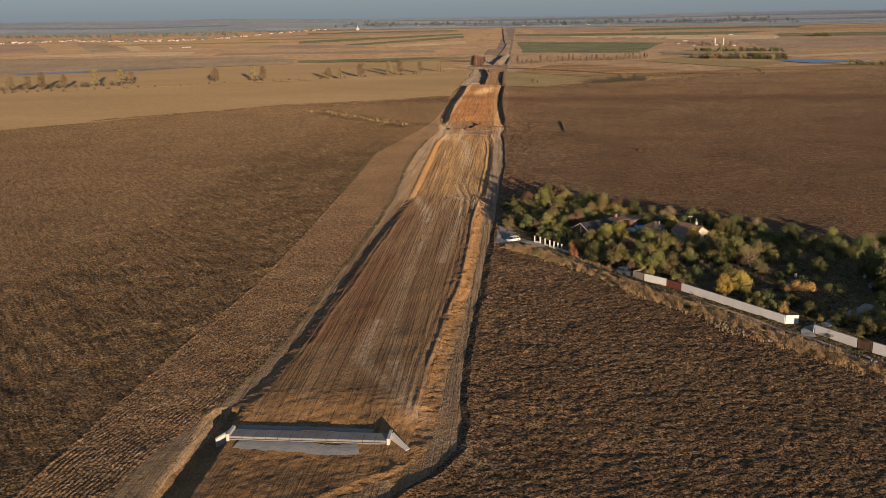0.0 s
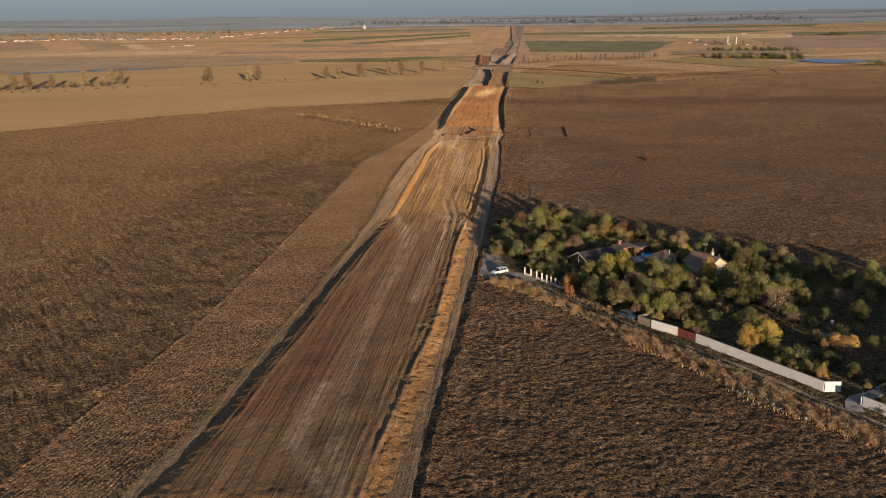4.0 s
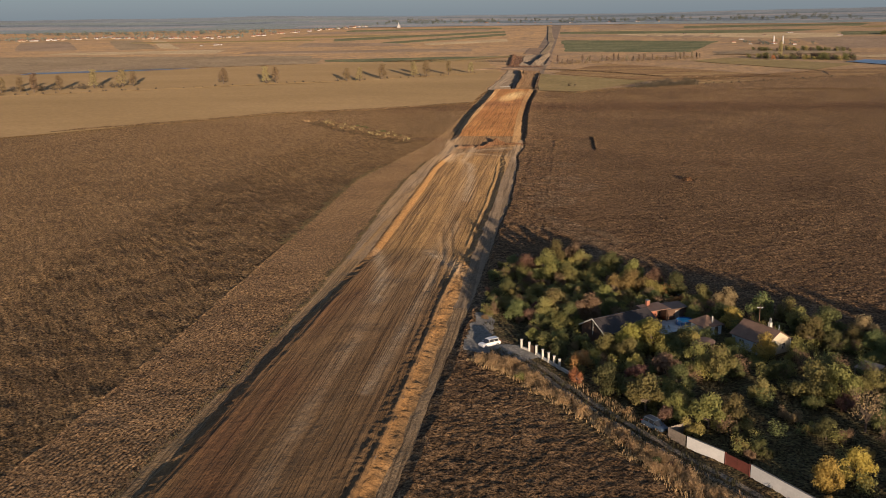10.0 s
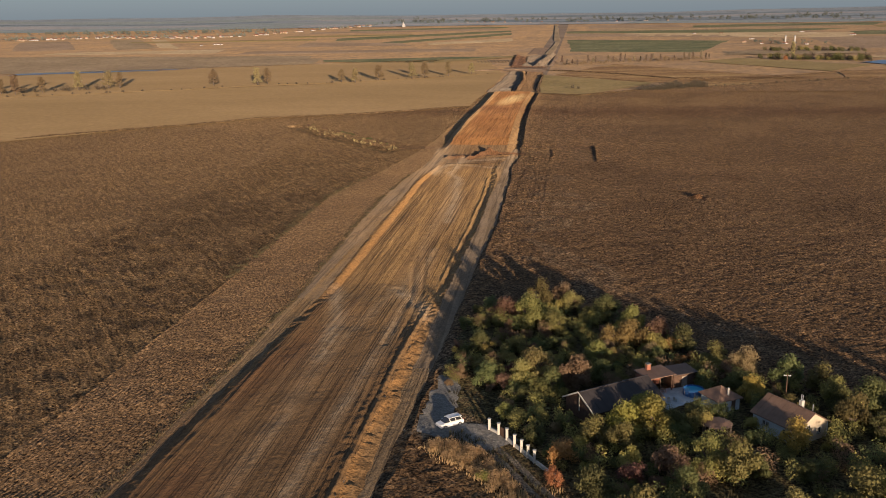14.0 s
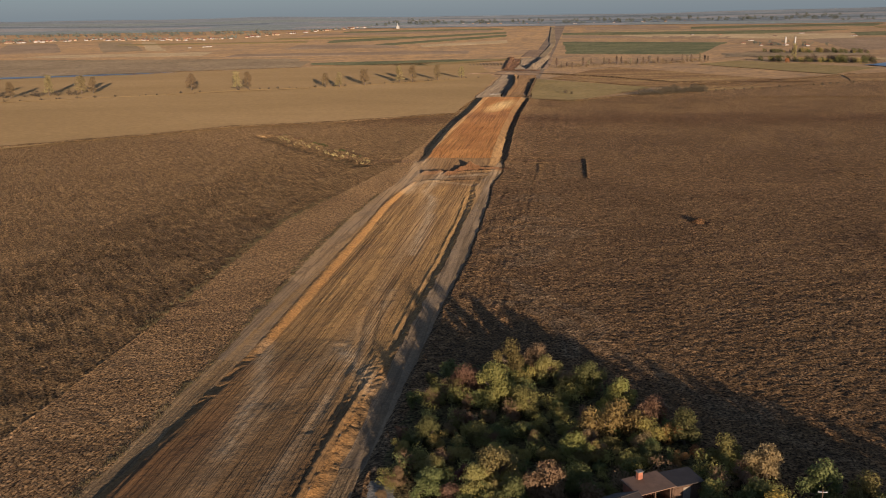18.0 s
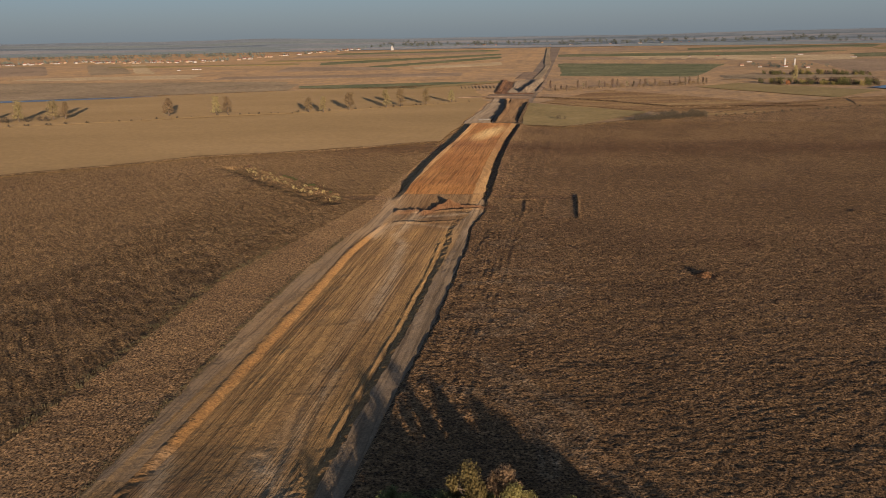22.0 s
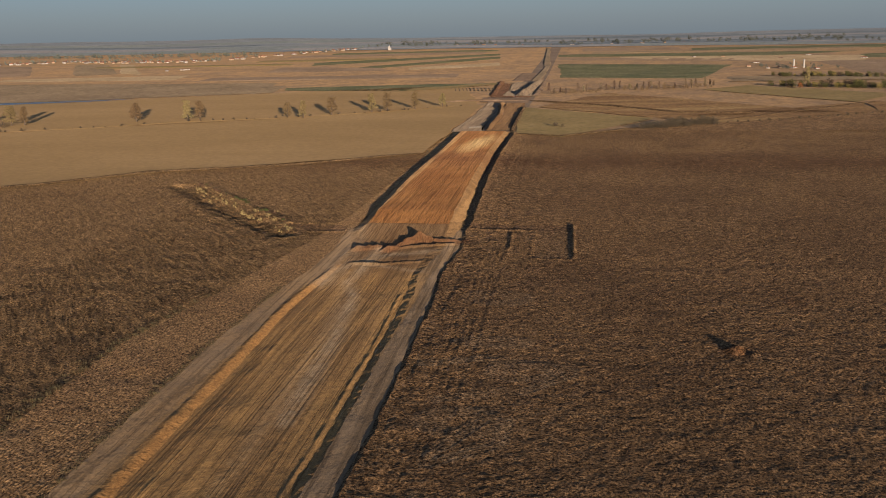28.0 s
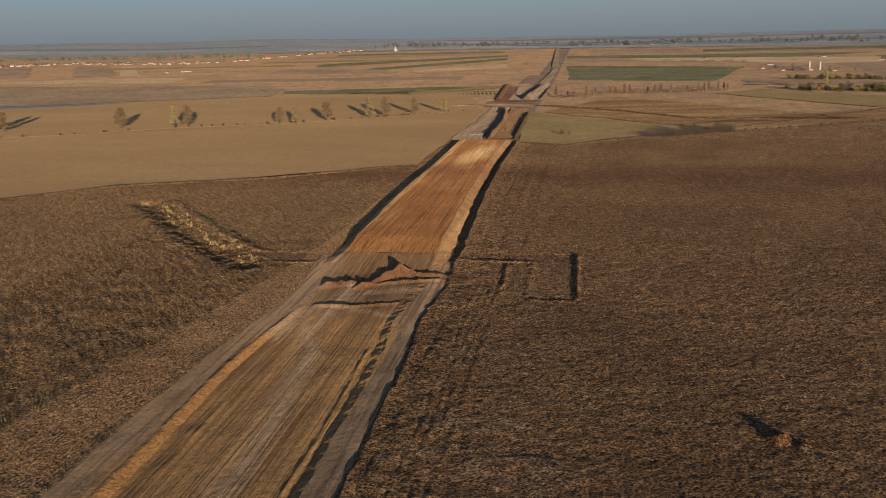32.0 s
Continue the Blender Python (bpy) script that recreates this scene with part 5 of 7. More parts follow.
plant("orange", 35.5, 305.0, 1.3, 0.98)
plant("yolive", 28.7, 295.7, 1.7, 0.98)
plant("yolive", 24.5, 296.2, 2.0, 0.98)
plant("yolive", 32.2, 296.0, 1.7, 0.98)
plant("orange", 36.5, 296.5, 1.4, 0.98)
plant("orange", 39.3, 298.9, 1.2, 0.98)
plant("yolive", 41.5, 290.3, 1.3, 0.98)
plant("brown", 40.8, 288.4, 1.0, 0.98)
plant("olive", 19.0, 314.3, 1.4, 0.98)
plant("brownolive", 4.3, 312.8, 1.4, 0.98)
plant("yolive", 20.1, 304.5, 1.5, 0.98)
plant("brown", 3.2, 280.6, 1.1, 1.05)

# taller trees added along the garden's back edge to widen the shadow behind it
for k, (bx, by, br) in enumerate(((10, 327, 3.0), (15, 329, 2.7), (24, 321, 2.7), (29, 315, 2.5), (34, 309, 2.4), (38, 303, 2.6), (43, 297, 2.5), (48, 293, 2.6), (54, 288, 2.8), (59, 286, 2.6), (71, 276, 2.8), (79, 268, 2.7), (88, 260, 2.8), (96, 255, 2.8), (106, 246, 2.9))):
    plant(("olive", "brownolive", "dark")[k % 3], bx, by, br, 1.1)

# undergrowth between them
BUILT = [(50.6, 270.3, 5.5), (24, 275.5, 6.5), (19, 271, 4), (33, 284, 6), (36.5, 281.5, 5), (41.6, 278.8, 4), (39.4, 267.9, 3), (29, 280, 4)]
bush_rng = random.Random(5)
placed = 0
while placed < 185:
    bx, by = bush_rng.uniform(-5, 76), bush_rng.uniform(190, 330)
    if not inside(np.array([bx]), np.array([by]), GARDEN)[0] or any(math.hypot(bx - a, by - b) < c for a, b, c in BUILT):
        continue
    if bx > 44 and by < 262 and bush_rng.random() < 0.72 or near_line(np.array([bx]), np.array([by]), LANE)[0] < 5.5 or (bx < 6 and by < 281):
        continue
    plant(bush_rng.choice(["darkshrub", "darkshrub", "darkshrub", "oliveshrub", "brown", "yolive", "red"]), bx, by, bush_rng.uniform(0.9, 2.0), 1.1, group="garden undergrowth")
    placed += 1


# low bushes and brambles that fill the garden floor
low = {"olive": [], "dark": [], "brown": [], "yolive": []}
while sum(len(v) for v in low.values()) < 420:
    bx, by = bush_rng.uniform(-5, 92), bush_rng.uniform(186, 328)
    if not inside(np.array([bx]), np.array([by]), GARDEN)[0] or any(math.hypot(bx - a, by - b) < c for a, b, c in BUILT) or near_line(np.array([bx]), np.array([by]), LANE)[0] < 5.5 or (bx < 6 and by < 281):
        continue
    if bx > 42 and by < 246 and bush_rng.random() < 0.85:
        continue
    low[bush_rng.choice(["olive", "olive", "dark", "brown", "yolive", "olive"])].append((bx, by, bush_rng.uniform(0.8, 1.7)))
for k, (colour, word) in enumerate((("olive", "olive-green"), ("dark", "dark green"), ("brown", "brown"), ("yolive", "yellow-olive"))):
    thicket("undergrowth", low[colour], colour, word + " brambles and low bushes under the garden trees", 380, 50 + k, (0.06, 0.13))


# tall unseen trees added beyond the view to shade the garden's right side
shade_rng = random.Random(31)
for k in range(26):
    plant(shade_rng.choice(["dark", "olive"]), 88 + 1.35 * k + shade_rng.uniform(-3, 3), 226 - 3.1 * k + shade_rng.uniform(-9, 9), shade_rng.uniform(3.2, 4.4), 1.15)

# more unseen trees, added so that their shadows cover the lawn
for sx, sy, sr in ((90, 185, 4.0), (95, 177, 4.2), (100, 168, 4.0), (88, 171, 3.8), (105, 160, 4.2), (98, 190, 3.9), (84, 160, 4.0)):
    plant("dark", sx, sy, sr, 1.15)

# far tree lines
for fx_, fy_, fr in ((-329, 985, 2.6), (-288, 992, 2.5), (-279, 996, 2.6), (-211, 1016, 2.3), (-197, 1014, 2.3), (-179, 1038, 2.7), (-151, 1069, 2.8), (-139, 1077, 2.5), (-118, 1100, 2.4), (-96, 1122, 2.0),
                     (-504, 885, 2.4), (-474, 889, 2.6), (-461, 910, 2.4), (-441, 937, 2.6), (-421, 956, 2.9), (-412, 960, 2.4), (-490, 893, 2.3)):
    plant("poplar", fx_, fy_, fr * 2.2, 0.6, group="field line trees")
line_rng = random.Random(8)
scrub = []
for k in range(60):
    lx = -520 + 445 * k / 59
    ly = float(np.interp(lx, [-520, -381, -338, -286, -207, -130, -75], [828, 909, 931, 979, 1011, 1073, 1131])) + 3
    if line_rng.random() < 0.8:
        scrub.append((lx + line_rng.uniform(-4, 4), ly + line_rng.uniform(0, 4), line_rng.uniform(0.6, 1.5)))
scrub += [(-515 + 8 * k + line_rng.uniform(-3, 3), 880 + 5 * k + line_rng.uniform(-3, 8), line_rng.uniform(2, 3)) for k in range(13)]
scrub += [(12, 930, 1.8), (17, 927, 1.3)]
thicket("scrub", [(70 + 2.1 * k, 911 + 1.2 * k + line_rng.uniform(-3, 5), line_rng.uniform(1.6, 3.4)) for k in range(26)] + [(125 + 8 * k, 944 + 5 * k + line_rng.uniform(-3, 3), line_rng.uniform(0.7, 1.3)) for k in range(18)], "scrub", "dark bare thorn scrub at the end of the ploughed field", 600, 13, (0.06, 0.12))
thicket("scrub", scrub, "scrub", "low grey-brown scrub along the far field edges", 300, 11, (0.08, 0.15))
valley = []
for k in range(60):
    vx = -4 + 190 * k / 59
    vy = float(np.interp(vx, [-4, 30, 65, 101, 144, 190], [1268, 1280, 1317, 1331, 1343, 1374])) + line_rng.uniform(0, 40)
    if line_rng.random() < 0.45:
        plant("greytree", vx, vy + 14, line_rng.uniform(1.6, 2.6), 0.8, group="valley trees")
    else:
        valley.append((vx, vy, line_rng.uniform(1.5, 3.0)))
thicket("scrub", valley, "brown", "grey-brown scrub on the valley floor", 260, 12, (0.08, 0.16))
wood = [(250 + 115 * u + line_rng.uniform(-6, 6), 1378 - 53 * u + line_rng.uniform(-6, 26), line_rng.uniform(1.8, 4.6)) for u in (line_rng.random() for _ in range(62))]
wood += [(288 + 137 * u + line_rng.uniform(-6, 6), 1600 - 45 * u + line_rng.uniform(-14, 22), line_rng.uniform(1.8, 4.2)) for u in (line_rng.random() for _ in range(46))]
line_rng.shuffle(wood)
thicket("wood", wood[:60], "dark", "dark mixed wood beside the lake", 380, 1, (0.08, 0.15))
thicket("wood", wood[60:88], "scrub", "bare grey-brown trees of the lakeside wood", 380, 2, (0.08, 0.15))
thicket("wood", wood[88:], "yolive", "yellow autumn trees of the lakeside wood", 380, 7, (0.08, 0.15))
plant("poplar", 292, 1405, 4.2, 1.0, "tall orange poplar by the small wood", "small wood")
plant("orange", 272, 1352, 3.5, 1.2, "orange bush by the small wood", "small wood")
thicket("shore_scrub", [(400 + line_rng.uniform(0, 170), 1165 + line_rng.uniform(-22, 26), line_rng.uniform(2.2, 4)) for _ in range(40)], "dark", "dark thicket on the lake shore", 80, 3)
thicket("farm_trees", [(640 + line_rng.uniform(0, 40), 2110 + line_rng.uniform(0, 40), line_rng.uniform(2.5, 4.5)) for _ in range(18)], "dark", "dark trees round a farmhouse", 80, 4)
thicket("plant_trees", [(line_rng.uniform(325, 432), line_rng.uniform(1785, 1930), line_rng.uniform(1.6, 3.4)) for _ in range(26)], "hazewood", "hazy grey trees round the far plant", 160, 8, (0.1, 0.18))
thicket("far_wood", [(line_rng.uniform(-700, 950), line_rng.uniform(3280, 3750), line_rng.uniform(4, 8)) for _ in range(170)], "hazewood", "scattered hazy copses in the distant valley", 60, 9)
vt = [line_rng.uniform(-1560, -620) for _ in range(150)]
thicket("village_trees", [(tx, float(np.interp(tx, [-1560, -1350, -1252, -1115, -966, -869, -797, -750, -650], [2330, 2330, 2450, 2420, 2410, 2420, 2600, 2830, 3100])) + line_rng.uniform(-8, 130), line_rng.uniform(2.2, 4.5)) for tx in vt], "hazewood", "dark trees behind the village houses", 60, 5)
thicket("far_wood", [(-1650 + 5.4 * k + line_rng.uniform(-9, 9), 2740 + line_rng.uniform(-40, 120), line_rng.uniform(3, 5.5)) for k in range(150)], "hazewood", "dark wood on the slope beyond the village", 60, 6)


# ---- walls, gates and lane of the garden ----
def along(p, q):
    d = Vector((q[0] - p[0], q[1] - p[1], 0))
    return d.length, math.degrees(math.atan2(d.y, d.x))


def garden_wall(p, q, h=1.9, label="white rendered garden wall with a grey coping"):
    """A rendered wall of cast panels between slim piers, under a coping."""
    n, turn = along(p, q)
    top = empty("garden_wall", p[0], p[1], 0, turn)
    k = max(1, round(n / 6))
    for i in range(k):
        bm = bmesh.new()
        box(bm, i * n / k + 0.003, -0.08, -0.25, (i + 1) * n / k - 0.003, 0.08, h, 0.01)
        part("panel", bm, wall_white, top)
        bm = bmesh.new()
        box(bm, i * n / k + 0.004, -0.13, h + 0.002, (i + 1) * n / k - 0.004, 0.13, h + 0.07, 0.015)
        part("coping", bm, concrete, top, "grey concrete coping stone")
    return tagged(top, label, "wall", "garden walls")


def gate(p, q, h, material, label):
    """Two boarded leaves on posts."""
    n, turn = along(p, q)
    top = empty("gate", p[0], p[1], 0, turn)
    for x in (0.1, n - 0.1):
        bm = bmesh.new()
        box(bm, x - 0.09, -0.09, -0.2, x + 0.09, 0.09, h + 0.12, 0.015)
        part("post", bm, material, top)
    for a, b in ((0.22, n / 2 - 0.02), (n / 2 + 0.02, n - 0.22)):
        bm = bmesh.new()
        box(bm, a, -0.03, 0.15, b, 0.03, 0.25)
        box(bm, a, -0.03, h - 0.2, b, 0.03, h - 0.1)
        leaf = part("gate_leaf", bm, material, top)
        m = max(3, round((b - a) / 0.16))
        for i in range(m):
            bm = bmesh.new()
            x0 = a + (b - a) * i / m
            box(bm, x0 + 0.01, -0.055, 0.1, x0 + (b - a) / m - 0.01, -0.032, h - 0.03 * abs(i - m / 2) / m)
            part("board", bm, material, leaf)
    return tagged(top, label, "gate")


def board_fence(p, q, h, label):
    n, turn = along(p, q)
    top = empty("board_fence", p[0], p[1], 0, turn)
    for i in range(int(n / 0.2)):
        bm = bmesh.new()
        box(bm, i * 0.2 + 0.01, -0.015, -0.1, i * 0.2 + 0.19, 0.015, h + 0.06 * math.sin(i * 2.3))
        part("board", bm, wood_grey, top)
    for z in (0.4, h - 0.4):
        bm = bmesh.new()
        box(bm, 0, 0.017, z, n, 0.06, z + 0.08)
        part("rail", bm, wood_grey, top)
    return tagged(top, label, "fence")


garden_wall((31.4, 225.5), (36.1, 220.9))
garden_wall((39.2, 217.3), (57.0, 193.2))
garden_wall((57.1, 193.1), (59.9, 193.3), label="short white return of the garden wall at the drive")
garden_wall((61.5, 187.0), (67.2, 179.0))
garden_wall((61.3, 187.2), (62.2, 189.4), 1.7, "short white wall stub beside the drive")
gate((36.2, 220.8), (39.1, 217.4), 1.8, gate_red, "dark red boarded double gate in the wall")
gate((67.3, 178.8), (69.1, 176.3), 1.8, wood_dark, "brown boarded gate in the wall")
board_fence((28.9, 228.6), (31.3, 225.7), 1.8, "weathered grey board fence beside the lane")
board_fence((28.9, 228.7), (32.2, 231.0), 1.7, "weathered grey board fence into the garden")
garden_wall((69.2, 176.1), (75.0, 168.4), 2.2, "grey-white wall of an outbuilding on the lane")


def pillar_fence(spots, label):
    """White square pillars with caps on a low plinth wall."""
    x0, y0 = spots[0]
    top = empty("pillar_fence", x0, y0)
    for x, y in spots:
        bm = bmesh.new()
        box(bm, x - x0 - 0.2, y - y0 - 0.2, -0.2, x - x0 + 0.2, y - y0 + 0.2, 1.9, 0.02)
        pil = part("pillar", bm, concrete_white, top)
        bm = bmesh.new()
        box(bm, x - x0 - 0.27, y - y0 - 0.27, 1.902, x - x0 + 0.27, y - y0 + 0.27, 2.02, 0.03)
        part("cap", bm, concrete_white, pil)
    for (ax, ay), (bx, by) in zip(spots, spots[1:]):
        d = Vector((bx - ax, by - ay, 0)).normalized() * 0.21
        bm = bmesh.new()
        beam(bm, (ax - x0 + d.x, ay - y0 + d.y, -0.2), (bx - x0 - d.x, by - y0 - d.y, -0.2), 0.24, 0.75)
        part("plinth", bm, concrete_white, top, "low white plinth wall")
    return tagged(top, label, "fence", "entrance fences")


pillar_fence([(4.5, 265.4), (6.1, 263.9)], "pair of white fence pillars on a low plinth")
pillar_fence([(7.5, 262.2), (8.8, 260.2), (9.95, 258.6), (11.0, 257.0), (12.0, 255.5)], "row of white fence pillars on a low plinth")
top = empty("plinth_wall", 12.3, 255.1)
bm = bmesh.new()
beam(bm, (0, 0, -0.2), (3.6, -5.0, -0.2), 0.26, 0.75)
part("plinth", bm, concrete_white, top)
tagged(top, "low white plinth wall continuing along the lane", "wall")
bm = bmesh.new()
beam(bm, (6.3, 263.7, 0.1), (7.3, 262.5, 0.1), 0.05, 1.5)
tagged(part("entrance_gate", bm, wood_dark), "dark sheet entrance gate between white pillars", "gate")


def ribbon(name, pts, width, material, label, category, lift=0.06, seed=1, step=0.8):
    """A worn strip of ground along a polyline, with ragged edges."""
    P = [Vector((*p, 0)) for p in pts]
    out = []
    for a, b in zip(P, P[1:]):
        n = max(1, int((b - a).length / step))
        out += [a.lerp(b, i / n) for i in range(n)]
    out.append(P[-1])
    sm = out[:]
    for _ in range(6):
        sm = [sm[0]] + [(sm[i - 1] + sm[i] * 2 + sm[i + 1]) / 4 for i in range(1, len(sm) - 1)] + [sm[-1]]
    co = []
    cols = 4
    for j in range(cols):
        for i, p in enumerate(sm):
            d = (sm[min(i + 1, len(sm) - 1)] - sm[max(i - 1, 0)]).normalized()
            s = Vector((d.y, -d.x, 0)) * width * (j / (cols - 1) - 0.5)
            s *= 1 + 0.3 * noise.noise((p.x * 0.7 + j, p.y * 0.7, seed))
            co.append((p.x + s.x, p.y + s.y, -0.05 if j in (0, cols - 1) else 0.0))
    co = np.array(co)
    co[:, 2] += lift + on_ground(co[:, :2])[:, 2]
    return tagged(grid_object(name, co, (cols, len(sm)), material), label, category, kind="structure")


lane_dirt = soil("lane_dirt", (0.2, 0.155, 0.105), (0.27, 0.21, 0.145), (0.33, 0.265, 0.19), 0.35, 0.05, 5, contrast=0.5)
for off in (-0.85, 0.85):
    pts = []
    for i, (x, y) in enumerate(LANE[1:], 1):
        a, b = LANE[i - 1], LANE[min(i + 1, len(LANE) - 1)]
        d = Vector((b[0] - a[0], b[1] - a[1])).normalized()
        pts.append((x + d.y * off, y - d.x * off))
    ribbon("road", pts, 1.1, lane_dirt, "pale dusty wheel track of the lane", "lane", 0.09, 3 + int(off > 0))
drive = soil("drive_concrete", (0.2, 0.197, 0.185), (0.235, 0.23, 0.215), (0.26, 0.252, 0.235), 0.4, 0.01, 4, contrast=0.06)
ribbon("pavement", [(59.5, 184.5), (61, 190), (65, 192), (69, 196), (74, 201), (80, 207)], 2.8, drive, "grey concrete drive into the garden", "drive", 0.13, 9)
ribbon("pavement", [(64, 224), (72, 221)], 2.2, drive, "small concrete pad on the lawn", "pavement", 0.13, 11)

# ---- cars ----
def wheel(parent, x, y, r=0.34):
    bm = bmesh.new()
    bmesh.ops.create_cone(bm, cap_ends=True, segments=20, radius1=r, radius2=r, depth=0.22, matrix=pose(x, y, r, 90))
    bmesh.ops.bevel(bm, geom=[e for e in bm.edges if len(e.link_faces) == 2 and e.calc_face_angle() > 1], offset=0.03, segments=1, affect="EDGES")
    w = part("wheel", bm, rubber, parent, "black rubber wheel")
    bm = bmesh.new()
    s = 1 if y > 0 else -1
    bmesh.ops.create_cone(bm, cap_ends=True, segments=16, radius1=r * 0.62, radius2=r * 0.55, depth=0.03, matrix=pose(x, y + s * 0.115, r, 90))
    part("rim", bm, steel, w)


def hull(bm, rows):
    """A closed skin through sections; each row is x, half width, z low, z high."""
    rings = []
    for x, w, z0, z1 in rows:
        r = 0.12 * (z1 - z0) + 0.02
        rings.append([bm.verts.new(v) for v in ((x, -w, z0 + r), (x, -w * 0.97, z1 - r), (x, -w + 2 * r, z1), (x, w - 2 * r, z1), (x, w * 0.97, z1 - r), (x, w, z0 + r), (x, w - r, z0), (x, -w + r, z0))])
    for a, b in zip(rings, rings[1:]):
        for i in range(8):
            bm.faces.new((a[i], a[(i + 1) % 8], b[(i + 1) % 8], b[i]))
    bm.faces.new(rings[0])
    bm.faces.new(rings[-1][::-1])
    bmesh.ops.recalc_face_normals(bm, faces=bm.faces)


def car(x, y, turn, paint, label, estate=True):
    top = empty("car", x, y, 0.0, turn)
    bm = bmesh.new()
    hull(bm, [(-2.2, 0.74, 0.42, 0.85), (-2.1, 0.86, 0.3, 0.96), (-1.2, 0.9, 0.24, 1.0), (0.4, 0.9, 0.22, 1.0), (1.2, 0.9, 0.24, 0.97), (2.0, 0.84, 0.28, 0.86), (2.22, 0.7, 0.4, 0.72)])
    part("body", bm, paint, top)
    bm = bmesh.new()
    hull(bm, [(-2.02, 0.7, 0.94, 1.0), (-1.75, 0.72, 0.94, 1.46), (-0.4, 0.74, 0.94, 1.54), (0.45, 0.72, 0.94, 1.5), (1.3, 0.68, 0.93, 0.98)])
    part("glasshouse", bm, car_glass, top, "dark tinted windows")
    bm = bmesh.new()
    hull(bm, [(-1.85, 0.66, 1.46, 1.53), (-0.4, 0.68, 1.54, 1.62), (0.5, 0.64, 1.5, 1.56)])
    part("roof", bm, paint, top)
    for s in (-1, 1):
        for x0, x1 in ((-1.72, -1.5), (-0.62, -0.52), (0.42, 0.52)):
            bm = bmesh.new()
            beam(bm, (x0 - 0.12, s * 0.755, 0.95), (x1, s * 0.735, 1.45), 0.06, 0.09)
            part("pillar", bm, paint, top)
        bm = bmesh.new()
        box(bm, 0.78, s * 0.99 - 0.1, 0.95, 0.92, s * 0.99 + 0.1, 1.1, 0.03)
        part("mirror", bm, paint, top)
        bm = bmesh.new()
        box(bm, 2.0, s * 0.62 - 0.14, 0.62, 2.19, s * 0.62 + 0.14, 0.76, 0.03)
        part("headlight", bm, steel, top, "clear headlight")
        bm = bmesh.new()
        box(bm, -2.2, s * 0.68 - 0.1, 0.72, -2.08, s * 0.68 + 0.1, 0.98, 0.03)
        part("tail_light", bm, plastic_red, top, "red tail light")
        bm = bmesh.new()
        box(bm, -1.7, s * 0.6 - 0.02, 1.6, 0.2, s * 0.6 + 0.02, 1.65)
        part("roof_rail", bm, steel, top)
        for wx in (-1.35, 1.35):
            wheel(top, wx, s * 0.8)
    return tagged(top, label, "car")


car(-1.9, 266.4, 219, car_white, "white estate car parked on the dusty forecourt")
car(27.2, 231.8, -48, car_blue, "dark blue car parked by the board fence")
car(85.5, 219.0, 20, car_blue, "dark blue car parked deep in the garden")

# ---- buildings ----
def gable_house(name, x, y, turn, length, width, eave, ridge_h, wall_mat, gable_mat, roof_mat, label, over=0.45):
    """A house with its ridge along its own x."""
    top = empty(name, x, y, 0, turn)
    L, W = length / 2, width / 2
    for s in (-1, 1):
        bm = bmesh.new()
        box(bm, -L, s * W - 0.12, -0.2, L, s * W + 0.12, eave)
        part("wall", bm, wall_mat, top)
        bm = bmesh.new()
        vs = []
        for dx in (-0.12, 0.12):
            vs.append([bm.verts.new((s * (L - 0.12) + dx, yy, zz)) for yy, zz in ((-W + 0.121, -0.2), (W - 0.121, -0.2), (W - 0.121, eave), (0, ridge_h - 0.06), (-W + 0.121, eave))])
        bm.faces.new(vs[0]), bm.faces.new(vs[1][::-1])
        for i in range(5):
            bm.faces.new((vs[0][i], vs[1][i], vs[1][(i + 1) % 5], vs[0][(i + 1) % 5]))
        bmesh.ops.recalc_face_normals(bm, faces=bm.faces)
        part("gable_wall", bm, gable_mat, top)
        k = (ridge_h - eave) / W
        n = 9
        for i in range(n):
            bm = bmesh.new()
            x0, x1 = -L - over + (2 * (L + over)) * i / n, -L - over + (2 * (L + over)) * (i + 1) / n
            w0, z0 = W + over, eave - k * over
            q = [bm.verts.new(v) for v in ((x0, 0, ridge_h), (x1 - 0.03, 0, ridge_h), (x1 - 0.03, s * w0, z0), (x0, s * w0, z0), (x0, 0, ridge_h + 0.11), (x1 - 0.03, 0, ridge_h + 0.11), (x1 - 0.03, s * w0, z0 + 0.11), (x0, s * w0, z0 + 0.11))]
            for f in ((0, 1, 2, 3), (4, 7, 6, 5), (0, 4, 5, 1), (1, 5, 6, 2), (2, 6, 7, 3), (3, 7, 4, 0)):
                bm.faces.new([q[j] for j in f])
            bmesh.ops.recalc_face_normals(bm, faces=bm.faces)
            part("roof_panel", bm, roof_mat, top)
    bm = bmesh.new()
    box(bm, -L - over, -0.14, ridge_h + 0.05, L + over, 0.14, ridge_h + 0.17, 0.03)
    part("ridge_cap", bm, roof_mat, top)
    return tagged(top, label, "house")


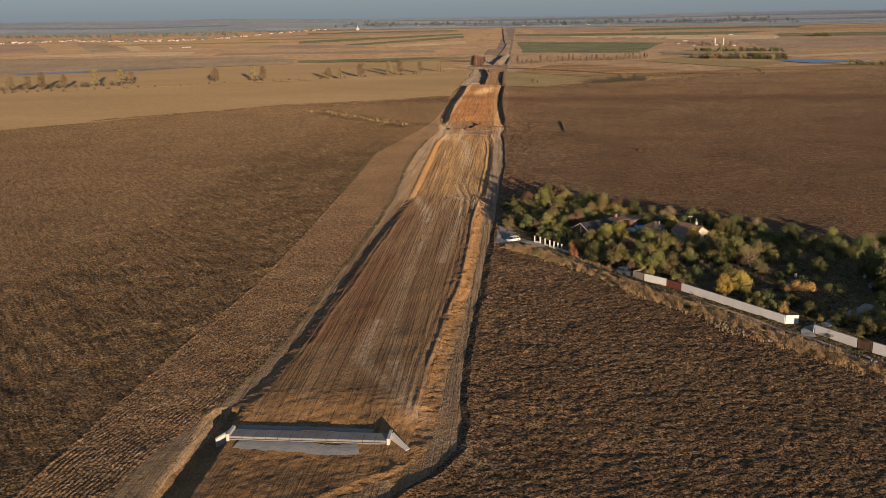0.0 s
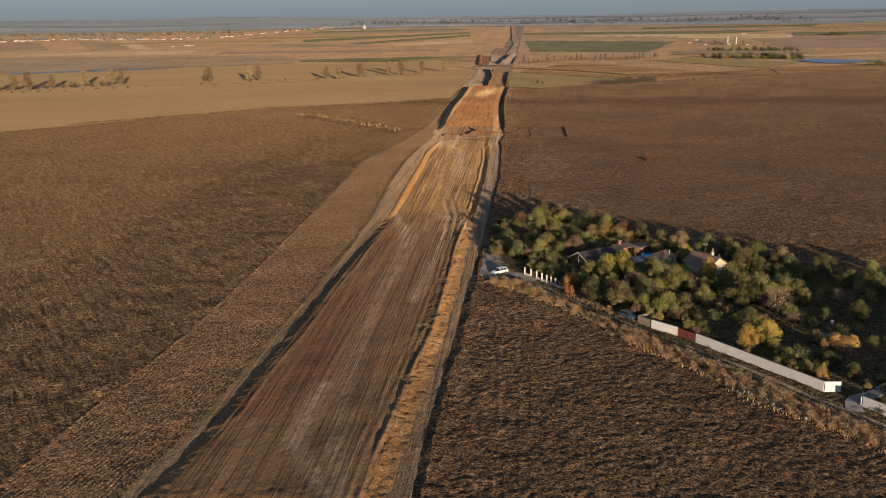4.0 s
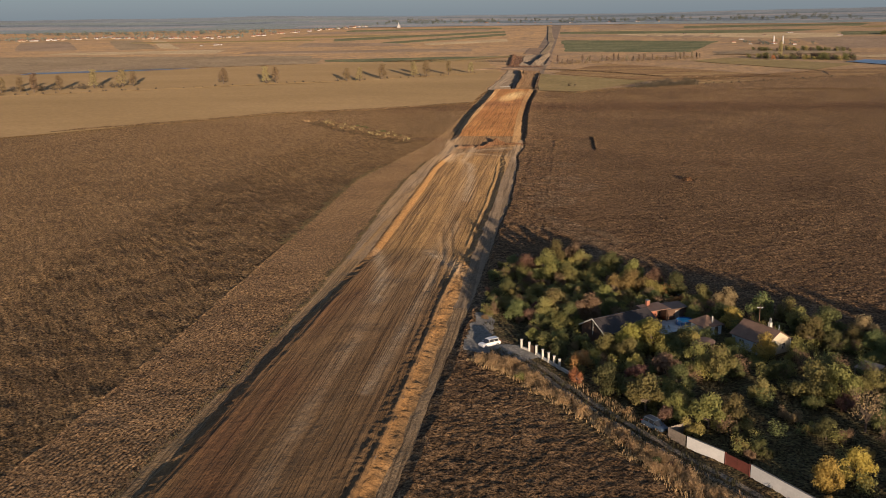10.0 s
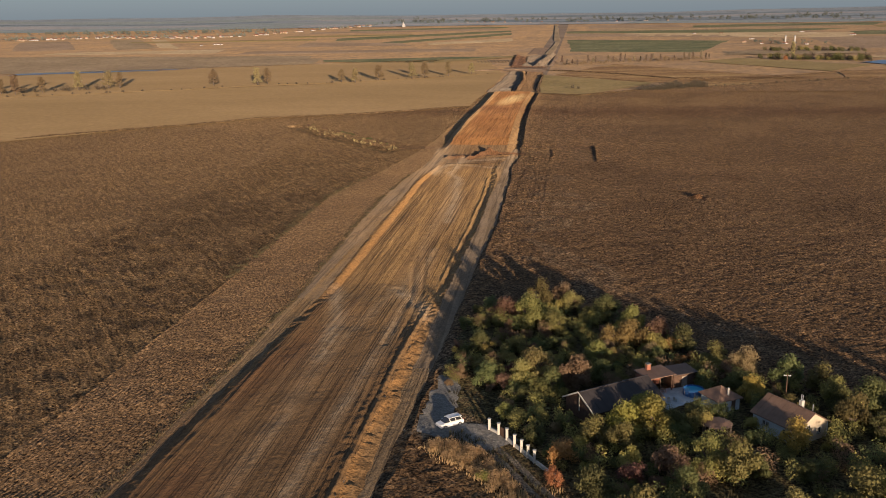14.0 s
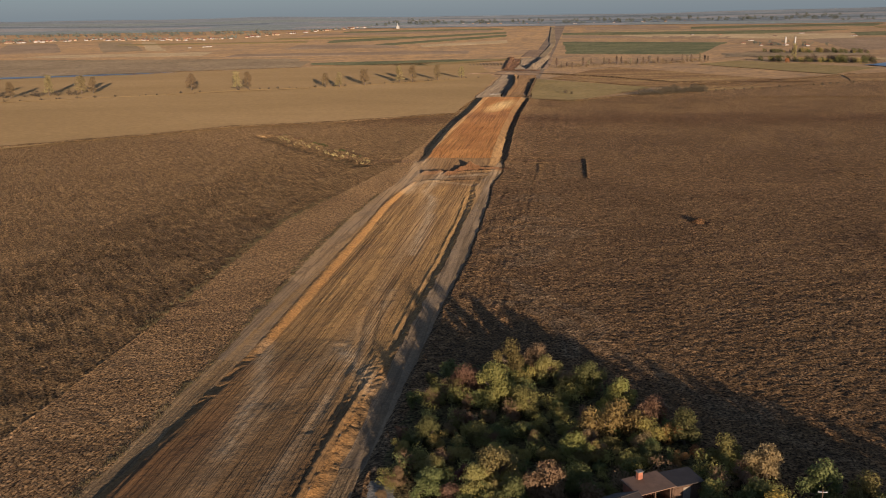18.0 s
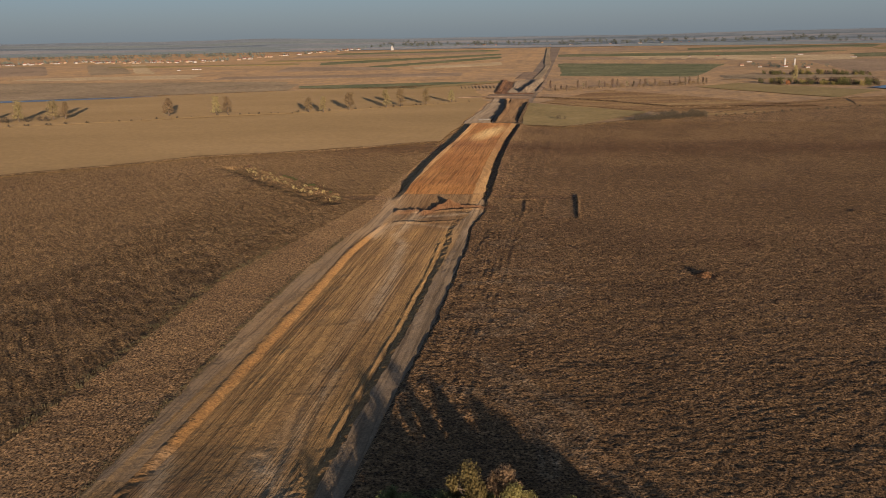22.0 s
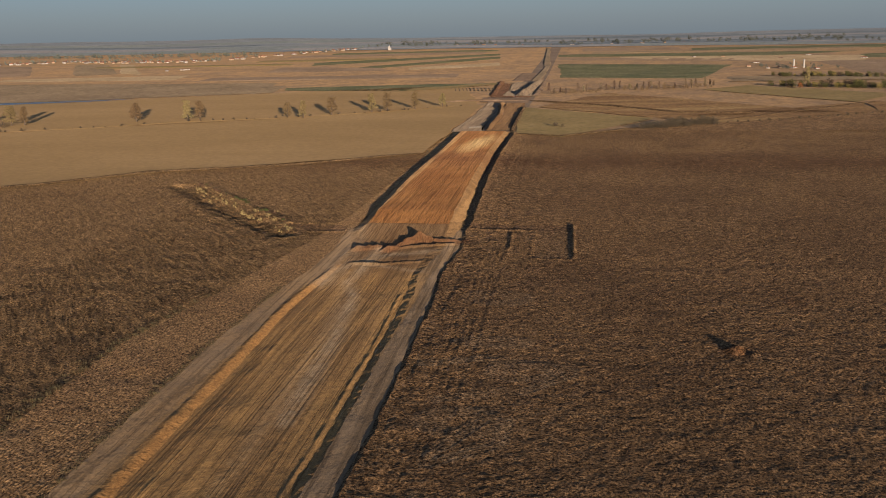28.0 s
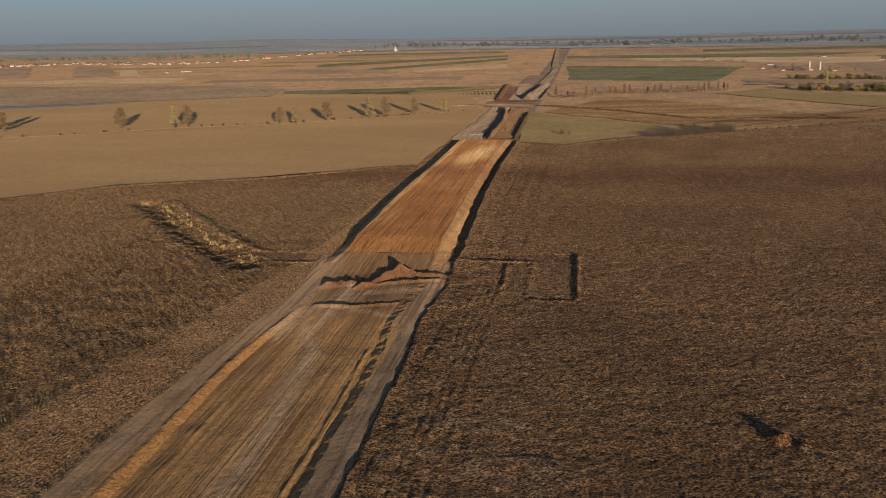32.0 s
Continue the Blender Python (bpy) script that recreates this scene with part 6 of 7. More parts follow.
def window(parent, m, w, h, pane=None):
    """A window set on a wall: m places its middle, x along the wall, y outwards."""
    bm = bmesh.new()
    for a, b, c, d in ((-w / 2, -h / 2, w / 2, -h / 2 + 0.07), (-w / 2, h / 2 - 0.07, w / 2, h / 2), (-w / 2, -h / 2, -w / 2 + 0.07, h / 2), (w / 2 - 0.07, -h / 2, w / 2, h / 2), (-0.03, -h / 2, 0.03, h / 2)):
        box(bm, a, -0.02, b, c, 0.06, d)
    f = part("window", bm, concrete_white, parent, "white framed window")
    f.matrix_basis = m
    bm = bmesh.new()
    box(bm, -w / 2 + 0.05, -0.01, -h / 2 + 0.05, w / 2 - 0.05, 0.02, h / 2 - 0.05)
    part("pane", bm, pane or car_glass, f)
    bm = bmesh.new()
    box(bm, -w / 2 - 0.06, 0.0, -h / 2 - 0.07, w / 2 + 0.06, 0.14, -h / 2 - 0.005)
    part("sill", bm, concrete, f)


house = gable_house("house", 50.6, 270.3, -52.6, 8.2, 6.8, 2.6, 4.6, pale_wall, cream_wall, roof_brown, "small pale house with a brown roof and sunlit cream gable")
for wx in (-1.9, -1.2):
    window(house, pose(wx, -3.53, 1.55, 0, 0, 180), 0.55, 0.8)
window(house, pose(2.2, -3.53, 1.5, 0, 0, 180), 1.0, 0.9)
window(house, pose(4.1, -0.9, 2.3, 0, 0, -90), 0.8, 1.1)
window(house, pose(4.1, 1.5, 1.5, 0, 0, -90), 0.8, 1.0)
bm = bmesh.new()
box(bm, 4.1, -2.6, -0.1, 4.17, -1.7, 1.9)
part("door", bm, wood_dark, house, "brown plank door")
bm = bmesh.new()
box(bm, 0.9, 0.55, 4.0, 1.5, 1.15, 5.4, 0.03)
stack = part("chimney", bm, concrete_white, house, "pale chimney stack")
for px in (1.08, 1.34):
    bm = bmesh.new()
    tube(bm, (px, 0.85, 5.38), (px, 0.85, 6.3), 0.07, 0.07, 8)
    part("flue_pipe", bm, steel, stack)
bm = bmesh.new()
tube(bm, (2.7, 1.6, 3.5), (2.7, 1.6, 5.1), 0.07, 0.07, 8)
part("flue_pipe", bm, steel, house)

hall = gable_house("long_house", 23.9, 275.4, 36.9, 13.4, 7.4, 2.5, 4.5, wood_dark, wood_dark, roof_dark, "long low house with a dark roof and white barge boards")
for s in (-1, 1):
    bm = bmesh.new()
    beam(bm, (-7.2, s * 4.15, 2.2), (-7.2, 0, 4.5), 0.09, 0.24)
    part("barge_board", bm, concrete_white, hall, "white barge board")
bm = bmesh.new()
box(bm, -6.95, -0.06, 1.4, -6.84, 0.06, 4.3)
part("gable_post", bm, concrete_white, hall)

# open brick terrace with its chimney and the sheds beside it
terrace = empty("brick_terrace", 29.9, 281.7, 0, 31.7)
bm = bmesh.new()
box(bm, 0, 3.3, -0.1, 5.2, 3.55, 3.0)
part("back_wall", bm, brick_red, terrace)
bm = bmesh.new()
box(bm, -0.02, 0.3, -0.1, 0.22, 3.28, 2.9)
part("side_wall", bm, brick_red, terrace)
for px in (0.15, 2.6, 5.0):
    bm = bmesh.new()
    box(bm, px - 0.1, 0.0, -0.1, px + 0.1, 0.2, 2.85, 0.015)
    part("post", bm, wood_dark, terrace)
bm = bmesh.new()
beam(bm, (-0.2, 0.1, 2.86), (5.3, 0.1, 2.86), 0.16, 0.16)
part("front_beam", bm, wood_dark, terrace)
bm = bmesh.new()
beam(bm, (2.6, -0.5, 3.03), (2.6, 3.9, 3.2), 5.8, 0.12)
part("roof", bm, roof_brown, terrace)
bm = bmesh.new()
box(bm, 1.5, 2.3, -0.1, 2.7, 3.28, 2.1, 0.02)
fire = part("fireplace", bm, brick_red, terrace, "brick garden fireplace")
bm = bmesh.new()
box(bm, 1.75, 2.7, 3.3, 2.45, 3.3, 4.35, 0.02)
part("chimney", bm, brick_red, terrace, "short brick chimney")
bm = bmesh.new()
box(bm, 1.65, 2.6, 4.353, 2.55, 3.4, 4.47, 0.02)
part("chimney_cap", bm, concrete, terrace)
tagged(terrace, "open brick terrace with a fireplace under a brown roof", "shelter")
shed = empty("shed", 34.6, 284.9, 0, 27)
bm = bmesh.new()
box(bm, 0, 0.3, -0.1, 4.4, 3.4, 2.5)
part("wall", bm, wood_dark, shed)
bm = bmesh.new()
beam(bm, (2.2, -0.1, 2.55), (2.2, 3.8, 2.75), 4.9, 0.12)
part("roof", bm, roof_dark, shed)
for i in range(3):
    bm = bmesh.new()
    box(bm, 0.25 + 1.4 * i, 0.24, 0.0, 1.35 + 1.4 * i, 0.298, 2.1)
    part("door", bm, wood_grey if i == 1 else wood_dark, shed)
tagged(shed, "dark wooden shed beside the pool yard", "shed")
table = empty("garden_table", 32.2, 283.0, 0, 31)
bm = bmesh.new()
box(bm, -0.8, -0.4, 0.7, 0.8, 0.4, 0.76, 0.01)
part("tabletop", bm, wood_grey, table)
for sx in (-0.7, 0.7):
    for sy in (-0.3, 0.3):
        bm = bmesh.new()
        box(bm, sx - 0.04, sy - 0.04, -0.02, sx + 0.04, sy + 0.04, 0.7)
        part("leg", bm, wood_grey, table)
tagged(table, "weathered wooden table on the brick terrace", "table")
ribbon("pavement", [(-8, 266.5), (-3, 264.8), (3, 264.2), (7, 260)], 6.5, forecourt_gravel, "bare grey trodden forecourt before the fence", "forecourt", 0.12, 17)
ribbon("pavement", [(-4.5, 266), (-4.2, 275), (-5.5, 286)], 5.0, forecourt_gravel, "bare grey trodden forecourt before the fence", "forecourt", 0.09, 18)
yard = ribbon("pavement", [(30.8, 278.2), (33.2, 280.4), (37, 284.0), (39.6, 287.2)], 6.2, yard_paving, "blue-grey paved yard round the pool", "yard", 0.14, 15)
pool = empty("pool", 37.6, 282.8, 0.12)
bm = bmesh.new()
r = bmesh.ops.create_cone(bm, cap_ends=False, segments=36, radius1=1.75, radius2=1.72, depth=1.1, matrix=pose(0, 0, 0.55))
bmesh.ops.solidify(bm, geom=bm.faces[:], thickness=0.06)
part("pool_wall", bm, pool_blue, pool, "dark blue pool wall")
bm = bmesh.new()
bmesh.ops.create_circle(bm, cap_ends=True, segments=36, radius=1.66, matrix=pose(0, 0, 0.85))
part("water", bm, pool_water, pool, "turquoise water")
for k in range(12):
    a = k * math.pi / 6
    bm = bmesh.new()
    tube(bm, (1.83 * math.cos(a), 1.83 * math.sin(a), 0), (1.83 * math.cos(a), 1.83 * math.sin(a), 1.15), 0.035, 0.035, 6)
    part("upright", bm, steel, pool)
tagged(pool, "round blue above-ground pool with turquoise water", "pool")


def plastic_chair(x, y, turn):
    top = empty("garden_chair", x, y, 0.12, turn)
    bm = bmesh.new()
    box(bm, -0.24, -0.24, 0.42, 0.24, 0.24, 0.46, 0.015)
    part("seat", bm, concrete_white, top)
    bm = bmesh.new()
    box(bm, -0.24, 0.21, 0.465, 0.24, 0.25, 0.88, 0.015)
    part("backrest", bm, concrete_white, top)
    for sx in (-0.21, 0.21):
        for sy in (-0.21, 0.21):
            bm = bmesh.new()
            box(bm, sx - 0.025, sy - 0.025, 0, sx + 0.025, sy + 0.025, 0.42)
            part("leg", bm, concrete_white, top)
    return tagged(top, "white plastic garden chair on the yard", "chair", "yard chairs")


for cx, cy, ct in ((33.2, 278.9, 20), (34.2, 279.4, 130), (32.1, 280.1, 250)):
    plastic_chair(cx, cy, ct)

hut = empty("hip_roof_hut", 41.4, 278.6, 0, 31)
hut.scale = (0.85, 0.85, 0.88)
for a in range(4):
    bm = bmesh.new()
    box(bm, -2.28, -2.52, -0.1, 2.52, -2.28, 2.35)
    w = part("wall", bm, pale_wall, hut)
    w.matrix_basis = pose(0, 0, 0, 0, 0, 90 * a)
    bm = bmesh.new()
    q = [bm.verts.new(v) for v in ((-3.0, -3.0, 2.25), (3.0, -3.0, 2.25), (0, 0, 4.1), (-3.0, -3.0, 2.37), (3.0, -3.0, 2.37), (0, 0, 4.24))]
    for f in ((0, 2, 1), (3, 4, 5), (0, 1, 4, 3), (1, 2, 5, 4), (2, 0, 3, 5)):
        bm.faces.new([q[j] for j in f])
    rf = part("roof_slope", bm, roof_brown, hut)
    rf.matrix_basis = pose(0, 0, 0.004 * a, 0, 0, 90 * a)
bm = bmesh.new()
tube(bm, (0.2, -1.9, 2.5), (0.2, -1.9, 4.4), 0.2, 0.18, 10)
part("chimney", bm, concrete_white, hut, "white round chimney")
window(hut, pose(-1.0, -2.53, 1.4, 0, 0, 180), 0.8, 0.9)
bm = bmesh.new()
box(bm, 0.6, -2.58, -0.05, 1.5, -2.522, 1.95)
part("door", bm, wood_dark, hut)
tagged(hut, "small white hut with a brown hipped roof", "hut")

gaz = empty("round_arbour", 39.4, 267.9)
bm = bmesh.new()
bmesh.ops.create_cone(bm, cap_ends=True, segments=24, radius1=2.3, radius2=1.2, depth=0.45, matrix=pose(0, 0, 2.1))
part("roof", bm, roof_brown, gaz, "low round thatched roof")
for k in range(14):
    a = k * math.tau / 14
    bm = bmesh.new()
    tube(bm, (2.1 * math.cos(a), 2.1 * math.sin(a), -0.1), (2.1 * math.cos(a), 2.1 * math.sin(a), 2.05), 0.09, 0.08, 6)
    part("post", bm, wood_grey, gaz)
bm = bmesh.new()
bmesh.ops.create_cone(bm, cap_ends=False, segments=24, radius1=2.0, radius2=2.0, depth=1.2, matrix=pose(0, 0, 0.5))
part("wall", bm, wood_dark, gaz)
tagged(gaz, "round wooden arbour with a low brown roof", "arbour")

pole = empty("power_pole", 52.6, 282.6)
bm = bmesh.new()
tube(bm, (0, 0, -0.3), (0, 0, 4.6), 0.11, 0.08, 8)
part("shaft", bm, wood_dark, pole)
bm = bmesh.new()
box(bm, -0.6, -0.05, 4.2, 0.6, 0.05, 4.3)
part("crossarm", bm, steel, pole)
for sx in (-0.5, 0, 0.5):
    bm = bmesh.new()
    tube(bm, (sx, 0, 4.3), (sx, 0, 4.45), 0.04, 0.03, 6)
    part("insulator", bm, concrete_white, pole)
tagged(pole, "slim grey power pole behind the house", "pole")

for bx, by, bh, lab in ((69.7, 230.1, 0.9, "white plastic water tank on the lawn"), (86.4, 229.4, 1.0, "white plastic drum under the trees")):
    t_ = empty("water_tank", bx, by)
    bm = bmesh.new()
    bmesh.ops.create_cone(bm, cap_ends=True, segments=18, radius1=0.35, radius2=0.35, depth=bh, matrix=pose(0, 0, bh / 2 - 0.02))
    bmesh.ops.bevel(bm, geom=[e for e in bm.edges if len(e.link_faces) == 2 and e.calc_face_angle() > 1], offset=0.08, segments=2, affect="EDGES")
    part("shell", bm, concrete_white, t_)
    bm = bmesh.new()
    bmesh.ops.create_cone(bm, cap_ends=True, segments=12, radius1=0.18, radius2=0.18, depth=0.08, matrix=pose(0, 0, bh + 0.02))
    part("lid", bm, debris_dark, t_)
    tagged(t_, lab, "tank")
shelter = empty("lean_to", 66.6, 256.8, 0, -45)
bm = bmesh.new()
beam(bm, (0, -1.6, 1.7), (0, 1.6, 2.3), 4.0, 0.07)
part("roof", bm, wood_grey, shelter, "weathered grey sheet roof")
for sx in (-1.8, 1.8):
    for sy, hh in ((-1.4, 1.7), (1.4, 2.25)):
        bm = bmesh.new()
        box(bm, sx - 0.06, sy - 0.06, -0.1, sx + 0.06, sy + 0.06, hh)
        part("post", bm, wood_grey, shelter)
tagged(shelter, "open lean-to with a weathered sheet roof", "shelter")


# ---- the concrete culvert across the roadbed ----
culvert = empty("culvert", -46, 133.2, 0, -0.8)
n_unit = 13
for i in range(n_unit):
    bm = bmesh.new()
    x0, x1 = 25.4 * i / n_unit + 0.02, 25.4 * (i + 1) / n_unit - 0.02
    box(bm, x0, -1.45, -1.6, x1, 1.25, 0.7, 0.04)
    part("box_unit", bm, concrete, culvert)
bm = bmesh.new()
box(bm, 0.1, -1.75, 0.25, 25.3, -1.452, 0.37, 0.02)
part("ledge", bm, concrete, culvert, "narrow concrete ledge")
for x in (-0.5, 25.4):
    bm = bmesh.new()
    box(bm, x, -1.75, -1.5, x + 0.5, 1.65, 1.15, 0.04)
    part("headwall", bm, concrete_white, culvert, "pale concrete headwall")


def wing(parent, p, q, h0, h1, t=0.45):
    """A wing wall whose top falls from h0 at p to h1 at q."""
    d = Vector((q[0] - p[0], q[1] - p[1], 0)).normalized()
    s = Vector((-d.y, d.x, 0)) * t / 2
    bm = bmesh.new()
    a, b = Vector((*p, 0)), Vector((*q, 0))
    v = [bm.verts.new(c) for c in (a - s + Vector((0, 0, -1.6)), b - s + Vector((0, 0, -1.6)), b + s + Vector((0, 0, -1.6)), a + s + Vector((0, 0, -1.6)), a - s + Vector((0, 0, h0)), b - s + Vector((0, 0, h1)), b + s + Vector((0, 0, h1)), a + s + Vector((0, 0, h0)))]
    for f in ((0, 1, 5, 4), (1, 2, 6, 5), (2, 3, 7, 6), (3, 0, 4, 7), (4, 5, 6, 7), (0, 3, 2, 1)):
        bm.faces.new([v[j] for j in f])
    bmesh.ops.bevel(bm, geom=bm.edges[:], offset=0.03, segments=1, affect="EDGES")
    part("wing_wall", bm, concrete_white, parent, "pale concrete wing wall")


wing(culvert, (25.9, 0.6), (29.0, -3.2), 1.1, 0.2, 0.8)
wing(culvert, (-0.5, 1.0), (-2.6, -0.8), 0.8, -0.1)
bm = bmesh.new()
box(bm, 25.95, -4.6, -0.6, 29.0, 0.2, -0.05, 0.02)
part("apron", bm, concrete, culvert, "concrete apron between the wing walls")
bm = bmesh.new()
box(bm, 11.0, 1.27, 0.2, 16.5, 1.45, 0.8, 0.02)
part("black_strip", bm, roof_dark, culvert, "black strip along the culvert's far side")
tagged(culvert, "long pale concrete box culvert with headwalls and wing walls", "culvert")
ribbon("pavement", [(-44.5, 130.4), (-41, 130.0), (-36, 129.9), (-32, 129.3), (-28, 128.8), (-24.8, 129.6)], 3.5, drive, "concrete blinding slab beside the culvert", "slab", 0.2, 21)
ribbon("pavement", [(-46, 135.9), (-35, 135.8), (-23.5, 135.4)], 2.6, drive, "concrete blinding slab behind the culvert", "slab", 0.2, 22)
plank_rng = random.Random(3)
for i in range(7):
    bm = bmesh.new()
    beam(bm, (0, 0, 0), (plank_rng.uniform(1.2, 2.4), 0, 0), 0.2, 0.05)
    ob = part("plank", bm, wood_grey)
    ob.matrix_basis = pose(-51.5 + plank_rng.uniform(0, 4), 112 + plank_rng.uniform(0, 5), -1.85 + 0.06 * i, 0, 0, plank_rng.uniform(0, 180))
    tagged(ob, "loose weathered plank lying in the drainage trench", "plank", "trench planks")

# ---- rubble and dumped waste along the lane ----
def chunk_heap(x, y, n, spread_, seed, label):
    rg = random.Random(seed)
    top = empty("rubble_heap", x, y)
    bm, bm2 = bmesh.new(), bmesh.new()
    for i in range(n):
        b = bm if rg.random() < 0.4 else bm2
        s = rg.uniform(0.08, 0.34)
        r_ = abs(rg.gauss(0, 1))
        m = pose(rg.gauss(0, spread_), rg.gauss(0, spread_ * 0.6), max(0.05, 0.5 - 0.3 * r_) * rg.random() + 0.3, rg.uniform(0, 360), rg.uniform(0, 360), rg.uniform(0, 360))
        bmesh.ops.create_icosphere(b, subdivisions=1, radius=s, matrix=m @ Matrix.Diagonal((1.3, 0.9, 0.5, 1)))
    tagged(part("pale_rubble", bm, debris_pale, top), "pale broken plaster and plastic", kind="stuff")
    tagged(part("dark_rubble", bm2, debris_dark, top), "dark earth and scrap", kind="stuff")
    return tagged(top, label, "rubble", "waste heaps")


for k, (hx, hy) in enumerate(((43.6, 190.6), (46.8, 186.8), (49.5, 184.5), (54.4, 180.3), (57, 178.6), (59.8, 176.8), (65.5, 171.0), (68.5, 167.5), (47.6, 189.2))):
    chunk_heap(hx, hy, 30, 1.7, 40 + k, "heap of pale rubble and waste dumped beside the lane")

# ---- dry grass and weeds ----
grass_rng = random.Random(21)
LOW_EDGE = [(-5, 258), (2, 252), (12.7, 239.3), (19.3, 230), (25.5, 217), (34.5, 205), (45, 187), (54, 177), (66, 161), (80, 143)]


def beside_lane(k):
    """A random spot between the lane and the field's edge, near or far along it."""
    f = k * (len(LOW_EDGE) - 1)
    i = min(int(f), len(LOW_EDGE) - 2)
    a, b = Vector(LOW_EDGE[i]), Vector(LOW_EDGE[i + 1])
    p = a.lerp(b, f - i)
    d = (b - a).normalized()
    out = Vector((-d.y, d.x))
    if out.x < 0:
        out = -out
    return p, out


spots = []
for i in range(4200):
    p, out = beside_lane(grass_rng.random())
    q = p + out * grass_rng.triangular(-1.0, 8.5, 2.5)
    if near_line(np.array([q.x]), np.array([q.y]), LANE)[0] > 1.9:
        spots.append((q.x, q.y))
fluff = []
for i in range(900):
    p, out = beside_lane(grass_rng.random())
    q = p + out * grass_rng.triangular(-0.8, 7.5, 2.5)
    if near_line(np.array([q.x]), np.array([q.y]), LANE)[0] > 2.4:
        fluff.append((q.x, q.y, grass_rng.uniform(0.35, 0.8)))
thicket("dry_grass", fluff, "straw", "bushy golden dry grass clumps beside the lane", 200, 33, (0.07, 0.16))
tufts("dry_grass", on_ground(spots), 0.3, 0.85, dry_grass, "tall dry straw-coloured grass beside the lane", 1)
spots = []
for i in range(500):
    p, out = beside_lane(grass_rng.random())
    q = p + out * grass_rng.uniform(2, 8)
    spots.append((q.x, q.y))
tufts("weeds", on_ground(spots), 0.4, 0.9, weed, "olive weeds among the dry grass beside the lane", 2)
for i in range(44):
    p, out = beside_lane(grass_rng.random() ** 0.8)
    q = p + out * grass_rng.uniform(0.5, 6.0)
    if near_line(np.array([q.x]), np.array([q.y]), LANE)[0] > 2.4:
        plant(grass_rng.choice(["brown", "brown", "oliveshrub", "darkshrub", "yolive"]), q.x, q.y, grass_rng.uniform(0.6, 1.2), 0.95, "small autumn bush beside the lane", "lane bushes")
spots = []
for i in range(160):
    yy = grass_rng.uniform(345, 490)
    xx = float(np.interp(yy, ROW_Y, seam)) - abs(grass_rng.gauss(0, 1.3))
    spots.append((xx, yy))
tufts("weeds", on_ground(spots), 0.3, 0.75, pale_grass, "brown dry stalks along the edge of the stubble", 3)
spots = []
for i in range(600):
    yy = grass_rng.uniform(140, 500)
    xx = float(np.interp(yy, ROW_Y, brk[0])) - abs(grass_rng.gauss(0.2, 0.5))
    spots.append((xx, yy))
tufts("dry_grass", on_ground(spots), 0.15, 0.4, pale_grass, "short dry grass along the haul track", 4)
spots = []
for i in range(150):
    f = grass_rng.random()
    c = Vector((-150, 664)).lerp(Vector((-72, 566)), f) + Vector((grass_rng.gauss(0, 3.2), grass_rng.gauss(0, 3.2)))
    spots.append((c.x, c.y))
tufts("dry_grass", on_ground(spots), 0.4, 0.9, pale_grass, "pale rank grass in the borrow ditch", 5, 9, 0.6)
spots = []
for i in range(1500):
    f = grass_rng.random()
    xx, yy = grass_rng.uniform(-4, 74), grass_rng.uniform(190, 328)
    if inside(np.array([xx]), np.array([yy]), GARDEN)[0] and not any(math.hypot(xx - a, yy - b) < c for a, b, c in BUILT):
        spots.append((xx, yy))
tufts("weeds", on_ground(spots), 0.3, 0.9, weed, "rank weeds under the garden trees", 6)

clumps = []
for i in range(45):
    f = grass_rng.random()
    c = Vector((-146, 664)).lerp(Vector((-70, 568)), f) + Vector((grass_rng.gauss(0, 2.2), grass_rng.gauss(0, 2.2)))
    clumps.append((c.x, c.y, grass_rng.uniform(0.4, 0.9)))
thicket("dry_grass", clumps, "straw", "straw-coloured rank grass clumps in the borrow ditch", 120, 34, (0.07, 0.16))
ditch_rng = random.Random(6)
for i in range(40):
    f = ditch_rng.random()
    c = Vector((-141, 668)).lerp(Vector((-66, 574)), f)
    plant(ditch_rng.choice(["brown", "darkshrub", "brown"]), c.x + ditch_rng.uniform(-2, 1), c.y + ditch_rng.uniform(-2, 1), ditch_rng.uniform(0.5, 1.1), 0.9, "low dark scrub on the ditch's bank", "ditch scrub")


# ---- far works: banks and cuttings ----
def earth_bank(name, pts, width, height, material, label, seed=1):
    """A ridge of tipped earth with an uneven crest along a polyline."""
    rg = np.random.RandomState(seed)
    P = [Vector(p) for p in pts]
    out = []
    for a, b in zip(P, P[1:]):
        n = max(2, int((b - a).length / 6))
        out += [a.lerp(b, i / n) for i in range(n)]
    out.append(P[-1])
    prof = ((-1.0, -0.3), (-0.45, 0.55), (0.0, 1.0), (0.5, 0.5), (1.0, -0.3))
    co = []
    for f, hgt in prof:
        for i, p in enumerate(out):
            d = (out[min(i + 1, len(out) - 1)] - out[max(i - 1, 0)]).normalized()
            taper = min(1, (i + 0.3) / 3, (len(out) - 0.7 - i) / 3)
            q = p + Vector((d.y, -d.x)) * f * width / 2 * rg.uniform(0.75, 1.2)
            co.append((q.x, q.y, float(base_height(q.x, q.y)) + 0.6 + height * hgt * rg.uniform(0.7, 1.15) * taper))
    return tagged(grid_object(name, np.array(co), (5, len(out)), material), label, "earth bank", "far earth banks")


earth_bank("earth_bank", [(-33, 905), (-34, 939), (-34, 1008), (-38, 1082), (-42, 1120), (-42, 1160)], 6, 2.6, road_soil, "winding tipped earth bank in the far roadbed", 1)
earth_bank("earth_bank", [(-17, 900), (-18, 960), (-19, 1040), (-20, 1110)], 4, 2.0, verge_soil, "dark earth bank beside the far roadbed", 2)
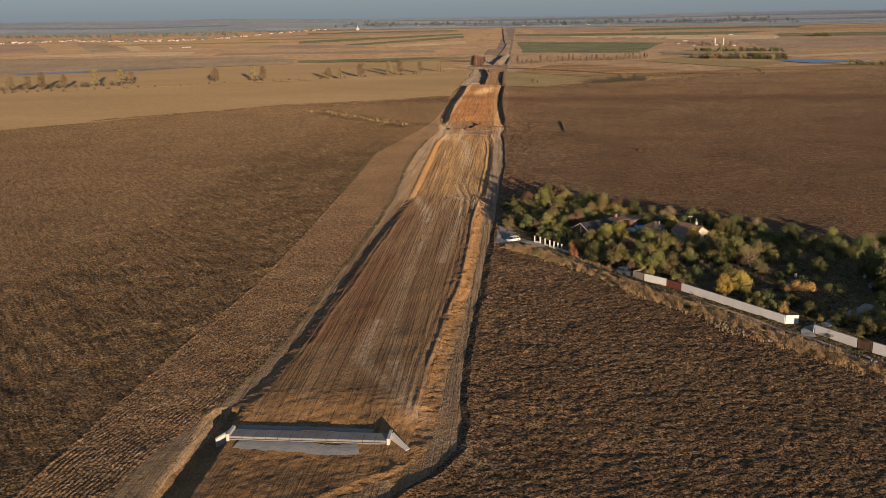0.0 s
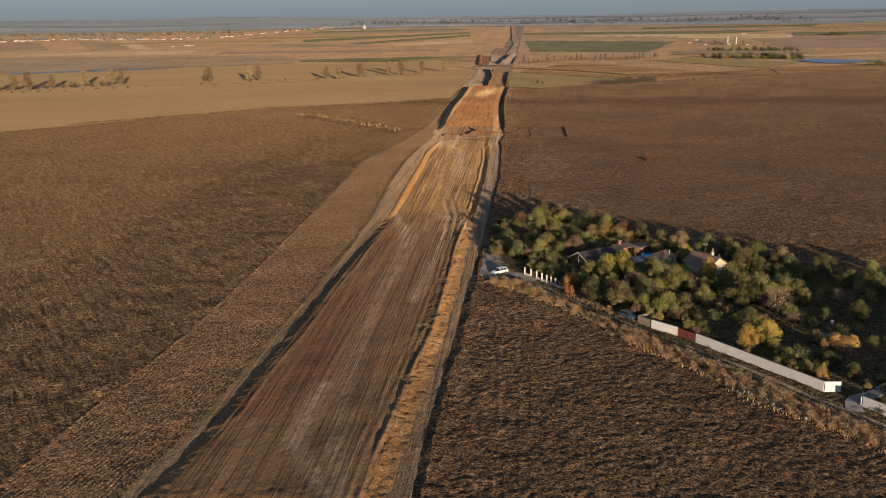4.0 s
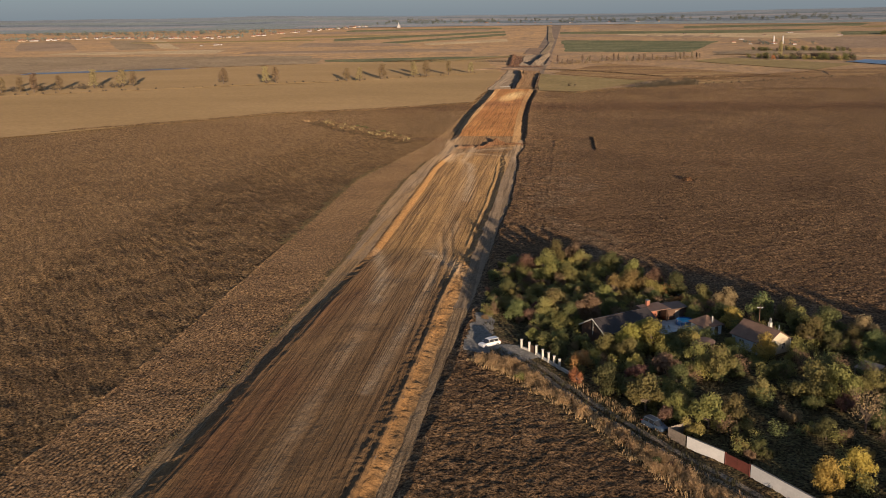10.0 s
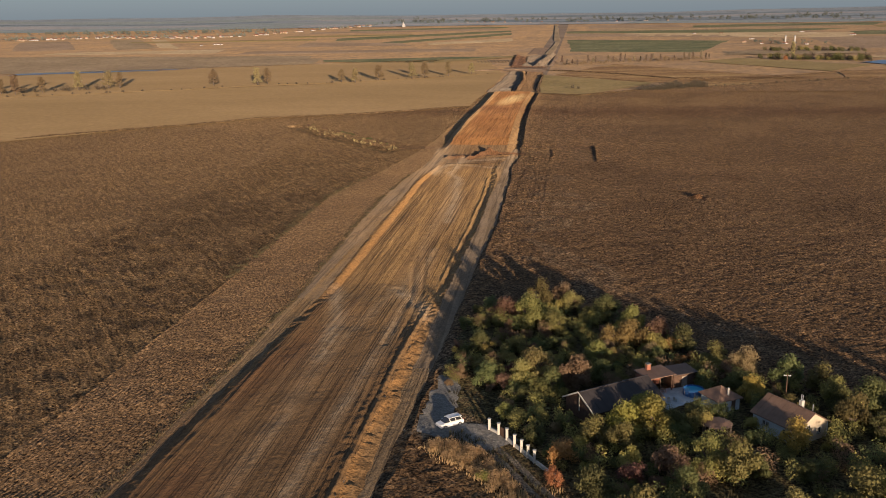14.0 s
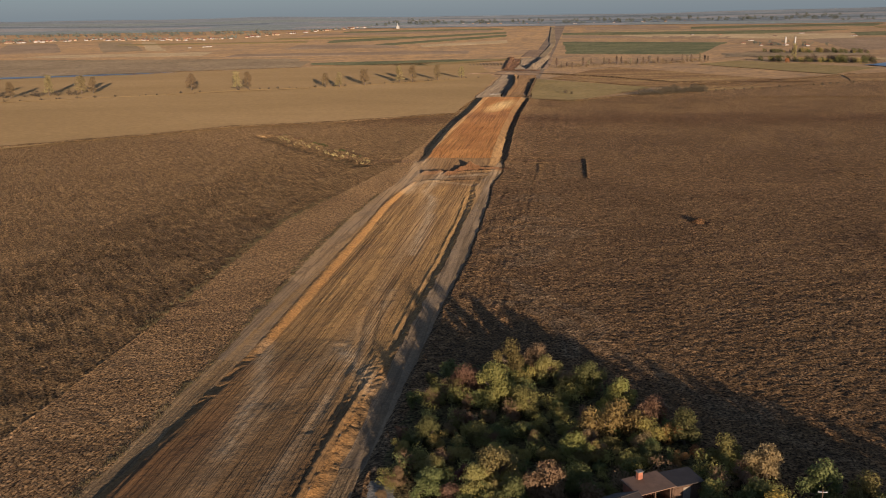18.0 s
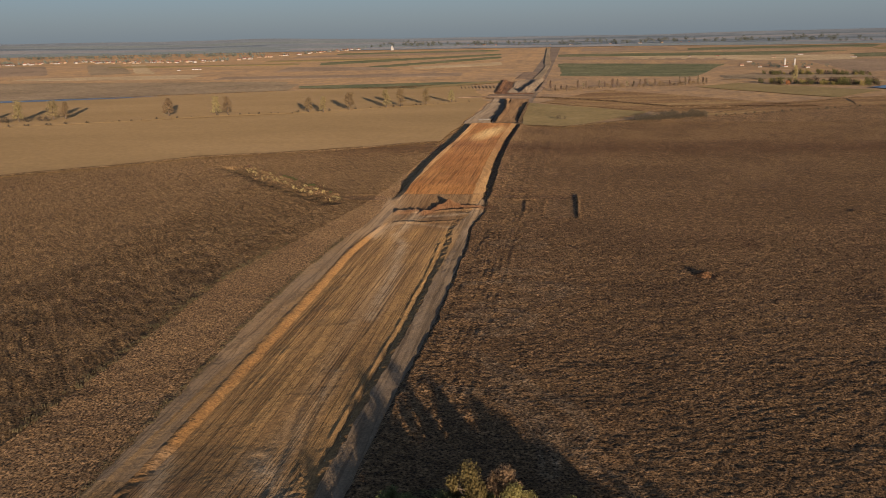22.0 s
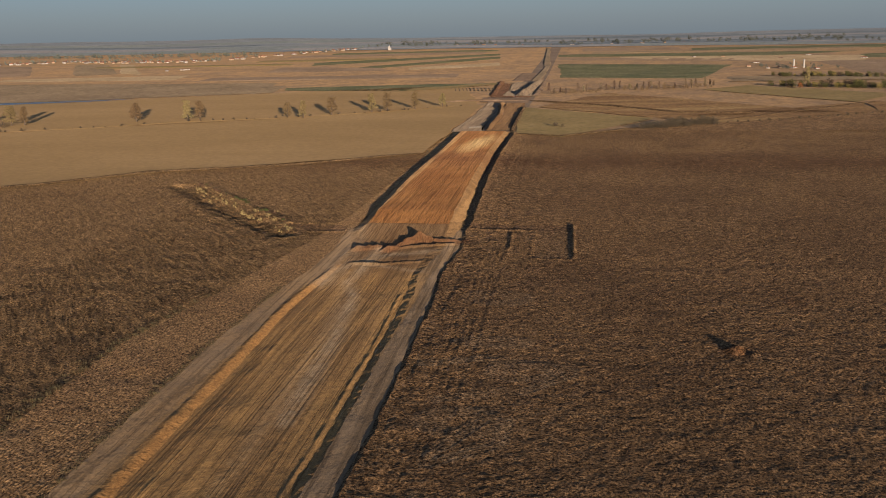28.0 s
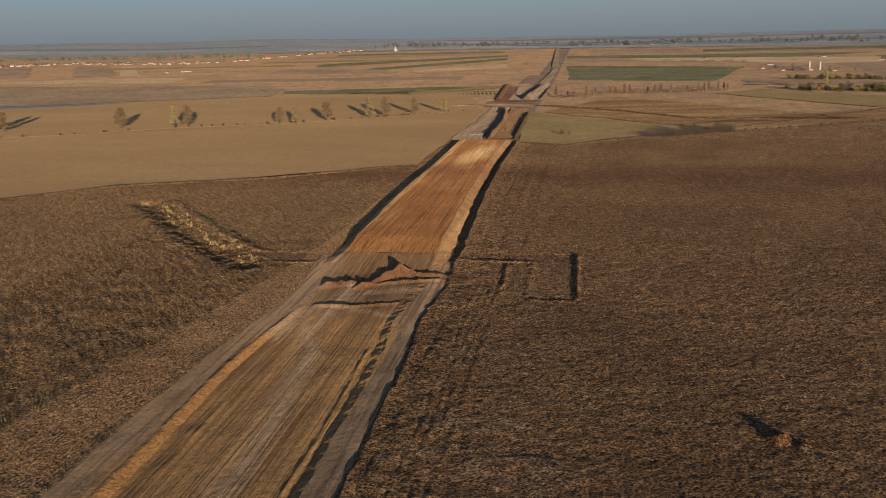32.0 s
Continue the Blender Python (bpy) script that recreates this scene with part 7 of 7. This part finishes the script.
earth_bank("earth_bank", [(-32, 1262), (-29, 1330), (-25, 1420), (-20, 1520)], 14, 5.0, track_soil, "high grey spoil bank in the far cutting", 3)
earth_bank("earth_bank", [(-17, 1262), (-16, 1400), (-16, 1530)], 8, 1.6, works_soil, "dark spoil bank in the far cutting", 4)
earth_bank("earth_bank", [(-62, 1270), (-68, 1400), (-74, 1540)], 9, 1.6, orange_clay, "orange clay bank of the far cutting", 5)
earth_bank("earth_bank", [(-105, 1180), (-70, 1195), (-20, 1188)], 6, 1.2, works_soil, "dark churned earth bank across the works", 6)
earth_bank("earth_bank", [(-18, 1190), (60, 1110), (110, 1040), (180, 1030)], 4, 1.2, verge_soil, "grassy bank along the marsh ditch", 7)
earth_bank("earth_bank", [(-60, 779), (-120, 730), (-185, 703), (-217, 666), (-290, 600)], 2.2, 0.7, verge_soil, "low weedy bank between the fields", 8)
earth_bank("earth_bank", [(-14, 884), (16, 866), (81, 928), (159, 1000), (296, 1150)], 2.4, 0.6, verge_soil, "low weedy bank at the field's end", 9)
earth_bank("earth_bank", [(-78, 1131), (-130, 1074), (-207, 1012), (-286, 980), (-338, 933), (-381, 910), (-520, 822)], 2.6, 0.3, field_gold, "pale grassy bank under the tree line", 10)
for k in range(12):
    earth_bank("earth_bank", [(-62 - 4.6 * k, 1350), (-66 - 4.6 * k, 1372 + k)], 1.8, 0.7, field_grey, "short pale tipped earth ridge beside the works", 80 + k)
    earth_bank("earth_bank", [(-70 - 4.8 * k, 1382 + k), (-74 - 4.8 * k, 1402 + k)], 1.8, 0.7, field_grey, "short pale tipped earth ridge beside the works", 95 + k)
for px, py in ((-31.5, 940), (-28, 955)):
    earth_bank("earth_bank", [(px, py), (px + 3, py + 14)], 6, 2.2, bank_soil, "orange earth heap on the far roadbed", int(px) + 60)
steelwork = empty("steel_plates", -45, 925, 0.6)
for i in range(3):
    bm = bmesh.new()
    box(bm, -4 + i * 2.9, -2 + 0.6 * i, 0, -1.3 + i * 2.9, 1 + 0.6 * i, 0.25, 0.03)
    part("plate", bm, concrete_white, steelwork)
tagged(steelwork, "pale concrete slabs stacked on the far roadbed", "slabs")

# ---- water ----
drape("water", [(-650, 1150), (-505, 1228), (-462, 1268), (-655, 1182)], lake_water, "narrow blue-grey pond in the valley", "pond", 0.8, 8)
drape("water", [(345, 1290), (372, 1222), (455, 1264), (380, 1335)], lake_water, "blue lake beside the small wood", "lake", 0.8, 8)

# ---- village, farm and plant on the far slope ----
far_rng = random.Random(17)
house_models = {}


def far_house(x, y, w, d, h, turn, wall_m, roof_m, label, group="village houses"):
    key = (wall_m.name, roof_m.name)
    z = float(base_height(x, y))
    m = pose(x, y, z, 0, 0, turn) @ Matrix.Diagonal((w, d, h, 1))
    if key not in house_models:
        top = new("far_house")
        bm = bmesh.new()
        box(bm, -0.5, -0.5, -0.3, 0.5, 0.5, 0.6)
        part("wall", bm, wall_m, top)
        bm = bmesh.new()
        v = [bm.verts.new(c) for c in ((-0.56, -0.58, 0.58), (0.56, -0.58, 0.58), (0.56, 0.58, 0.58), (-0.56, 0.58, 0.58), (-0.42, 0, 1.0), (0.42, 0, 1.0))]
        for f in ((0, 1, 5, 4), (2, 3, 4, 5), (1, 2, 5), (3, 0, 4), (0, 3, 2, 1)):
            bm.faces.new([v[j] for j in f])
        bmesh.ops.recalc_face_normals(bm, faces=bm.faces)
        part("roof", bm, roof_m, top)
        for wx in (-0.25, 0.25):
            bm = bmesh.new()
            box(bm, wx - 0.08, -0.515, 0.15, wx + 0.08, -0.5005, 0.42)
            part("window", bm, car_glass, top)
        bm = bmesh.new()
        box(bm, 0.18, 0.1, 0.8, 0.26, 0.2, 1.12)
        part("chimney", bm, brick_red, top)
        house_models[key] = top
        top.matrix_basis = m
        ob = top
    else:
        src = house_models[key]
        keep = src.matrix_basis.copy()
        src.matrix_basis = Matrix.Identity(4)
        ob = copy_thing(src, m)
        src.matrix_basis = keep
    return tagged(ob, label, "house", group)


looks = ((far_white, roof_red, "white village house with a red roof"), (far_cream, roof_red, "cream village house with a red roof"), (far_white, roof_brown, "white village house with a brown roof"), (far_cream, roof_brown, "cream village house with a brown roof"))
for k in range(135):
    hx = -1390 + 530 * (k / 86) if k < 87 else -835 + 185 * ((k - 87) / 47) ** 1.1
    hy = float(np.interp(hx, [-1350, -1252, -1115, -966, -869, -797, -750, -650], [2330, 2450, 2420, 2410, 2420, 2600, 2830, 3100]))
    wm, rm, lab = far_rng.choice(looks)
    far_house(hx + far_rng.uniform(-8, 8), hy + far_rng.uniform(-20, 75), far_rng.uniform(5, 12), far_rng.uniform(5, 9), far_rng.uniform(2.8, 5.6), far_rng.uniform(-60, 60), wm, rm, lab)
for k in range(22):
    hx = far_rng.uniform(-420, 420)
    far_house(hx, 3240 + far_rng.uniform(0, 260), far_rng.uniform(4, 7), 6, 3, far_rng.uniform(-60, 60), *far_rng.choice(looks)[:2], "pale house of a distant village", "distant village houses")
for bx, by, bw in ((-758, 1990, 12), (-735, 2022, 44), (311, 1890, 16), (342, 1995, 22), (559, 2120, 26), (263, 2240, 14), (318, 2222, 18), (412, 2134, 20), (489, 2250, 24), (370, 1830, 20), (352, 1850, 14), (398, 1800, 16), (330, 1830, 12)):
    far_house(bx, by, bw * 0.42, 5, 2.8, far_rng.uniform(-35, 35), *far_rng.choice(looks)[:2], "long pale farm building on the slope", "farm buildings")
for sx, sy in ((371, 1837), (386, 1834)):
    silo = empty("silo", sx, sy, float(base_height(sx, sy)))
    bm = bmesh.new()
    bmesh.ops.create_cone(bm, cap_ends=True, segments=16, radius1=1.5, radius2=1.4, depth=13, matrix=pose(0, 0, 6.4))
    part("shaft", bm, far_white, silo)
    bm = bmesh.new()
    bmesh.ops.create_cone(bm, cap_ends=True, segments=16, radius1=1.55, radius2=0.4, depth=1.2, matrix=pose(0, 0, 13.5))
    part("cap", bm, steel, silo)
    tagged(silo, "tall white silo at the far plant", "silo", "plant silos")
church = empty("church", -520, 3000, float(base_height(-520, 3000)))
church.scale = (0.7, 0.7, 0.7)
bm = bmesh.new()
box(bm, -6, -9, -1, 6, 9, 9, 0.3)
part("nave", bm, far_white, church)
bm = bmesh.new()
box(bm, -3, -12, -1, 3, -9.01, 17, 0.2)
part("tower", bm, far_white, church)
bm = bmesh.new()
bmesh.ops.create_cone(bm, cap_ends=True, segments=12, radius1=3.3, radius2=0.1, depth=7, matrix=pose(0, -10.5, 20.5))
part("spire", bm, steel, church)
bm = bmesh.new()
bmesh.ops.create_uvsphere(bm, u_segments=14, v_segments=8, radius=4.5, matrix=pose(0, 2, 9.5))
part("dome", bm, steel, church)
tagged(church, "white church with a domed roof in the distance", "church")
